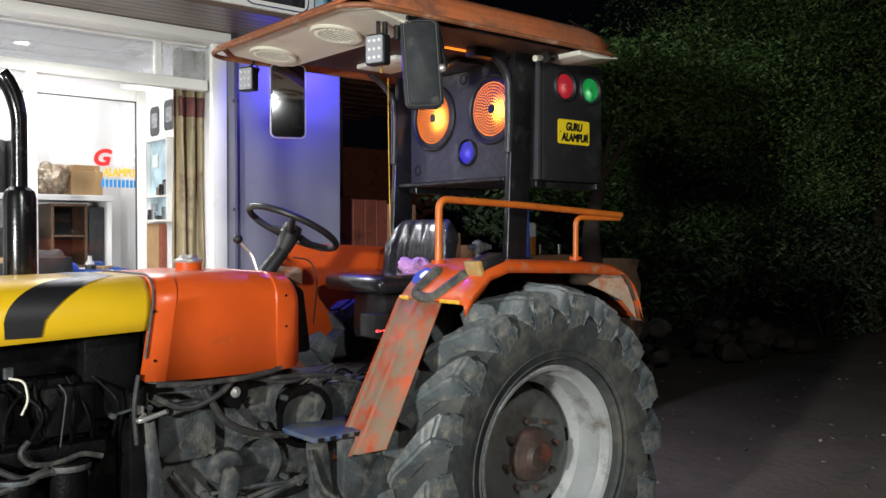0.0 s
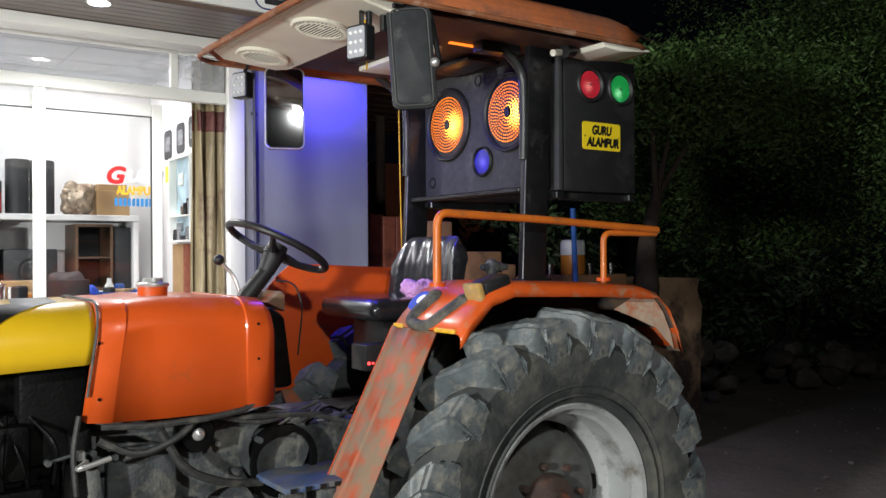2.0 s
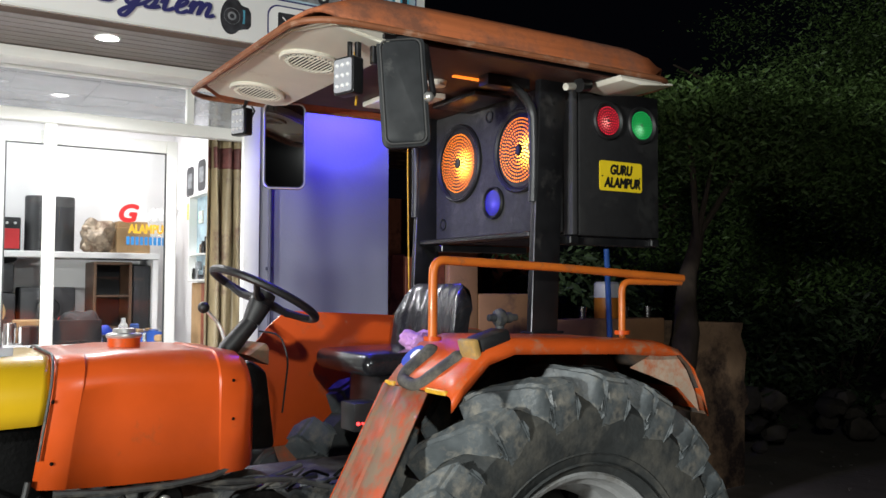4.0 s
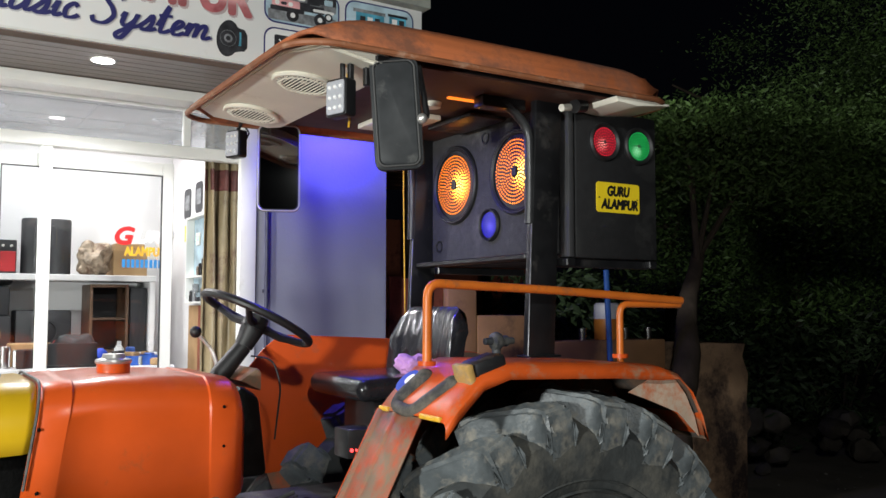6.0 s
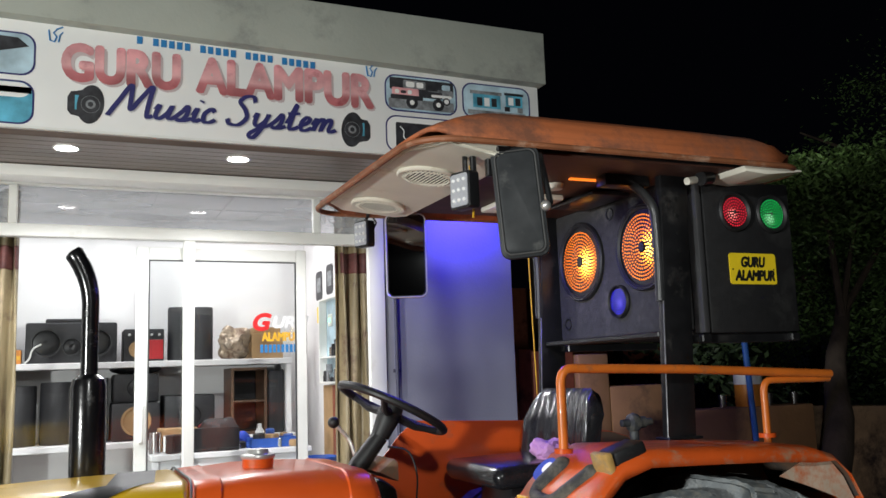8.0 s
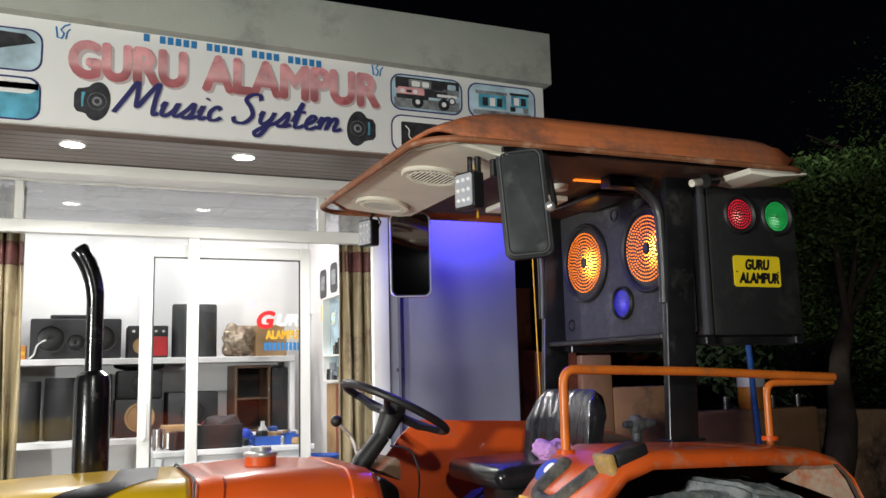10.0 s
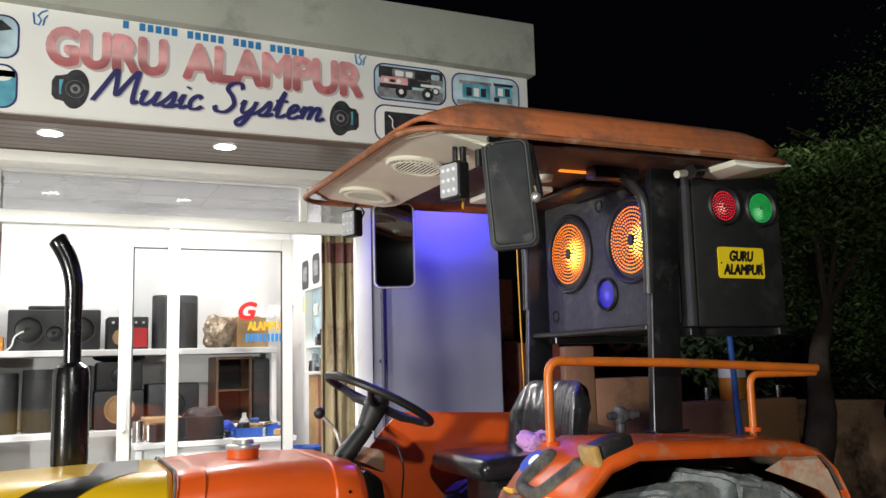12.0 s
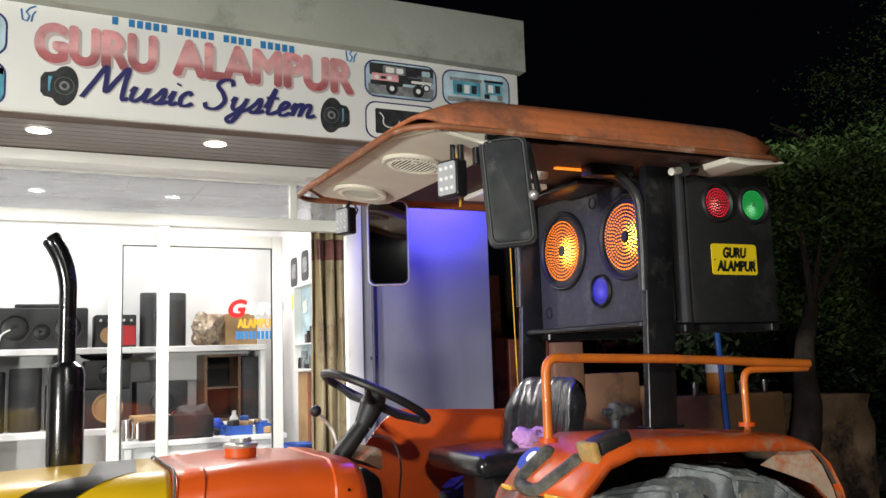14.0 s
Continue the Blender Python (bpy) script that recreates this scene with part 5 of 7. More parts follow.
# exhaust
EX, EY = -1.472, -1.80
b = bmesh.new()
lathe(b, [(0.0, 0.0), (0.030, 0.0), (0.030, 0.05), (0.054, 0.07), (0.056, 0.09), (0.056, 0.36), (0.050, 0.385), (0.030, 0.40), (0.0, 0.40)], (EX, EY, 1.32), "z", 28)
ex = part("exhaust", b, exhaust_black, tractor, "upright black exhaust silencer")
b = bmesh.new()
arc = [(EX, EY, 1.70), (EX, EY, 1.95)] + [(EX - 0.30 + 0.30 * math.cos(radians(a)), EY, 1.945 + 0.30 * math.sin(radians(a))) for a in range(5, 36, 5)] + [(EX - 0.0596, EY, 2.1225), (EX - 0.0622, EY, 2.1258)]
tube(b, arc, [0.027, 0.027] + [0.028 + 0.0005 * k for k in range(7)] + [0.027, 0.014], 20)
part("tailpipe", b, exhaust_black, ex, "curved black tailpipe")

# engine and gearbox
eng = part("engine_block", (lambda q: (bx(q, (-2.5, CY - 0.17, 0.62), (-1.30, CY + 0.17, 1.10), 0.02), bx(q, (-2.45, CY - 0.14, 1.10), (-1.35, CY + 0.14, 1.24), 0.02), q)[-1])(bmesh.new()), greasy, tractor, "greasy engine block with the bonnet's shade in its colour")
# Dark panel added under the bonnet so the see-through gap reads as shade.
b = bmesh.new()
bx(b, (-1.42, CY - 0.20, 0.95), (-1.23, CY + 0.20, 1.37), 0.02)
part("gap_filler", b, greasy, eng, "dark panel added to close the bright gap behind the engine")
rnd = random.Random(2)
for k in range(4):
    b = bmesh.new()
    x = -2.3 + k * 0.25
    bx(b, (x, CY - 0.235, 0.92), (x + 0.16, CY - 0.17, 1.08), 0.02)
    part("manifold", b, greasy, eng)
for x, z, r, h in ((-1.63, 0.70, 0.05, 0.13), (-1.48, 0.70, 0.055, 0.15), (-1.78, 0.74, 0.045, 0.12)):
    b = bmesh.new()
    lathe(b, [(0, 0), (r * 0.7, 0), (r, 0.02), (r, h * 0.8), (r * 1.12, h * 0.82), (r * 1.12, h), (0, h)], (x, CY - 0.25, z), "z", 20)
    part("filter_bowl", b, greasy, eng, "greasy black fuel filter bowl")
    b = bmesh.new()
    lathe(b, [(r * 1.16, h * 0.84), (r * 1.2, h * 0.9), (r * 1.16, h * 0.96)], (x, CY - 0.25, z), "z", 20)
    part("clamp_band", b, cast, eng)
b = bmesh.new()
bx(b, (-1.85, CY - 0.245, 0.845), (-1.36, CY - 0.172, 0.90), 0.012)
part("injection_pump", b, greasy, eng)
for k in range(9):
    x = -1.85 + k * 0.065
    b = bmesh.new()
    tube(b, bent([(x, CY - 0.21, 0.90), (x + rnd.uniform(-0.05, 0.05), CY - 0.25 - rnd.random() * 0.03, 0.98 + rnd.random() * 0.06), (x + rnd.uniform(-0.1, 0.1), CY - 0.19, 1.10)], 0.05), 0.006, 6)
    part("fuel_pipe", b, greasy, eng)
b = bmesh.new()
tube(b, bent([(-1.92, CY - 0.24, 0.80), (-1.70, CY - 0.29, 0.79), (-1.55, CY - 0.29, 0.84), (-1.42, CY - 0.24, 0.80)], 0.06), 0.012, 8)
part("hose", b, hose, eng)
b = bmesh.new()
tube(b, bent([(-1.66, CY - 0.30, 1.13), (-1.62, CY - 0.315, 1.12), (-1.61, CY - 0.315, 1.06), (-1.63, CY - 0.315, 1.02)], 0.02), 0.0035, 6)
part("cable", b, cream, eng, "loose white cable end")
b = bmesh.new()
prism(b, [(-1.30, 0.58), (-1.30, 1.03), (-1.18, 1.06), (-0.75, 1.02), (-0.62, 0.98), (0.45, 0.98), (0.55, 0.85), (0.55, 0.50), (-0.6, 0.50)], "y", CY - 0.20, CY + 0.20, 0.02)
gear = part("gearbox", b, cast, tractor, "dusty grey gearbox housing")
b = bmesh.new()
prism(b, rounded(-1.19, 0.78, -0.985, 0.98, 0.05), "y", CY - 0.235, CY - 0.20, 0.008)
part("cover_plate", b, cast, gear)
b = bmesh.new()
prism(b, [(-1.30, 0.6), (-1.30, 1.04), (-1.24, 1.06), (-1.22, 0.6)], "y", CY - 0.27, CY + 0.27, 0.01)
part("bell_flange", b, greasy, gear)
for x, z in ((-1.17, 0.80), (-1.005, 0.80), (-1.17, 0.96), (-1.005, 0.96), (-0.80, 0.86), (-0.72, 0.95), (-0.90, 0.62), (-0.72, 0.66), (-0.86, 0.96)):
    b = bmesh.new()
    cyl(b, (x, CY - 0.25, z), (x, CY - 0.198, z), 0.011, n=6)
    part("bolt", b, cast, gear)
b = bmesh.new()
lathe(b, [(0.085, -0.03), (0.10, -0.03), (0.10, 0.02), (0.085, 0.02)], (-0.83, CY - 0.20, 0.73), "y", 32, True)
part("seal_ring", b, cast, gear)
b = bmesh.new()
lathe(b, [(0.0, -0.02), (0.05, -0.02), (0.06, 0.0), (0.06, 0.04)], (-0.93, CY - 0.25, 1.0), "y", 24)
part("lamp_socket", b, greasy, gear)
b = bmesh.new()
lathe(b, [(0.0, -0.012), (0.016, -0.006), (0.02, 0.0)], (-0.93, CY - 0.272, 1.0), "y", 16)
part("plug", b, chrome, gear, "bright metal plug")
for pts, r, mt in (([(-1.22, CY - 0.27, 1.02), (-1.12, CY - 0.29, 0.96), (-1.0, CY - 0.29, 1.0), (-0.93, CY - 0.27, 1.05)], 0.011, hose),
                   ([(-1.05, CY - 0.28, 1.03), (-0.98, CY - 0.29, 0.90), (-0.85, CY - 0.285, 0.84), (-0.72, CY - 0.26, 0.82)], 0.013, hose),
                   ([(-1.26, CY - 0.30, 0.97), (-1.30, CY - 0.33, 0.955), (-1.20, CY - 0.32, 0.975)], 0.008, chrome),
                   ([(-1.0, CY - 0.24, 0.60), (-0.85, CY - 0.30, 0.62), (-0.62, CY - 0.30, 0.68)], 0.014, cast),
                   ([(-1.28, CY - 0.3, 1.10), (-1.30, CY - 0.31, 1.0), (-1.29, CY - 0.31, 0.88)], 0.008, hose),
                   ([(-0.95, CY - 0.24, 1.06), (-0.75, CY - 0.25, 1.03), (-0.55, CY - 0.24, 1.02), (-0.42, CY - 0.26, 0.98)], 0.010, hose),
                   ([(-0.90, CY - 0.22, 1.05), (-0.70, CY - 0.24, 1.00), (-0.50, CY - 0.22, 1.05)], 0.008, hose),
                   ([(-1.15, CY - 0.26, 0.76), (-1.08, CY - 0.27, 0.66), (-0.98, CY - 0.27, 0.58)], 0.009, hose)):
    b = bmesh.new()
    tube(b, bent(pts, 0.06), r, 8)
    part("hose", b, mt, gear)
b = bmesh.new()
prism(b, [(-1.02, 0.56), (-0.98, 0.74), (-0.95, 0.75), (-0.93, 0.72), (-0.955, 0.56)], "y", CY - 0.31, CY - 0.27, 0.008)
part("pedal_arm", b, cast, gear, "worn pedal arm")
b = bmesh.new()
lathe(b, [(0.095, -0.045), (0.12, -0.045), (0.12, 0.045), (0.095, 0.045)], (-0.66, CY - 0.19, 0.92), "y", 28, True)
part("brake_drum", b, cast, gear)
b = bmesh.new()
prism(b, [(-1.262, 0.96), (-1.228, 0.955), (-1.196, 0.72), (-1.205, 0.60), (-1.250, 0.60), (-1.243, 0.74)], "y", CY - 0.30, CY - 0.272, 0.006)
for v in b.verts:
    v.co += Vector((noise.noise(v.co * 14), noise.noise(v.co * 17), 0)) * 0.006
part("housing_rib", b, cast, gear, "worn grey housing rib")
for p0, p1, r in (((-1.05, -2.41, 0.665), (-0.66, -2.42, 0.650), 0.007), ((-0.93, -2.44, 0.630), (-0.70, -2.43, 0.655), 0.009), ((-1.36, -2.42, 0.978), (-1.24, -2.41, 0.988), 0.005)):
    b = bmesh.new()
    tube(b, [p0, Vector(p0).lerp(Vector(p1), 0.5) + Vector((0, 0, 0.006)), p1], r, 8)
    part("linkage_rod", b, cast, gear, "thin dusty linkage rod")
    for e in (p0, p1):
        b = bmesh.new()
        cyl(b, Vector(e) + Vector((0, -0.012, 0)), Vector(e) + Vector((0, 0.012, 0)), r * 1.9, n=10)
        part("rod_end", b, cast, gear)
b = bmesh.new()
bx(b, (-1.285, -2.432, 0.972), (-1.262, -2.408, 1.000), 0.004, 1)
part("cable_clip", b, chrome, gear, "bright cable clip")
b = bmesh.new()
prism(b, disc((-0.955, 0.735), 0.062, 26), "y", -2.385, -2.33, 0.006)
part("lever_boss", b, cast, gear)
b = bmesh.new()
lathe(b, [(0.098, -0.02), (0.118, -0.02), (0.118, 0.03), (0.098, 0.03)], (-0.635, -2.36, 0.872), "y", 30, True)
part("brake_band", b, greasy, gear, "dark round brake band")
rnd = random.Random(31)
for k in range(9):
    x = -0.66 + k * 0.040
    b = bmesh.new()
    tube(b, bent([(x, CY - 0.215, 0.985 + rnd.uniform(-0.01, 0.02)), (x + 0.05, CY - 0.24 - rnd.random() * 0.03, 1.01 + rnd.uniform(-0.02, 0.04)), (x + 0.13, CY - 0.22, 0.99 + rnd.uniform(0, 0.05))], 0.04), rnd.uniform(0.004, 0.009), 6)
    part("pipe", b, rnd.choice((hose, greasy, cast)), gear)
for pts, r in (([(-1.60, -2.40, 0.93), (-1.63, -2.41, 0.90), (-1.60, -2.41, 0.86), (-1.52, -2.40, 0.85), (-1.44, -2.39, 0.87), (-1.38, -2.39, 0.85)], 0.009), ([(-1.51, -2.39, 1.09), (-1.49, -2.40, 1.06), (-1.51, -2.40, 0.90)], 0.003), ([(-1.72, -2.40, 0.88), (-1.62, -2.42, 0.82), (-1.55, -2.41, 0.84)], 0.010)):
    b = bmesh.new()
    tube(b, bent(pts, 0.03), r, 7)
    part("hose", b, hose, gear)
b = bmesh.new()
bx(b, (-1.672, -2.43, 1.125), (-1.645, -2.41, 1.160), 0.003, 1)
part("connector", b, cast, gear, "grey cable connector")

# axle
b = bmesh.new()
cyl(b, (0.248, CY - 0.50, 0.645), (0.248, CY + 0.50, 0.645), 0.075, n=20)
part("rear_axle", b, cast, tractor)
b = bmesh.new()
cyl(b, (-2.35, CY - 0.62, 0.38), (-2.35, CY + 0.62, 0.38), 0.045, n=16)
bx(b, (-2.45, CY - 0.1, 0.36), (-2.25, CY + 0.1, 0.64), 0.01)
part("front_axle", b, cast, tractor)

# footboard and step
b = bmesh.new()
bx(b, (-0.735, CY - 0.47, 0.825), (-0.45, CY - 0.215, 0.845), 0.006)
step = part("footboard", b, step_blue, tractor, "worn blue footboard")
for k in range(5):
    b = bmesh.new()
    bx(b, (-0.72 + k * 0.05, CY - 0.476, 0.828), (-0.70 + k * 0.05, CY - 0.4705, 0.842))
    part("slot", b, ink, step)
b = bmesh.new()
prism(b, [(-0.60, 0.82), (-0.34, 0.82), (-0.30, 0.45), (-0.62, 0.45)], "y", CY - 0.46, CY - 0.23, 0.012)
part("side_box", b, cast, tractor, "dusty grey box under the footboard")
b = bmesh.new()
prism(b, [(-0.735, 0.82), (-0.66, 0.82), (-0.62, 0.50), (-0.66, 0.46), (-0.72, 0.60)], "y", CY - 0.44, CY - 0.41, 0.006)
part("step_bracket", b, cast, tractor)
b = bmesh.new()
tube(b, bent([(-0.74, CY - 0.45, 0.80), (-0.70, CY - 0.46, 0.66), (-0.62, CY - 0.47, 0.60), (-0.52, CY - 0.47, 0.47)], 0.04), 0.009, 6)
part("step_rod", b, cast, tractor)


# ---- wheels ----
def wheel(name, c, R, rim_r, width, lugs, side, label):
    """side -1: outer face towards -y."""
    cx, cy, cz = c
    w = width / 2
    b = bmesh.new()
    prof = [(rim_r, -w * 0.72), (rim_r + 0.02, -w * 0.86), (rim_r + (R - rim_r) * 0.35, -w * 1.0), (rim_r + (R - rim_r) * 0.62, -w * 1.0), (R - 0.108, -w * 0.90), (R - 0.084, -w * 0.72), (R - 0.076, -w * 0.3), (R - 0.074, 0)]
    prof = prof + [(r, -h) for r, h in prof[-2::-1]]
    lathe(b, prof, c, "y", 72)
    wh = part(name, b, rubber, tractor, label, smooth=40)
    # raised rings on the sidewall
    b = bmesh.new()
    for rr in (0.10, 0.20):
        r0 = rim_r + (R - rim_r) * rr
        lathe(b, [(r0, side * w * (0.93 if rr > 0.15 else 0.88)), (r0 + 0.006, side * (w * 0.96)), (r0 + 0.012, side * w * 0.93)], c, "y", 72)
    part("sidewall_ring", b, rubber, wh)
    # bar lugs, one mesh for each half of the tread
    for half in (-1, 1):
        b = bmesh.new()
        secs = []
        n = 7
        for k in range(n):
            s = k / (n - 1)
            y = half * (0.02 + s * (w * 1.02 - 0.02))
            ang = -0.36 * s ** 0.9
            rad = R - 0.004 * s - 0.03 * s ** 6
            low = R - 0.078 - 0.085 * max(0, s - 0.72) / 0.28
            t0 = (0.040 + 0.026 * s) * min(1, R / 0.6)
            ring = []
            for da, rr in ((-t0 * 1.25, low - 0.006), (-t0 * 0.8, rad), (t0 * 0.8, rad), (t0 * 1.25, low - 0.006)):
                a = ang + da / R
                ring.append((math.cos(a) * rr, y, math.sin(a) * rr))
            secs.append([b.verts.new(p) for p in ring])
        for p_, q_ in zip(secs, secs[1:]):
            for i in range(4):
                b.faces.new((p_[i], p_[(i + 1) % 4], q_[(i + 1) % 4], q_[i]))
        b.faces.new(secs[0])
        # the outer end runs down the shoulder
        last = secs[-1]
        ext = [b.verts.new((v.co.x * f, half * (w * 1.02 + g), v.co.z * f)) for v, f, g in zip(last, (0.90, 0.915, 0.915, 0.90), (-0.010, 0.004, 0.004, -0.010))]
        for i in range(4):
            b.faces.new((last[i], last[(i + 1) % 4], ext[(i + 1) % 4], ext[i]))
        b.faces.new(ext[::-1])
        bmesh.ops.bevel(b, geom=[e for e in b.edges], offset=0.011, segments=2, affect="EDGES")
        for v in b.verts:
            v.co += Vector((noise.noise(v.co * 10), noise.noise(v.co * 12), noise.noise(v.co * 9))) * 0.014
        me = mesh_of("tread_lug", b, rubber_lug_lit, 30)
        for k in range(lugs):
            ob = new("tread_lug", me)
            ob.parent = wh
            a = 360 / lugs * (k + (0.5 if half > 0 else 0))
            ob.matrix_basis = Matrix.Translation(c) @ pose(0, 0, 0, 0, a, 0)
            ob.matrix_parent_inverse = wh.matrix_world.inverted()
    # rim
    o = side
    b = bmesh.new()
    lathe(b, [(rim_r + 0.012, o * w * 0.70), (rim_r + 0.016, o * w * 0.78), (rim_r + 0.006, o * w * 0.84), (rim_r - 0.008, o * w * 0.80), (rim_r - 0.016, o * w * 0.66), (rim_r - 0.020, o * w * 0.60), (rim_r - 0.034, o * w * 0.56),
              (rim_r - 0.036, o * w * 0.40), (rim_r - 0.040, o * w * 0.10), (rim_r - 0.075, -o * w * 0.05), (rim_r - 0.078, -o * w * 0.6), (rim_r - 0.02, -o * w * 0.66), (rim_r + 0.012, -o * w * 0.75)], c, "y", 72)
    rim = part("rim", b, rim_paint, wh, "silver painted steel rim")
    b = bmesh.new()
    d = o * w
    lathe(b, [(rim_r - 0.040, -d * 0.34), (rim_r - 0.075, -d * 0.30), (rim_r * 0.70, d * 0.02), (rim_r * 0.60, d * 0.14), (rim_r * 0.50, d * 0.18), (0.0, d * 0.18)], c, "y", 48)
    part("wheel_disc", b, rim_dirty_shaded, wh, "dished silver wheel disc")
    b = bmesh.new()
    lathe(b, [(0.0, d * 0.58), (0.055, d * 0.56), (0.065, d * 0.44), (0.105, d * 0.36), (0.115, d * 0.19), (0.0, d * 0.19)], c, "y", 32)
    part("hub", b, hub_rust, wh, "greasy rusty hub")
    for k in range(8):
        a = 2 * math.pi * k / 8 + 0.2
        q = Vector((cx + 0.145 * math.cos(a), cy, cz + 0.145 * math.sin(a)))
        b = bmesh.new()
        cyl(b, q + Vector((0, d * 0.17, 0)), q + Vector((0, d * 0.34, 0)), 0.013, n=6)
        part("wheel_bolt", b, hub_rust, wh)
    for k in range(6):
        a = 2 * math.pi * k / 6 + 0.1
        q = Vector((cx + (rim_r - 0.088) * math.cos(a), cy, cz + (rim_r - 0.088) * math.sin(a)))
        b = bmesh.new()
        bx(b, (-0.028, -0.03, -0.02), (0.028, 0.03, 0.02), 0.006, 1, Matrix.Translation(q + Vector((0, -d * 0.20, 0))) @ pose(0, 0, 0, 0, 90 - math.degrees(a), 0))
        part("rim_lug", b, greasy, wh)
    return wh


wheel("rear_wheel", (0.248, -2.632, 0.645), 0.712, 0.368, 0.40, 18, -1, "large dusty rear tyre with bar tread")
wheel("rear_wheel", (0.248, CY + 0.502, 0.645), 0.712, 0.368, 0.40, 18, 1, "large dusty rear tyre with bar tread")
wheel("front_wheel", (-2.35, CY - 0.56, 0.37), 0.375, 0.21, 0.18, 16, -1, "small dusty front tyre")
wheel("front_wheel", (-2.35, CY + 0.56, 0.37), 0.375, 0.21, 0.18, 16, 1, "small dusty front tyre")


# ---- fenders ----
def fender(sign_, label):
    """sign_ -1: the fender on the -y side."""
    yi, yo = CY + sign_ * 0.345, CY + sign_ * 0.735
    top = [(-0.275, 1.300), (-0.235, 1.345), (-0.15, 1.425), (-0.06, 1.452), (0.10, 1.447), (0.35, 1.438), (0.54, 1.424), (0.62, 1.40), (0.68, 1.350), (0.725, 1.27), (0.75, 1.19)]
    b = bmesh.new()
    th = 0.006
    rows = []
    for x, z in top:
        rows.append([b.verts.new((x, y, z + dz)) for y, dz in ((yi, 0), (yi + sign_ * 0.10, 0.004), (yo - sign_ * 0.05, 0.004), (yo - sign_ * 0.014, -0.002), (yo, -0.016), (yo, -0.045 if x < 0.6 else -0.020))])
    for p_, q_ in zip(rows, rows[1:]):
        for i in range(5):
            b.faces.new((p_[i], p_[i + 1], q_[i + 1], q_[i]))
    ob = part("fender", b, orange_chipped, tractor, label, smooth=50)
    so = ob.modifiers.new("sheet", "SOLIDIFY")
    so.thickness, so.offset = th, -1
    # Extra sheet below the fender top; its dark colour holds the shade there.
    b = bmesh.new()
    rows = [[b.verts.new((x, y, z - 0.010 - (0.004 if x > 0.6 else 0))) for y in (yi + sign_ * 0.004, (yi + yo) / 2, yo - sign_ * 0.010)] for x, z in top[1:]]
    for p_, q_ in zip(rows, rows[1:]):
        for i in range(2):
            b.faces.new((p_[i], p_[i + 1], q_[i + 1], q_[i]))
    part("shade_lining", b, shaded_mud_sheet, ob, "muddy brown sheet darkened for the shade under the fender", smooth=50)
    # front shield sloping down to the footboard
    b = bmesh.new()
    e0, e1 = Vector((-0.275, 0, 1.298)), Vector((-0.60, 0, 0.735))
    dn = Vector((-0.866, 0, 0.5)) * 0.004
    ys = yi + sign_ * 0.05
    cols = []
    for d, lift in ((0.0, 0.010), (0.012, 0.010), (0.018, 0.0), (0.085, 0.0), (0.092, 0.007), (0.105, 0.007), (0.112, 0.0), (0.25, 0.0)):
        o_ = Vector((-0.866, 0, 0.5)) * lift
        e2 = e1.lerp(e0, d * 0.55)
        cols.append([b.verts.new(e0.lerp(e2, k / 6) + o_ + Vector((0, ys - sign_ * 0.04 * (1 - k / 6) + sign_ * d, 0))) for k in range(7)])
    for p_, q_ in zip(cols, cols[1:]):
        for k in range(6):
            b.faces.new((p_[k], p_[k + 1], q_[k + 1], q_[k]))
    sh = part("shield", b, shield_paint, ob, "worn dusty orange shield")
    so = sh.modifiers.new("sheet", "SOLIDIFY")
    so.thickness, so.offset = 0.005, 0
    b = bmesh.new()
    tube(b, [(-0.28, ys - sign_ * 0.04, 1.302), (-0.606, ys, 0.738)], 0.007, 8)
    part("shield_edge", b, orange, ob)
    # inner side plate
    b = bmesh.new()
    prism(b, [(x, z - 0.004) for x, z in top[1:]] + [(0.72, 0.85), (-0.30, 0.80), (-0.40, 1.06)], "y", yi, yi - sign_ * 0.005)
    part("side_plate", b, orange_worn, ob)
    # rear flap
    b = bmesh.new()
    prism(b, [(0.42, 1.345), (0.56, 1.402), (0.62, 1.385), (0.675, 1.325), (0.715, 1.25), (0.735, 1.185), (0.64, 1.268), (0.52, 1.312)], "y", yo - sign_ * 0.032, yo - sign_ * 0.028)
    part("rear_gusset", b, dusty_panel, ob, "dusty bare gusset plate")
    return ob


lf = fender(-1, "orange left fender with chipped edges")
# the far fender stands higher at its inner edge
rf = fender(1, "orange right fender")
b = bmesh.new()
prism(b, [(-0.52, 1.32), (-0.40, 1.46), (-0.335, 1.512), (0.20, 1.485), (0.45, 1.47), (0.45, 1.05), (-0.50, 1.0)], "y", CY + 0.336, CY + 0.342, 0.002)
part("inner_panel", b, orange, rf, "smooth orange inner panel")
# fender lamp, pads and sticker
FY = CY - 0.735
b = bmesh.new()
LM = pose(-0.11, 0, 1.420, 0, -16, 0) @ Matrix.Translation((0.11, 0, -1.448))
bx(b, (-0.16, FY + 0.015, 1.440), (-0.05, FY + 0.105, 1.498), 0.014)
bmesh.ops.transform(b, matrix=LM, verts=b.verts)
fl = part("side_lamp", b, plastic, lf, "black indicator lamp housing")
b = bmesh.new()
bx(b, (-0.185, FY + 0.017, 1.436), (-0.162, FY + 0.103, 1.500), 0.008)
bmesh.ops.transform(b, matrix=LM, verts=b.verts)
part("lens", b, amber_plastic, fl, "dusty amber lens")


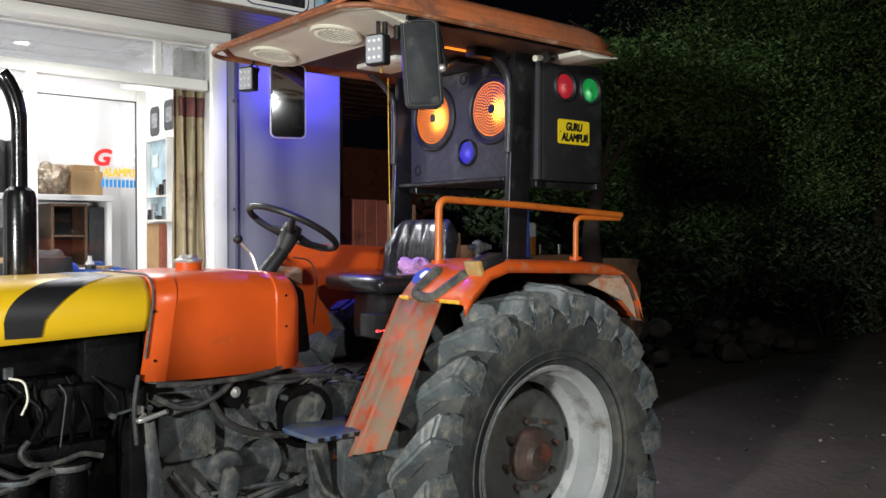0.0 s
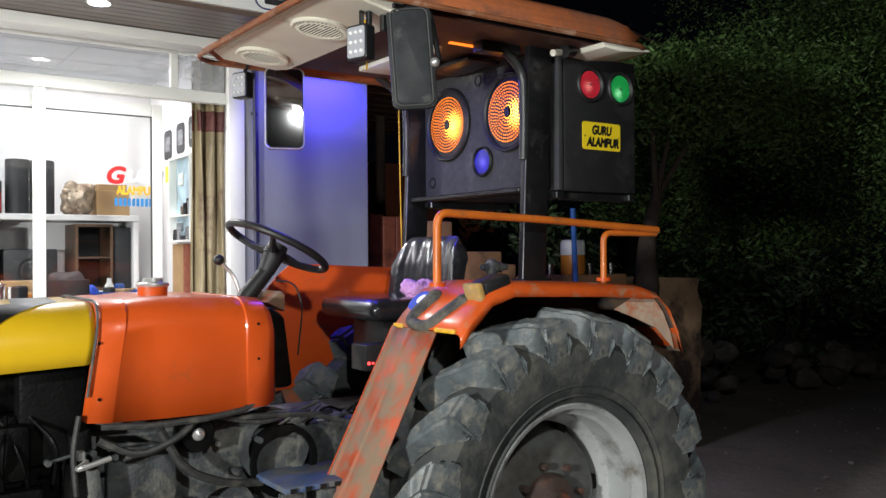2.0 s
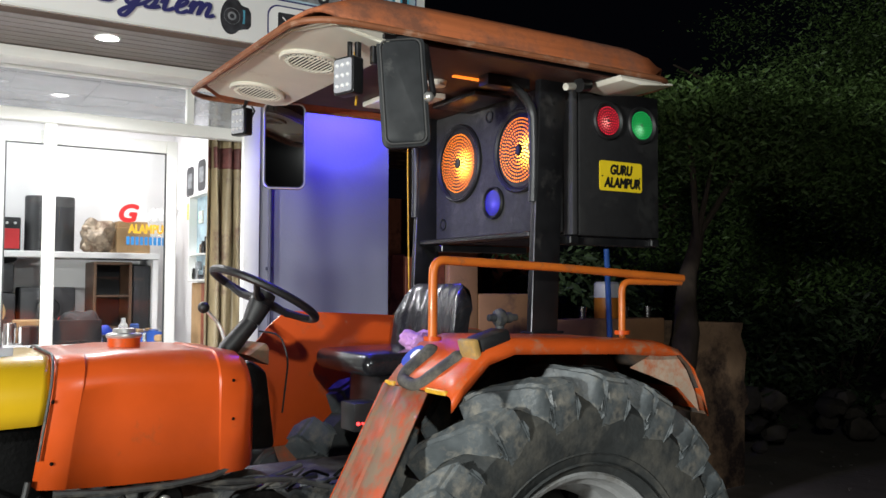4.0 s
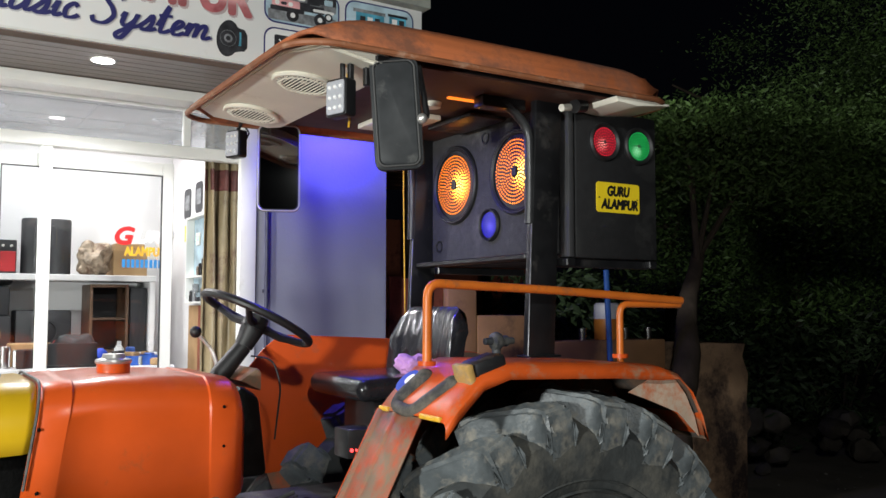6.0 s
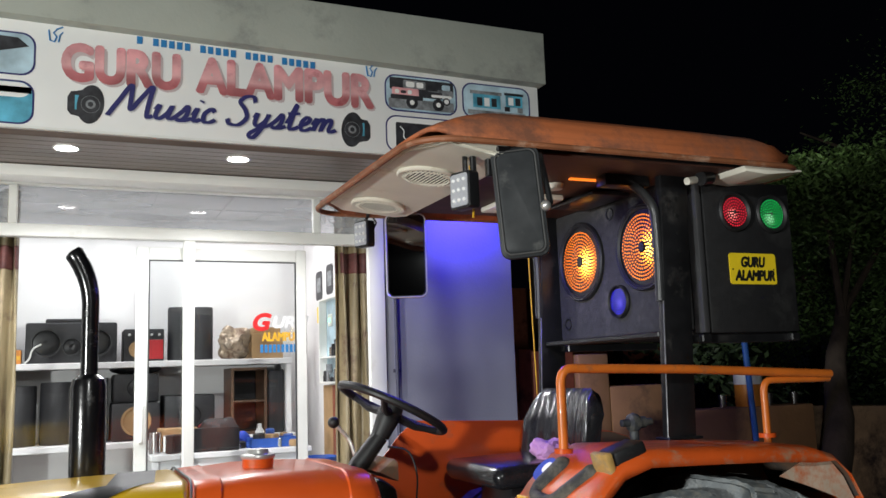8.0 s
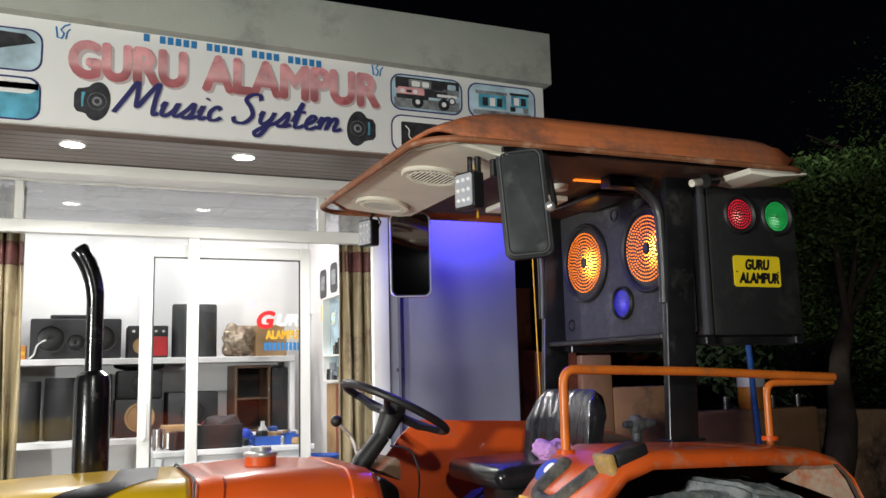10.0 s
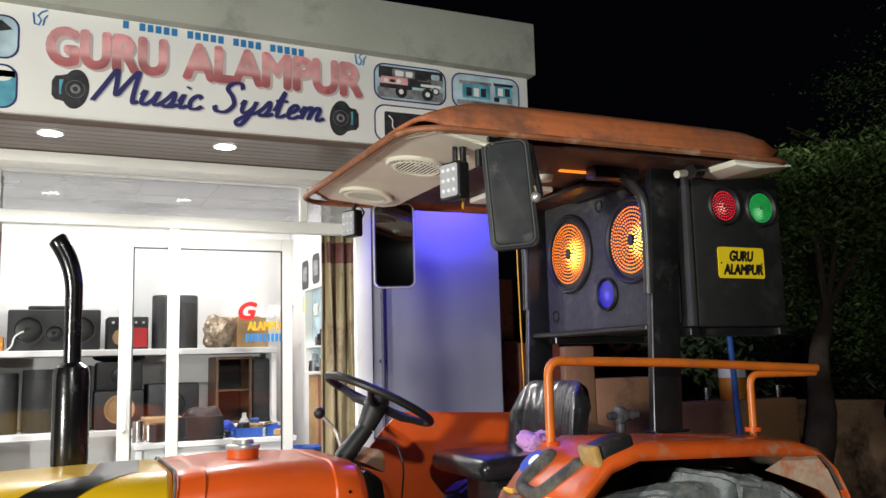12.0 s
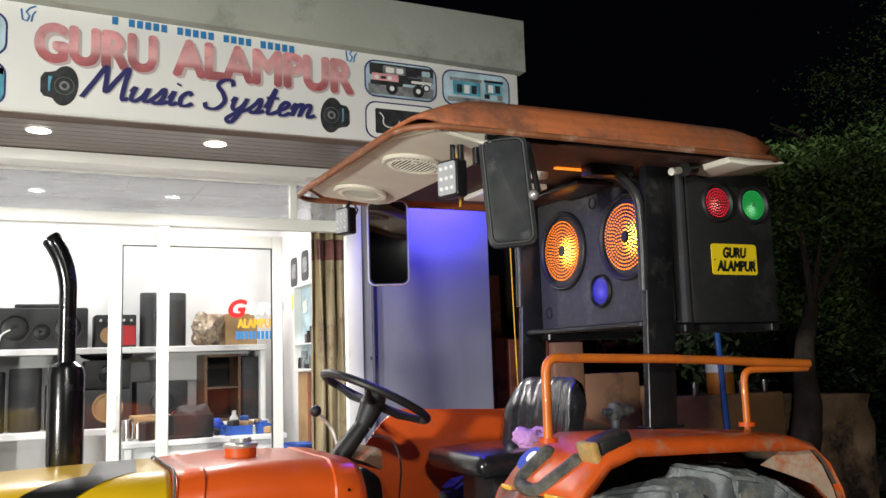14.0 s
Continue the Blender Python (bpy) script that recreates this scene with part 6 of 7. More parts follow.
b = bmesh.new()
loop = bent([(-0.178, FY + 0.275, 1.398), (-0.266, FY + 0.315, 1.318), (-0.272, FY + 0.185, 1.308), (-0.180, FY + 0.115, 1.388)], 0.045)
nl = len(loop) - 1
tube(b, loop, [0.019 + 0.009 * abs(2 * k / nl - 1) ** 2 for k in range(nl + 1)], 14)
h1 = part("grab_handle", b, dusty_rubber, lf, "fat black rubber grab handle")
for e in (loop[0], loop[-1]):
    b = bmesh.new()
    bmesh.ops.create_icosphere(b, subdivisions=3, radius=0.029, matrix=Matrix.Translation(e))
    part("handle_knob", b, dusty_rubber, h1)
b = bmesh.new()
prism(b, disc((0, 0), 0.044, 28), "z", 0, 0.0015)
bmesh.ops.transform(b, matrix=pose(-0.209, -2.535, 1.388, 0, -43, 0), verts=b.verts)
st = part("sticker", b, sticker_blue, lf, "round blue and white sticker")
b = bmesh.new()
prism(b, disc((0.006, -0.010), 0.020, 20), "z", 0.0018, 0.003)
bmesh.ops.transform(b, matrix=pose(-0.209, -2.535, 1.388, 0, -43, 0), verts=b.verts)
part("white_centre", b, sticker_white, st)
for y0, y1 in ((0.03, 0.14), (0.33, 0.385)):
    b = bmesh.new()
    bx(b, (-0.2795, FY + y0, 1.298), (-0.268, FY + y1, 1.312), 0.002, 1)
    part("edge_tape", b, tape_yellow, lf, "yellow edge tape")
# rail
RY = -2.60
b = bmesh.new()
tube(b, bent([(-0.178, RY, 1.440), (-0.176, RY, 1.686), (0.30, RY, 1.670), (0.885, RY - 0.03, 1.637)], 0.045), 0.0145, 12)
rail = part("grab_rail", b, rail_paint, tractor, "bent orange tube rail on the fender")
b = bmesh.new()
tube(b, bent([(0.61, RY, 1.42), (0.61, RY, 1.624), (0.885, RY - 0.02, 1.622)], 0.04), 0.0125, 12)
part("rear_leg", b, rail_paint, rail)
for x in (-0.178, 0.61):
    b = bmesh.new()
    cyl(b, (x, RY, 1.436), (x, RY, 1.450), 0.028, n=20)
    part("foot", b, orange, rail)

# ---- driver's place ----
# Cowl coloured near black so it reads as the shaded gap behind the tank.
b = bmesh.new()
prism(b, [(-0.70, 1.10), (-0.70, 1.34), (-0.66, 1.38), (-0.60, 1.34), (-0.57, 1.10)], "y", CY - 0.19, CY + 0.19, 0.02)
cowl = part("dash_cowl", b, greasy, tractor, "dashboard cowl coloured near-black as the shaded gap")
b = bmesh.new()
prism(b, [(-0.64, 1.385), (-0.585, 1.425), (-0.57, 1.41), (-0.57, 1.35)], "y", CY - 0.12, CY + 0.14, 0.008)
part("dash_panel", b, orange_worn, cowl, "small faded orange dashboard panel")
SH = Vector((-0.545, CY, 1.575))
SN = Vector((0.455, 0, 0.89)).normalized()
b = bmesh.new()
tube(b, [(-0.70, CY, 1.33), (-0.665, CY, 1.40), SH - SN * 0.10], [0.034, 0.032, 0.028], 14)
col = part("steering_column", b, plastic, tractor, "black steering column")
b = bmesh.new()
tube(b, [SH - SN * 0.10, SH - SN * 0.015], [0.030, 0.042], 14)
part("column_boss", b, plastic, col)
b = bmesh.new()
lathe(b, [(0.185 + 0.0135 * math.cos(a), 0.0135 * math.sin(a)) for a in (2 * math.pi * k / 10 for k in range(10))], (0, 0, 0), "z", 48, True)
for k in range(3):
    a = 2 * math.pi * k / 3 + 0.5
    tube(b, [(0.03 * math.cos(a), 0.03 * math.sin(a), -0.02), (0.10 * math.cos(a), 0.10 * math.sin(a), -0.022), (0.183 * math.cos(a), 0.183 * math.sin(a), 0)], [0.016, 0.012, 0.010], 8)
cyl(b, (0, 0, -0.035), (0, 0, 0.008), 0.042, 0.036, n=24)
bmesh.ops.transform(b, matrix=Matrix.Translation(SH) @ SN.to_track_quat("Z", "Y").to_matrix().to_4x4(), verts=b.verts)
part("steering_wheel", b, plastic, tractor, "black three-spoke steering wheel")
b = bmesh.new()
tube(b, bent([(-0.62, CY + 0.13, 1.36), (-0.64, CY + 0.17, 1.47), (-0.69, CY + 0.18, 1.525)], 0.03), 0.007, 8)
lv = part("throttle_lever", b, chrome, tractor)
b = bmesh.new()
bmesh.ops.create_icosphere(b, subdivisions=3, radius=0.020, matrix=Matrix.Translation((-0.695, CY + 0.18, 1.53)))
part("lever_knob", b, plastic, lv)
b = bmesh.new()
tube(b, bent([(-0.60, CY - 0.10, 1.46), (-0.535, CY - 0.12, 1.45), (-0.51, CY - 0.13, 1.37), (-0.53, CY - 0.13, 1.2)], 0.04), 0.003, 8)
part("cable", b, plastic, tractor)
# seat
b = bmesh.new()
bx(b, (-0.275, CY - 0.215, 1.300), (0.08, CY + 0.215, 1.375), 0.034, 4)
for v in b.verts:
    v.co.z += 0.02 * ((v.co.x + 0.14) / 0.2) ** 2 * (0.6 if v.co.x > -0.14 else 0.7)
seat = part("seat_cushion", b, vinyl, tractor, "glossy black vinyl seat cushion")
b = bmesh.new()
bx(b, (-0.18, CY - 0.12, 1.10), (0.02, CY + 0.12, 1.299), 0.02)
part("seat_base", b, black_steel, seat)
b = bmesh.new()
NB = 28
rows = []
for i in range(NB + 1):
    s = i / NB
    y = CY + 0.20 - 0.44 * s
    rib = 0.010 * abs(math.sin(s * math.pi * 6)) ** 0.6
    edge = min(s, 1 - s)
    zt = 1.615 - 0.07 * max(0, 1 - edge / 0.16) ** 2
    bow = 0.05 * (2 * s - 1) ** 2
    rows.append([b.verts.new(p) for p in ((0.085 - bow - rib, y, 1.36), (0.105 - bow - rib, y, 1.50), (0.128 - bow - rib, y, zt - 0.025), (0.145 - bow, y, zt), (0.175 - bow, y, zt - 0.02), (0.165 - bow, y, 1.50), (0.14 - bow, y, 1.36))])
for p_, q_ in zip(rows, rows[1:]):
    for k in range(7):
        b.faces.new((p_[k], p_[(k + 1) % 7], q_[(k + 1) % 7], q_[k]))
b.faces.new(rows[0])
b.faces.new(rows[-1][::-1])
part("backrest", b, vinyl, seat, "ribbed black vinyl backrest", smooth=60)
b = bmesh.new()
bmesh.ops.create_icosphere(b, subdivisions=4, radius=1, matrix=Matrix.Translation((0.0, -2.22, 1.400)) @ Matrix.Diagonal((0.06, 0.09, 0.05, 1)))
for v in b.verts:
    v.co += v.normal * (0.03 * noise.noise(v.co * 22) - 0.022 * abs(noise.noise(v.co * 45)))
solid("cloth", b, cloth_pink, "crumpled lilac cloth tucked beside the seat", "cloth")
# control box and hydraulic valve
b = bmesh.new()
bx(b, (-0.355, CY - 0.29, 1.145), (-0.255, CY - 0.19, 1.235), 0.006)
cb = part("control_box", b, grille_black, tractor, "black switch box with small red lights")
for k in range(3):
    b = bmesh.new()
    cyl(b, (-0.341 + k * 0.016, CY - 0.294, 1.172), (-0.341 + k * 0.016, CY - 0.289, 1.172), 0.0035 if k else 0.0055, n=10)
    part("indicator", b, glow("red_indicator", (1.0, 0.05, 0.05), 4), cb)
b = bmesh.new()
lathe(b, [(0, 0.075), (0.012, 0.074), (0.014, 0.05), (0.020, 0.045), (0.020, 0.025), (0.012, 0.02), (0.030, 0.012), (0.034, 0.0), (0.030, -0.015), (0.014, -0.02), (0.012, -0.05), (0.0, -0.052)], (0.27, CY - 0.20, 1.492), "x", 20)
part("hydraulic_valve", b, cast, tractor, "dusty metal valve behind the seat")
b = bmesh.new()
cyl(b, (0.27, CY - 0.20, 1.38), (0.27, CY - 0.20, 1.468), 0.016, n=14)
part("valve_stand", b, cast, tractor)

# ---- canopy frame ----
for yp, nm in ((-2.49, "left"), (-1.67, "right")):
    b = bmesh.new()
    bx(b, (0.280, yp - 0.03, 1.442), (0.395, yp + 0.004, 2.345), 0.006)
    for v in b.verts:
        v.co.x += 0.028 * (v.co.z - 1.70) / 0.6
    post = part("canopy_post", b, black_steel, tractor, "black steel canopy post")
    b = bmesh.new()
    bx(b, (0.2755, yp - 0.033, 1.444), (0.2795, yp - 0.027, 1.90), 0.001, 1)
    for v in b.verts:
        v.co.x += 0.028 * (v.co.z - 1.70) / 0.6
    part("edge_bead", b, bare_edge, post, "bright bare edge")
    b = bmesh.new()
    s = 1 if yp < CY else -1
    tube(b, bent([(0.288, yp - 0.012, 1.90), (0.292, yp - 0.012, 2.06), (0.290, yp - 0.010, 2.225), (0.235, yp, 2.290), (0.145, yp + s * 0.01, 2.334)], 0.09, 7), 0.0165, 12)
    part("brace", b, tube_grey, post, "bent dark grey tube")
    b = bmesh.new()
    bx(b, (0.26, yp - 0.045, 1.442), (0.40, yp + 0.03, 1.450), 0.003, 1)
    part("foot_plate", b, black_steel, post)
    for k in range(6):
        b = bmesh.new()
        cyl(b, (0.368, yp - 0.0315, 1.95 + k * 0.06), (0.368, yp - 0.0295, 1.95 + k * 0.06), 0.007, n=10)
        part("hole", b, ink, post)
for x0, x1, y0, y1, z0, z1 in ((-0.56, 0.70, -2.62, -2.58, 2.335, 2.372), (-0.56, 0.70, -1.72, -1.68, 2.335, 2.372), (-0.30, -0.26, -2.58, -1.72, 2.338, 2.37), (0.28, 0.36, -2.58, -1.72, 2.338, 2.37), (0.30, 0.36, -2.46, -1.70, 1.780, 1.80), (0.40, 0.86, -2.50, -2.46, 1.755, 1.785), (0.40, 0.86, -1.72, -1.68, 1.755, 1.785)):
    b = bmesh.new()
    bx(b, (x0, y0, z0), (x1, y1, z1), 0.004, 1)
    part("frame_bar", b, black_steel, tractor)

# ---- canopy ----
X0, X1, Y0, Y1 = -0.665, 0.775, -2.735, -1.565


def shell(bm, inset, lift, nx=30, ny=24, r=0.16):
    """A low dome on a rounded rectangle; returns the rows of vertices."""
    cx, cy, hx, hy = (X0 + X1) / 2, (Y0 + Y1) / 2, (X1 - X0) / 2 - inset, (Y1 - Y0) / 2 - inset
    rows = []
    for i in range(nx + 1):
        row = []
        for j in range(ny + 1):
            u, v = i / nx * 2 - 1, j / ny * 2 - 1
            px, py = hx * math.copysign(abs(u) ** 0.75, u), hy * math.copysign(abs(v) ** 0.75, v)
            ax, ay = abs(px), abs(py)
            if ax > hx - r and ay > hy - r:
                d = Vector((ax - hx + r, ay - hy + r))
                m_ = max(d.x, d.y)
                if d.length > 1e-6:
                    d = d.normalized() * m_
                px, py = math.copysign(hx - r + d.x, px), math.copysign(hy - r + d.y, py)
            e = min(hx - abs(px), hy - abs(py))
            e = max(e, 0)
            side = 1 - (1 - min(1, max(0, hy - abs(py)) / 0.07)) ** 2
            frnt = 1 - (1 - min(1, max(0, hx - abs(px)) / (0.30 if px < 0 else 0.20))) ** 2
            z = 2.335 + lift + 0.106 * min(side, 1) * (0.15 + 0.85 * frnt) + 0.025 * (1 - (py / hy) ** 2) * (1 - (px / hx) ** 2)
            row.append(bm.verts.new((cx + px, cy + py, z)))
        rows.append(row)
    for a, c in zip(rows, rows[1:]):
        for k in range(ny):
            bm.faces.new((a[k], a[k + 1], c[k + 1], c[k]))
    return rows


b = bmesh.new()
shell(b, 0, 0)
can = part("canopy", b, canopy_red, tractor, "faded orange-brown fibreglass canopy", smooth=60)
so = can.modifiers.new("shell", "SOLIDIFY")
so.thickness, so.offset = 0.012, -1
cx_, cy_ = (X0 + X1) / 2, (Y0 + Y1) / 2
rim_pts = [Vector((p[0], p[1], 2.334)) for p in rounded(X0, Y0, X1, Y1, 0.13, 8)]
b = bmesh.new()
tube(b, rim_pts + [rim_pts[0]], 0.010, 8)
part("rim_bead", b, canopy_rim, can, "chipped rolled rim")
for k in range(3):
    b = bmesh.new()
    y = -2.50 + k * 0.36
    tube(b, [(-0.38, y, 2.437), (-0.2, y, 2.458), (0.1, y, 2.464), (0.45, y, 2.452)], 0.010, 8)
    part("ridge", b, canopy_red, can)
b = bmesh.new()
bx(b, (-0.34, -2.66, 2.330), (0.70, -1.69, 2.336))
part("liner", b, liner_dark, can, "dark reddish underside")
b = bmesh.new()
q = [(-0.635, -1.74, 2.338), (-0.635, -2.55, 2.338), (-0.56, -2.69, 2.336), (-0.36, -2.69, 2.300), (-0.33, -2.60, 2.293), (-0.33, -1.78, 2.293), (-0.36, -1.71, 2.300), (-0.56, -1.64, 2.336)]
lo = [b.verts.new(p) for p in q]
hi = [b.verts.new((p[0], p[1], 2.35)) for p in q]
b.faces.new(lo)
b.faces.new(hi[::-1])
for i in range(8):
    b.faces.new((lo[i], hi[i], hi[(i + 1) % 8], lo[(i + 1) % 8]))
bmesh.ops.bevel(b, geom=[e for e in b.edges], offset=0.008, segments=2, affect="EDGES")
head = part("front_headliner", b, cream, can, "cream front headliner panel")
for gy in (-1.87, -2.36):
    gx, gz = -0.485, 2.314
    m_ = Matrix.Translation((gx, gy, gz)) @ pose(0, 0, 0, 0, 8.5, 0)
    b = bmesh.new()
    lathe(b, [(0.100, 0.004), (0.102, -0.004), (0.097, -0.009), (0.086, -0.008), (0.084, 0.0)], (0, 0, 0), "z", 40)
    bmesh.ops.transform(b, matrix=m_, verts=b.verts)
    ring = part("speaker_grille", b, cream, head, "round cream speaker grille")
    b = bmesh.new()
    for k in range(13):
        u = -0.072 + 0.012 * k
        e = math.sqrt(0.085 ** 2 - u * u)
        tube(b, [(u, -e, -0.007), (u, e, -0.007)], 0.0024, 5)
    for k in range(30):
        a = 2 * math.pi * k / 30
        tube(b, [(0.072 * math.cos(a), 0.072 * math.sin(a), -0.008), (0.087 * math.cos(a), 0.087 * math.sin(a), -0.007)], 0.0022, 5)
    lathe(b, [(0.068, -0.007), (0.071, -0.0105), (0.074, -0.007)], (0, 0, 0), "z", 36)
    bmesh.ops.transform(b, matrix=m_, verts=b.verts)
    part("mesh", b, cream, ring)
    b = bmesh.new()
    lathe(b, [(0.0, 0.004), (0.03, 0.002), (0.083, 0.001)], (0, 0, 0), "z", 32)
    bmesh.ops.transform(b, matrix=m_, verts=b.verts)
    part("cone", b, greasy, ring)
b = bmesh.new()
prism(b, [(0.50, 2.330), (0.750, 2.330), (0.758, 2.324), (0.60, 2.306), (0.51, 2.312)], "y", -2.715, -2.50, 0.003)
part("rear_panel", b, cream, can, "cream rear panel under the canopy")
b = bmesh.new()
cyl(b, (0.376, -2.575, 2.300), (0.425, -2.565, 2.310), 0.013, n=18)
part("bracket_tube", b, cream, can, "short white bracket tube")
b = bmesh.new()
cyl(b, (0.424, -2.588, 2.3095), (0.470, -2.580, 2.3185), 0.025, n=18)
part("tube_cap", b, black_steel, can)
# Glowing strip put in for the woofers' amber reflection on the underside.
b = bmesh.new()
bx(b, (0.02, -2.412, 2.323), (0.22, -2.394, 2.329), 0.002, 1)
part("reflection_strip", b, glow("amber_reflection", (1.0, 0.22, 0.02), 1.6), can, "glowing strip standing for an amber reflection")
b = bmesh.new()
tube(b, [(0.24, -1.70, 2.32), (0.235, -1.71, 2.1), (0.24, -1.71, 1.8), (0.24, -1.72, 1.5)], 0.0026, 6)
part("cable", b, tape_yellow, tractor, "thin yellow cable")


for lo, hi, mt in (((-0.46, -2.68, 2.318), (-0.30, -2.60, 2.336), black_steel), ((-0.42, -2.69, 2.335), (-0.36, -2.66, 2.352), chrome), ((-0.30, -2.66, 2.30), (-0.24, -2.56, 2.332), black_steel),
                   ((0.10, -2.50, 2.290), (0.28, -2.44, 2.33), black_steel), ((0.18, -2.30, 2.302), (0.34, -2.0, 2.318), black_steel), ((-0.05, -2.15, 2.308), (0.15, -1.85, 2.329), cream)):
    b = bmesh.new()
    bx(b, lo, hi, 0.005)
    part("mounting_plate", b, mt, can)
b = bmesh.new()
lathe(b, [(0, -0.02), (0.03, -0.018), (0.035, 0)], (0.02, -2.30, 2.329), "z", 20)
part("dome_lamp", b, cream, can)


for lo, hi in (((-0.462, -2.640, 2.265), (-0.446, -2.622, 2.345)), ((-0.415, -2.650, 2.255), (-0.395, -2.628, 2.345)), ((-0.470, -2.655, 2.325), (-0.330, -2.615, 2.343)), ((-0.405, -2.700, 2.318), (-0.250, -2.670, 2.334))):
    b = bmesh.new()
    bx(b, lo, hi, 0.003, 1)
    part("hinge_bar", b, black_steel, can, "black steel hinge bar")


# ---- mirrors and work lamps ----
def mirror(at, w, h, turn, face_back, stem, label, lean=0):
    """A truck mirror: shell, rim and glass; turn: degrees round z of its front, which faces -y at 0."""
    m_ = Matrix.Translation(at) @ pose(0, 0, 0, 0, lean, turn)
    b = bmesh.new()
    prism(b, rounded(-w / 2, -h / 2, w / 2, h / 2, 0.028, 6), "y", -0.012, 0.014, 0.005)
    bmesh.ops.transform(b, matrix=m_, verts=b.verts)
    ob = part("mirror", b, mirror_shell, tractor, label)
    b = bmesh.new()
    k = 0.010
    prism(b, rounded(-w / 2 + k, -h / 2 + k, w / 2 - k, h / 2 - k, 0.022, 6), "y", *((-0.0135, -0.0125) if not face_back else (0.0145, 0.0155)))
    bmesh.ops.transform(b, matrix=m_, verts=b.verts)
    part("glass", b, mirror_face, ob, "dark reflecting mirror glass")
    if face_back:
        b = bmesh.new()
        prism(b, rounded(-w / 2 + 0.016, -h / 2 + 0.016, w / 2 - 0.016, h / 2 - 0.016, 0.02, 6), "y", -0.016, -0.0125, 0.002)
        bmesh.ops.transform(b, matrix=m_, verts=b.verts)
        part("back_panel", b, mirror_shell, ob)
        ring = [m_ @ Vector((p[0], -0.0165, p[1])) for p in rounded(-w / 2 + 0.012, -h / 2 + 0.012, w / 2 - 0.012, h / 2 - 0.012, 0.022, 6)]
        b = bmesh.new()
        tube(b, ring + [ring[0]], 0.0032, 8)
        part("raised_rim", b, gasket, ob, "worn raised rim")
    else:
        ring = [m_ @ Vector((p[0], -0.012, p[1])) for p in rounded(-w / 2 + 0.003, -h / 2 + 0.003, w / 2 - 0.003, h / 2 - 0.003, 0.026, 6)]
        b = bmesh.new()
        tube(b, ring + [ring[0]], 0.0035, 8)
        part("silver_rim", b, chrome, ob, "thin silver rim")
    b = bmesh.new()
    tube(b, bent(stem, 0.03), 0.009, 8)
    part("arm", b, black_steel, ob)
    return ob


mm = mirror((-0.340, -2.70, 2.168), 0.142, 0.328, -30, True, [(-0.29, -2.62, 2.335), (-0.270, -2.70, 2.335), (-0.264, -2.745, 2.16), (-0.285, -2.740, 2.155)], "black rear-view mirror on a bent arm", -4)
b = bmesh.new()
bmesh.ops.create_icosphere(b, subdivisions=3, radius=0.016, matrix=Matrix.Translation((-0.283, -2.748, 2.152)))
part("ball_joint", b, chrome, mm)
mirror((-0.296, -1.655, 2.158), 0.165, 0.342, -22, False, [(-0.296, -1.625, 2.36), (-0.296, -1.625, 2.30), (-0.296, -1.635, 2.25)], "rear-view mirror with a brassy rim")


def work_lamp(at, turn, stem, label):
    m_ = Matrix.Translation(at) @ pose(0, 0, 0, 0, 0, turn)
    b = bmesh.new()
    prism(b, rounded(-0.042, -0.055, 0.042, 0.055, 0.010, 4), "y", -0.012, 0.028, 0.003)
    bmesh.ops.transform(b, matrix=m_, verts=b.verts)
    ob = part("work_lamp", b, black_steel, tractor, label)
    b = bmesh.new()
    prism(b, rounded(-0.036, -0.048, 0.036, 0.048, 0.008, 4), "y", -0.0155, -0.0125)
    bmesh.ops.transform(b, matrix=m_, verts=b.verts)
    part("reflector", b, led_face, ob, "silver reflector with small lenses")
    for i in range(3):
        for j in range(3):
            b = bmesh.new()
            bmesh.ops.create_icosphere(b, subdivisions=2, radius=0.0065, matrix=m_ @ Matrix.Translation((-0.022 + i * 0.022, -0.0155, -0.03 + j * 0.03)))
            part("lens", b, sticker_white, ob)
    b = bmesh.new()
    tube(b, stem, 0.008, 8)
    part("bracket", b, black_steel, ob)


work_lamp((-0.49, -2.63, 2.21), -72, [(-0.475, -2.62, 2.262), (-0.47, -2.61, 2.36)], "square LED work lamp on a bracket")
work_lamp((-0.435, -1.53, 2.262), -68, [(-0.425, -1.53, 2.312), (-0.43, -1.60, 2.345)], "square LED work lamp on a bracket")
b = bmesh.new()
tube(b, [(-0.44, -2.58, 2.30), (-0.43, -2.585, 2.22), (-0.435, -2.58, 2.14)], 0.0035, 6)
part("wire", b, tape_yellow, tractor)
b = bmesh.new()
tube(b, [(-0.40, -1.54, 2.34), (-0.38, -1.54, 2.31), (-0.395, -1.53, 2.27)], 0.004, 6)
part("wire", b, hose, tractor)


# ---- music system ----
def grille_dots(bm, c, R, axis, pitch, hole, skip=None):
    """Round holes in rings, as small discs on the plane through c."""
    n = int(R / pitch)
    for i in range(n + 1):
        r = i * pitch
        m_ = max(1, int(2 * math.pi * r / pitch))
        for k in range(m_):
            a = 2 * math.pi * k / m_ + i * 0.4
            u, v = r * math.cos(a), r * math.sin(a)
            if skip and abs(u - skip[0]) < skip[2] and abs(v - skip[1]) < skip[3]:
                continue
            vs = []
            for q in range(6):
                g = math.pi * q / 3
                p = (u + hole * math.cos(g), v + hole * math.sin(g))
                vs.append(bm.verts.new((c[0], c[1] + p[0], c[2] + p[1]) if axis == "x" else (c[0] + p[0], c[1], c[2] + p[1])))
            bm.faces.new(vs)


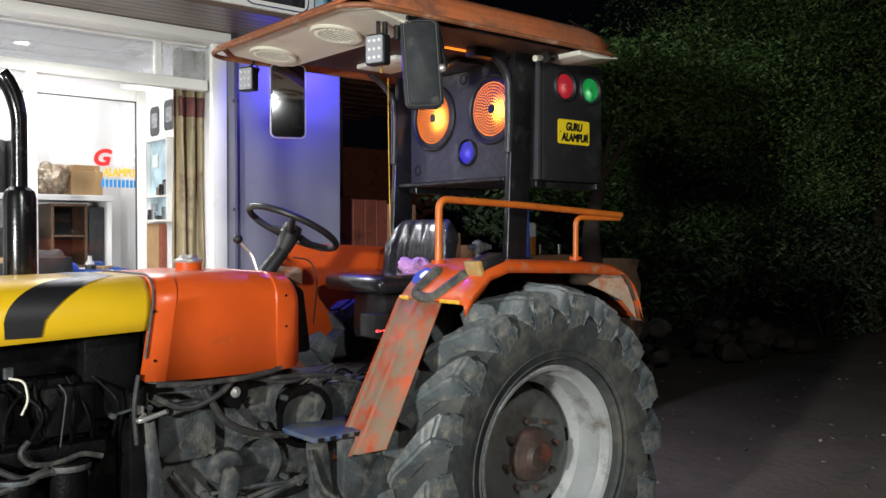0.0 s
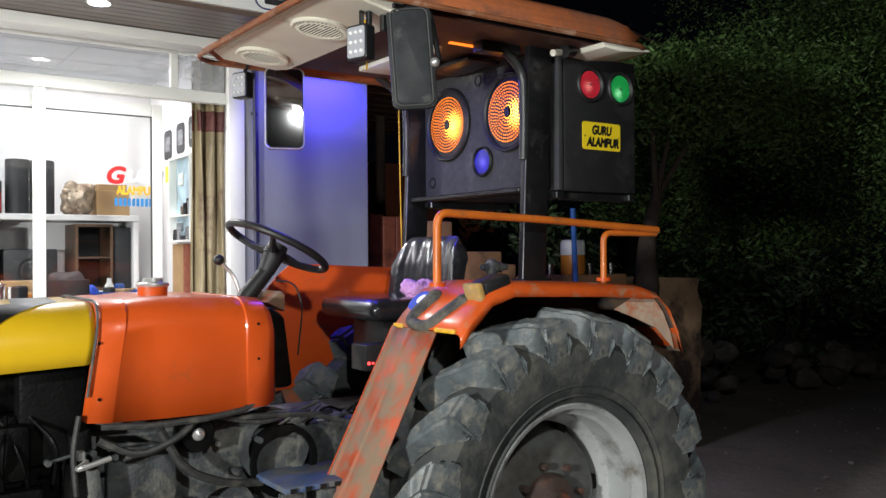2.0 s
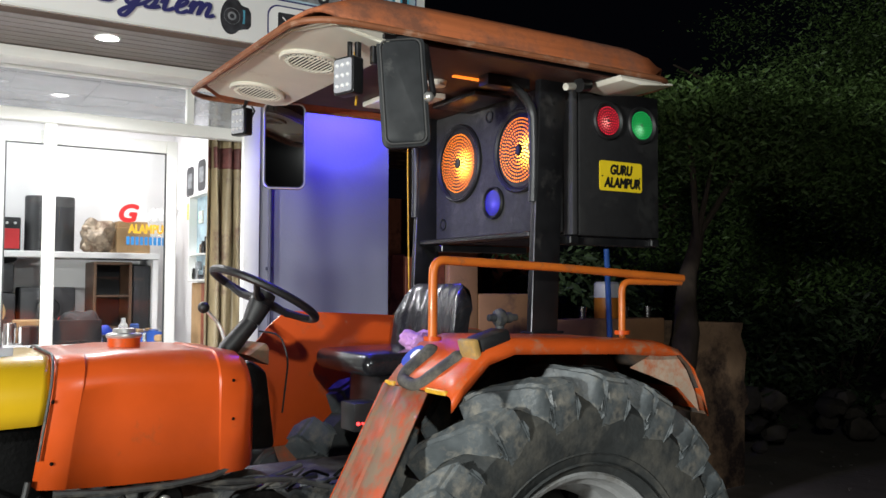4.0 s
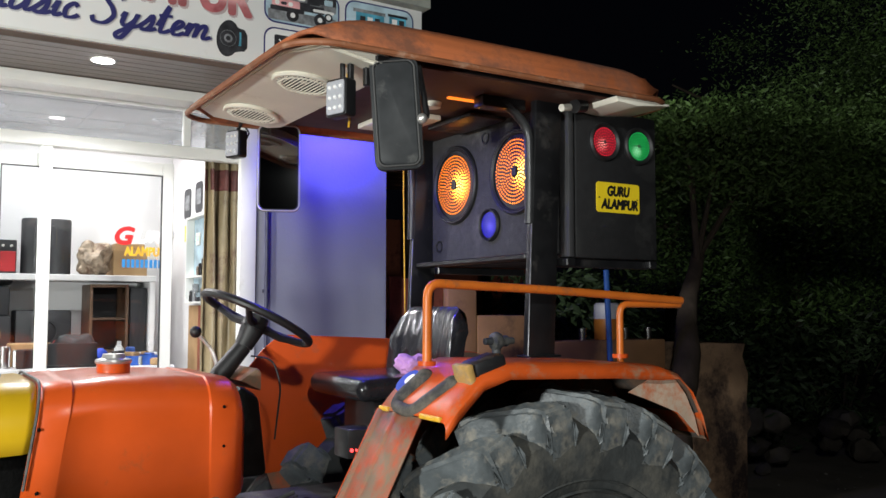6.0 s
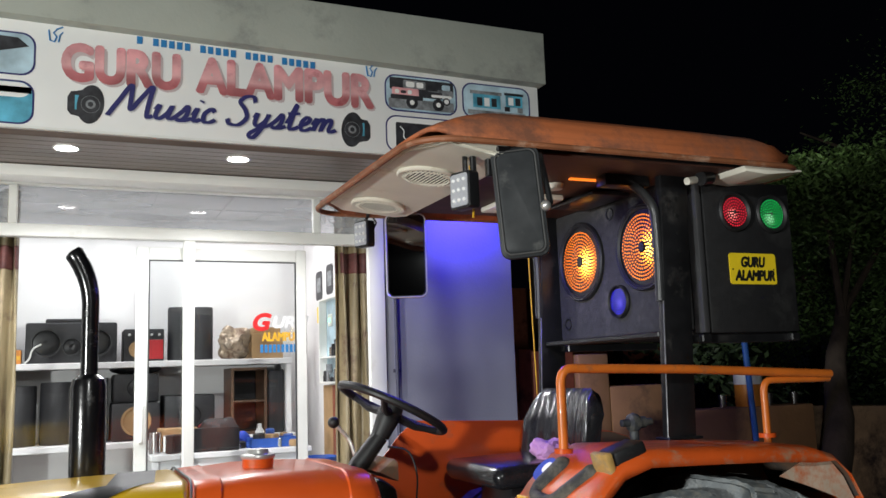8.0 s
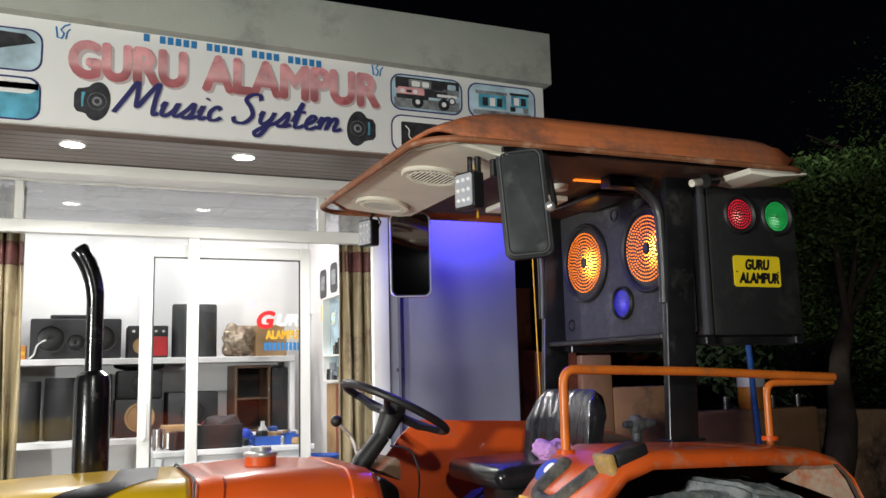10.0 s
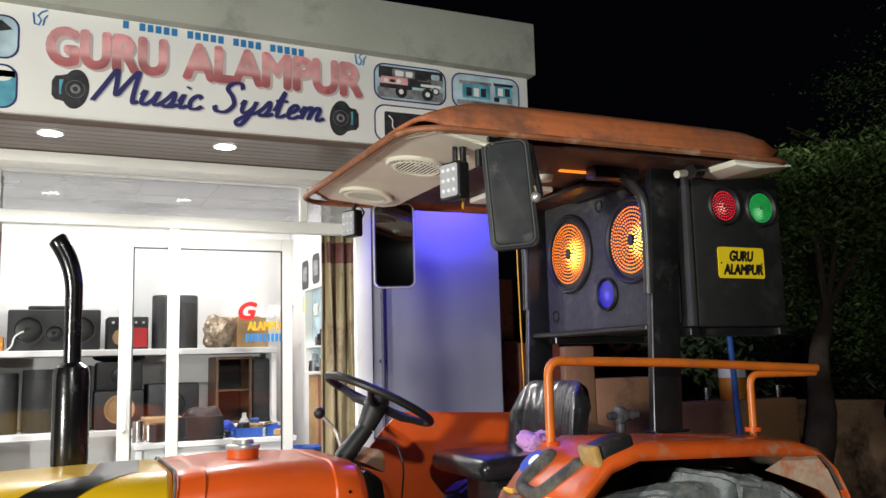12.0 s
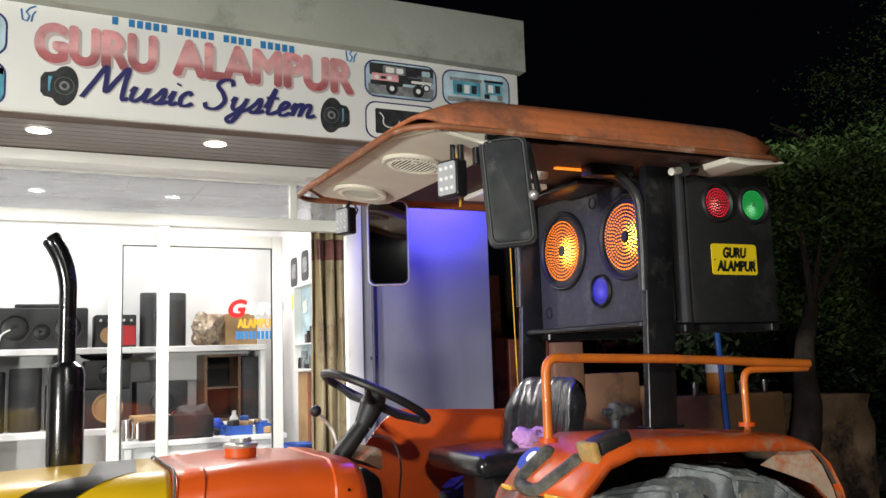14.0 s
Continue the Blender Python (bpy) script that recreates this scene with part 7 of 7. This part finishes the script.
def lit_speaker(parent, c, R, axis, color, hot_color, strength, hot_strength, hot_shift, pitch, label, ring=0.022, logo=True):
    s = Vector((-1, 0, 0)) if axis == "x" else Vector((0, -1, 0))
    c = Vector(c)
    def prof(pts):
        b_ = bmesh.new()
        lathe(b_, [(r, -h) for r, h in pts], c, axis, 48)
        return b_
    ob = part("speaker", prof([(R, -0.002), (R, 0.010), (R + ring * 0.4, 0.016), (R + ring, 0.010), (R + ring, -0.004)]), plastic, parent, label)
    part("grille", prof([(0.0, 0.009), (R * 0.6, 0.008), (R, 0.005)]), grille_black, ob)
    hot = c + (Vector((0, hot_shift[0], hot_shift[1])) if axis == "x" else Vector((hot_shift[0], 0, hot_shift[1])))
    b_ = bmesh.new()
    cc = c + s * 0.0115
    grille_dots(b_, cc, R * (0.88 if R > 0.1 else 0.97), axis, pitch, pitch * 0.225, skip=(0, 0, R * 0.13, R * 0.16) if logo else None)
    part("light_mesh", b_, glow(label.split()[0] + "_glow", color, strength, tuple(hot), hot_color, hot_strength, R * 0.62), ob, smooth=0)
    part("bead", prof([(R + ring * 0.55, 0.0145), (R + ring * 0.75, 0.0165), (R + ring * 0.95, 0.0125)]), plastic, ob)
    if logo:
        b_ = bmesh.new()
        k = R * 0.10
        if axis == "x":
            bx(b_, (c.x - 0.016, c.y - k, c.z - k * 1.3), (c.x - 0.0095, c.y + k, c.z + k * 1.3), 0.002, 1)
        else:
            bx(b_, (c.x - k, c.y - 0.016, c.z - k * 1.3), (c.x + k, c.y - 0.0095, c.z + k * 1.3), 0.002, 1)
        part("badge", b_, grille_black, ob)
    return ob


XF = 0.385
fc = thing("front_speaker_cabinet", (0.44, -2.09, 1.80), "black carpeted speaker cabinet with two amber-lit woofers under the canopy", "loudspeaker")
b = bmesh.new()
bx(b, (XF, -2.445, 1.802), (0.50, -1.69, 2.33), 0.010)
part("cabinet", b, carpet_lit, fc)
AMB, AMBH = (1.0, 0.21, 0.004), (1.0, 0.60, 0.07)
lit_speaker(fc, (XF, -1.885, 2.115), 0.140, "x", AMB, AMBH, 4.6, 36.0, (-0.045, -0.01), 0.0132, "amber lit woofer behind a perforated grille")
lit_speaker(fc, (XF, -2.305, 2.115), 0.140, "x", AMB, AMBH, 4.6, 36.0, (-0.05, -0.01), 0.0132, "amber lit woofer behind a perforated grille")
lit_speaker(fc, (XF, -2.135, 1.930), 0.054, "x", (0.012, 0.004, 1.0), (0.22, 0.18, 1.0), 2.8, 9.0, (-0.008, -0.006), 0.0092, "blue lit tweeter behind a perforated grille", 0.010, False)
for y, z in ((-1.755, 1.868), (-2.10, 2.275)):
    b = bmesh.new()
    lathe(b, [(0.0, 0.01), (0.014, 0.008), (0.018, -0.003), (0.024, -0.004), (0.026, 0.002)], (XF, y, z), "x", 20)
    part("port", b, grille_black, fc, "small round bass port")
sc = thing("side_speaker_cabinet", (0.66, -2.45, 1.79), "black carpeted speaker cabinet with red and green lit tweeters", "loudspeaker")
YS = -2.52
b = bmesh.new()
bx(b, (0.482, YS, 1.788), (0.882, -1.72, 2.328), 0.008)
part("cabinet", b, black_box, sc)
b = bmesh.new()
bx(b, (0.450, YS - 0.002, 1.790), (0.474, YS + 0.05, 2.322), 0.004)
part("corner_trim", b, mat("grey_corner_trim", (0.055, 0.055, 0.058), 0.5, 0.3, var=0.15, scale=12), sc, "grey metal corner trim")
lit_speaker(sc, (0.614, YS, 2.213), 0.058, "y", (1.0, 0.02, 0.05), (1.0, 0.35, 0.30), 2.0, 7.0, (-0.012, -0.01), 0.0100, "red lit tweeter behind a perforated grille", 0.012)
lit_speaker(sc, (0.784, YS, 2.213), 0.058, "y", (0.01, 0.80, 0.16), (0.5, 1.0, 0.6), 1.7, 7.0, (-0.012, -0.02), 0.0100, "green lit tweeter behind a perforated grille", 0.012)
b = bmesh.new()
prism(b, rounded(0.578, 1.957, 0.788, 2.067, 0.010, 3), "y", YS - 0.004, YS - 0.0005)
pl = part("name_plate", b, plate_yellow, sc, "yellow plate with black lettering")
lettering("black_letters", "GURU", ink, pl, 0.628, 2.016, 0.740, 2.056, YS - 0.0042, shear=0.2, heavy=0.065, depth=0.0008)
lettering("black_letters", "ALAMPUR", ink, pl, 0.597, 1.968, 0.779, 2.008, YS - 0.0042, shear=0.2, heavy=0.065, depth=0.0008)
for x in (0.590, 0.776):
    b = bmesh.new()
    cyl(b, (x, YS - 0.0055, 2.010), (x, YS - 0.004, 2.010), 0.003, n=8)
    part("screw", b, ink, pl)
for x in (0.46, 0.86):
    b = bmesh.new()
    bx(b, (x - 0.02, YS + 0.0, 1.757), (x + 0.02, YS + 0.06, 1.786), 0.004, 1)
    part("foot_clamp", b, black_steel, sc)
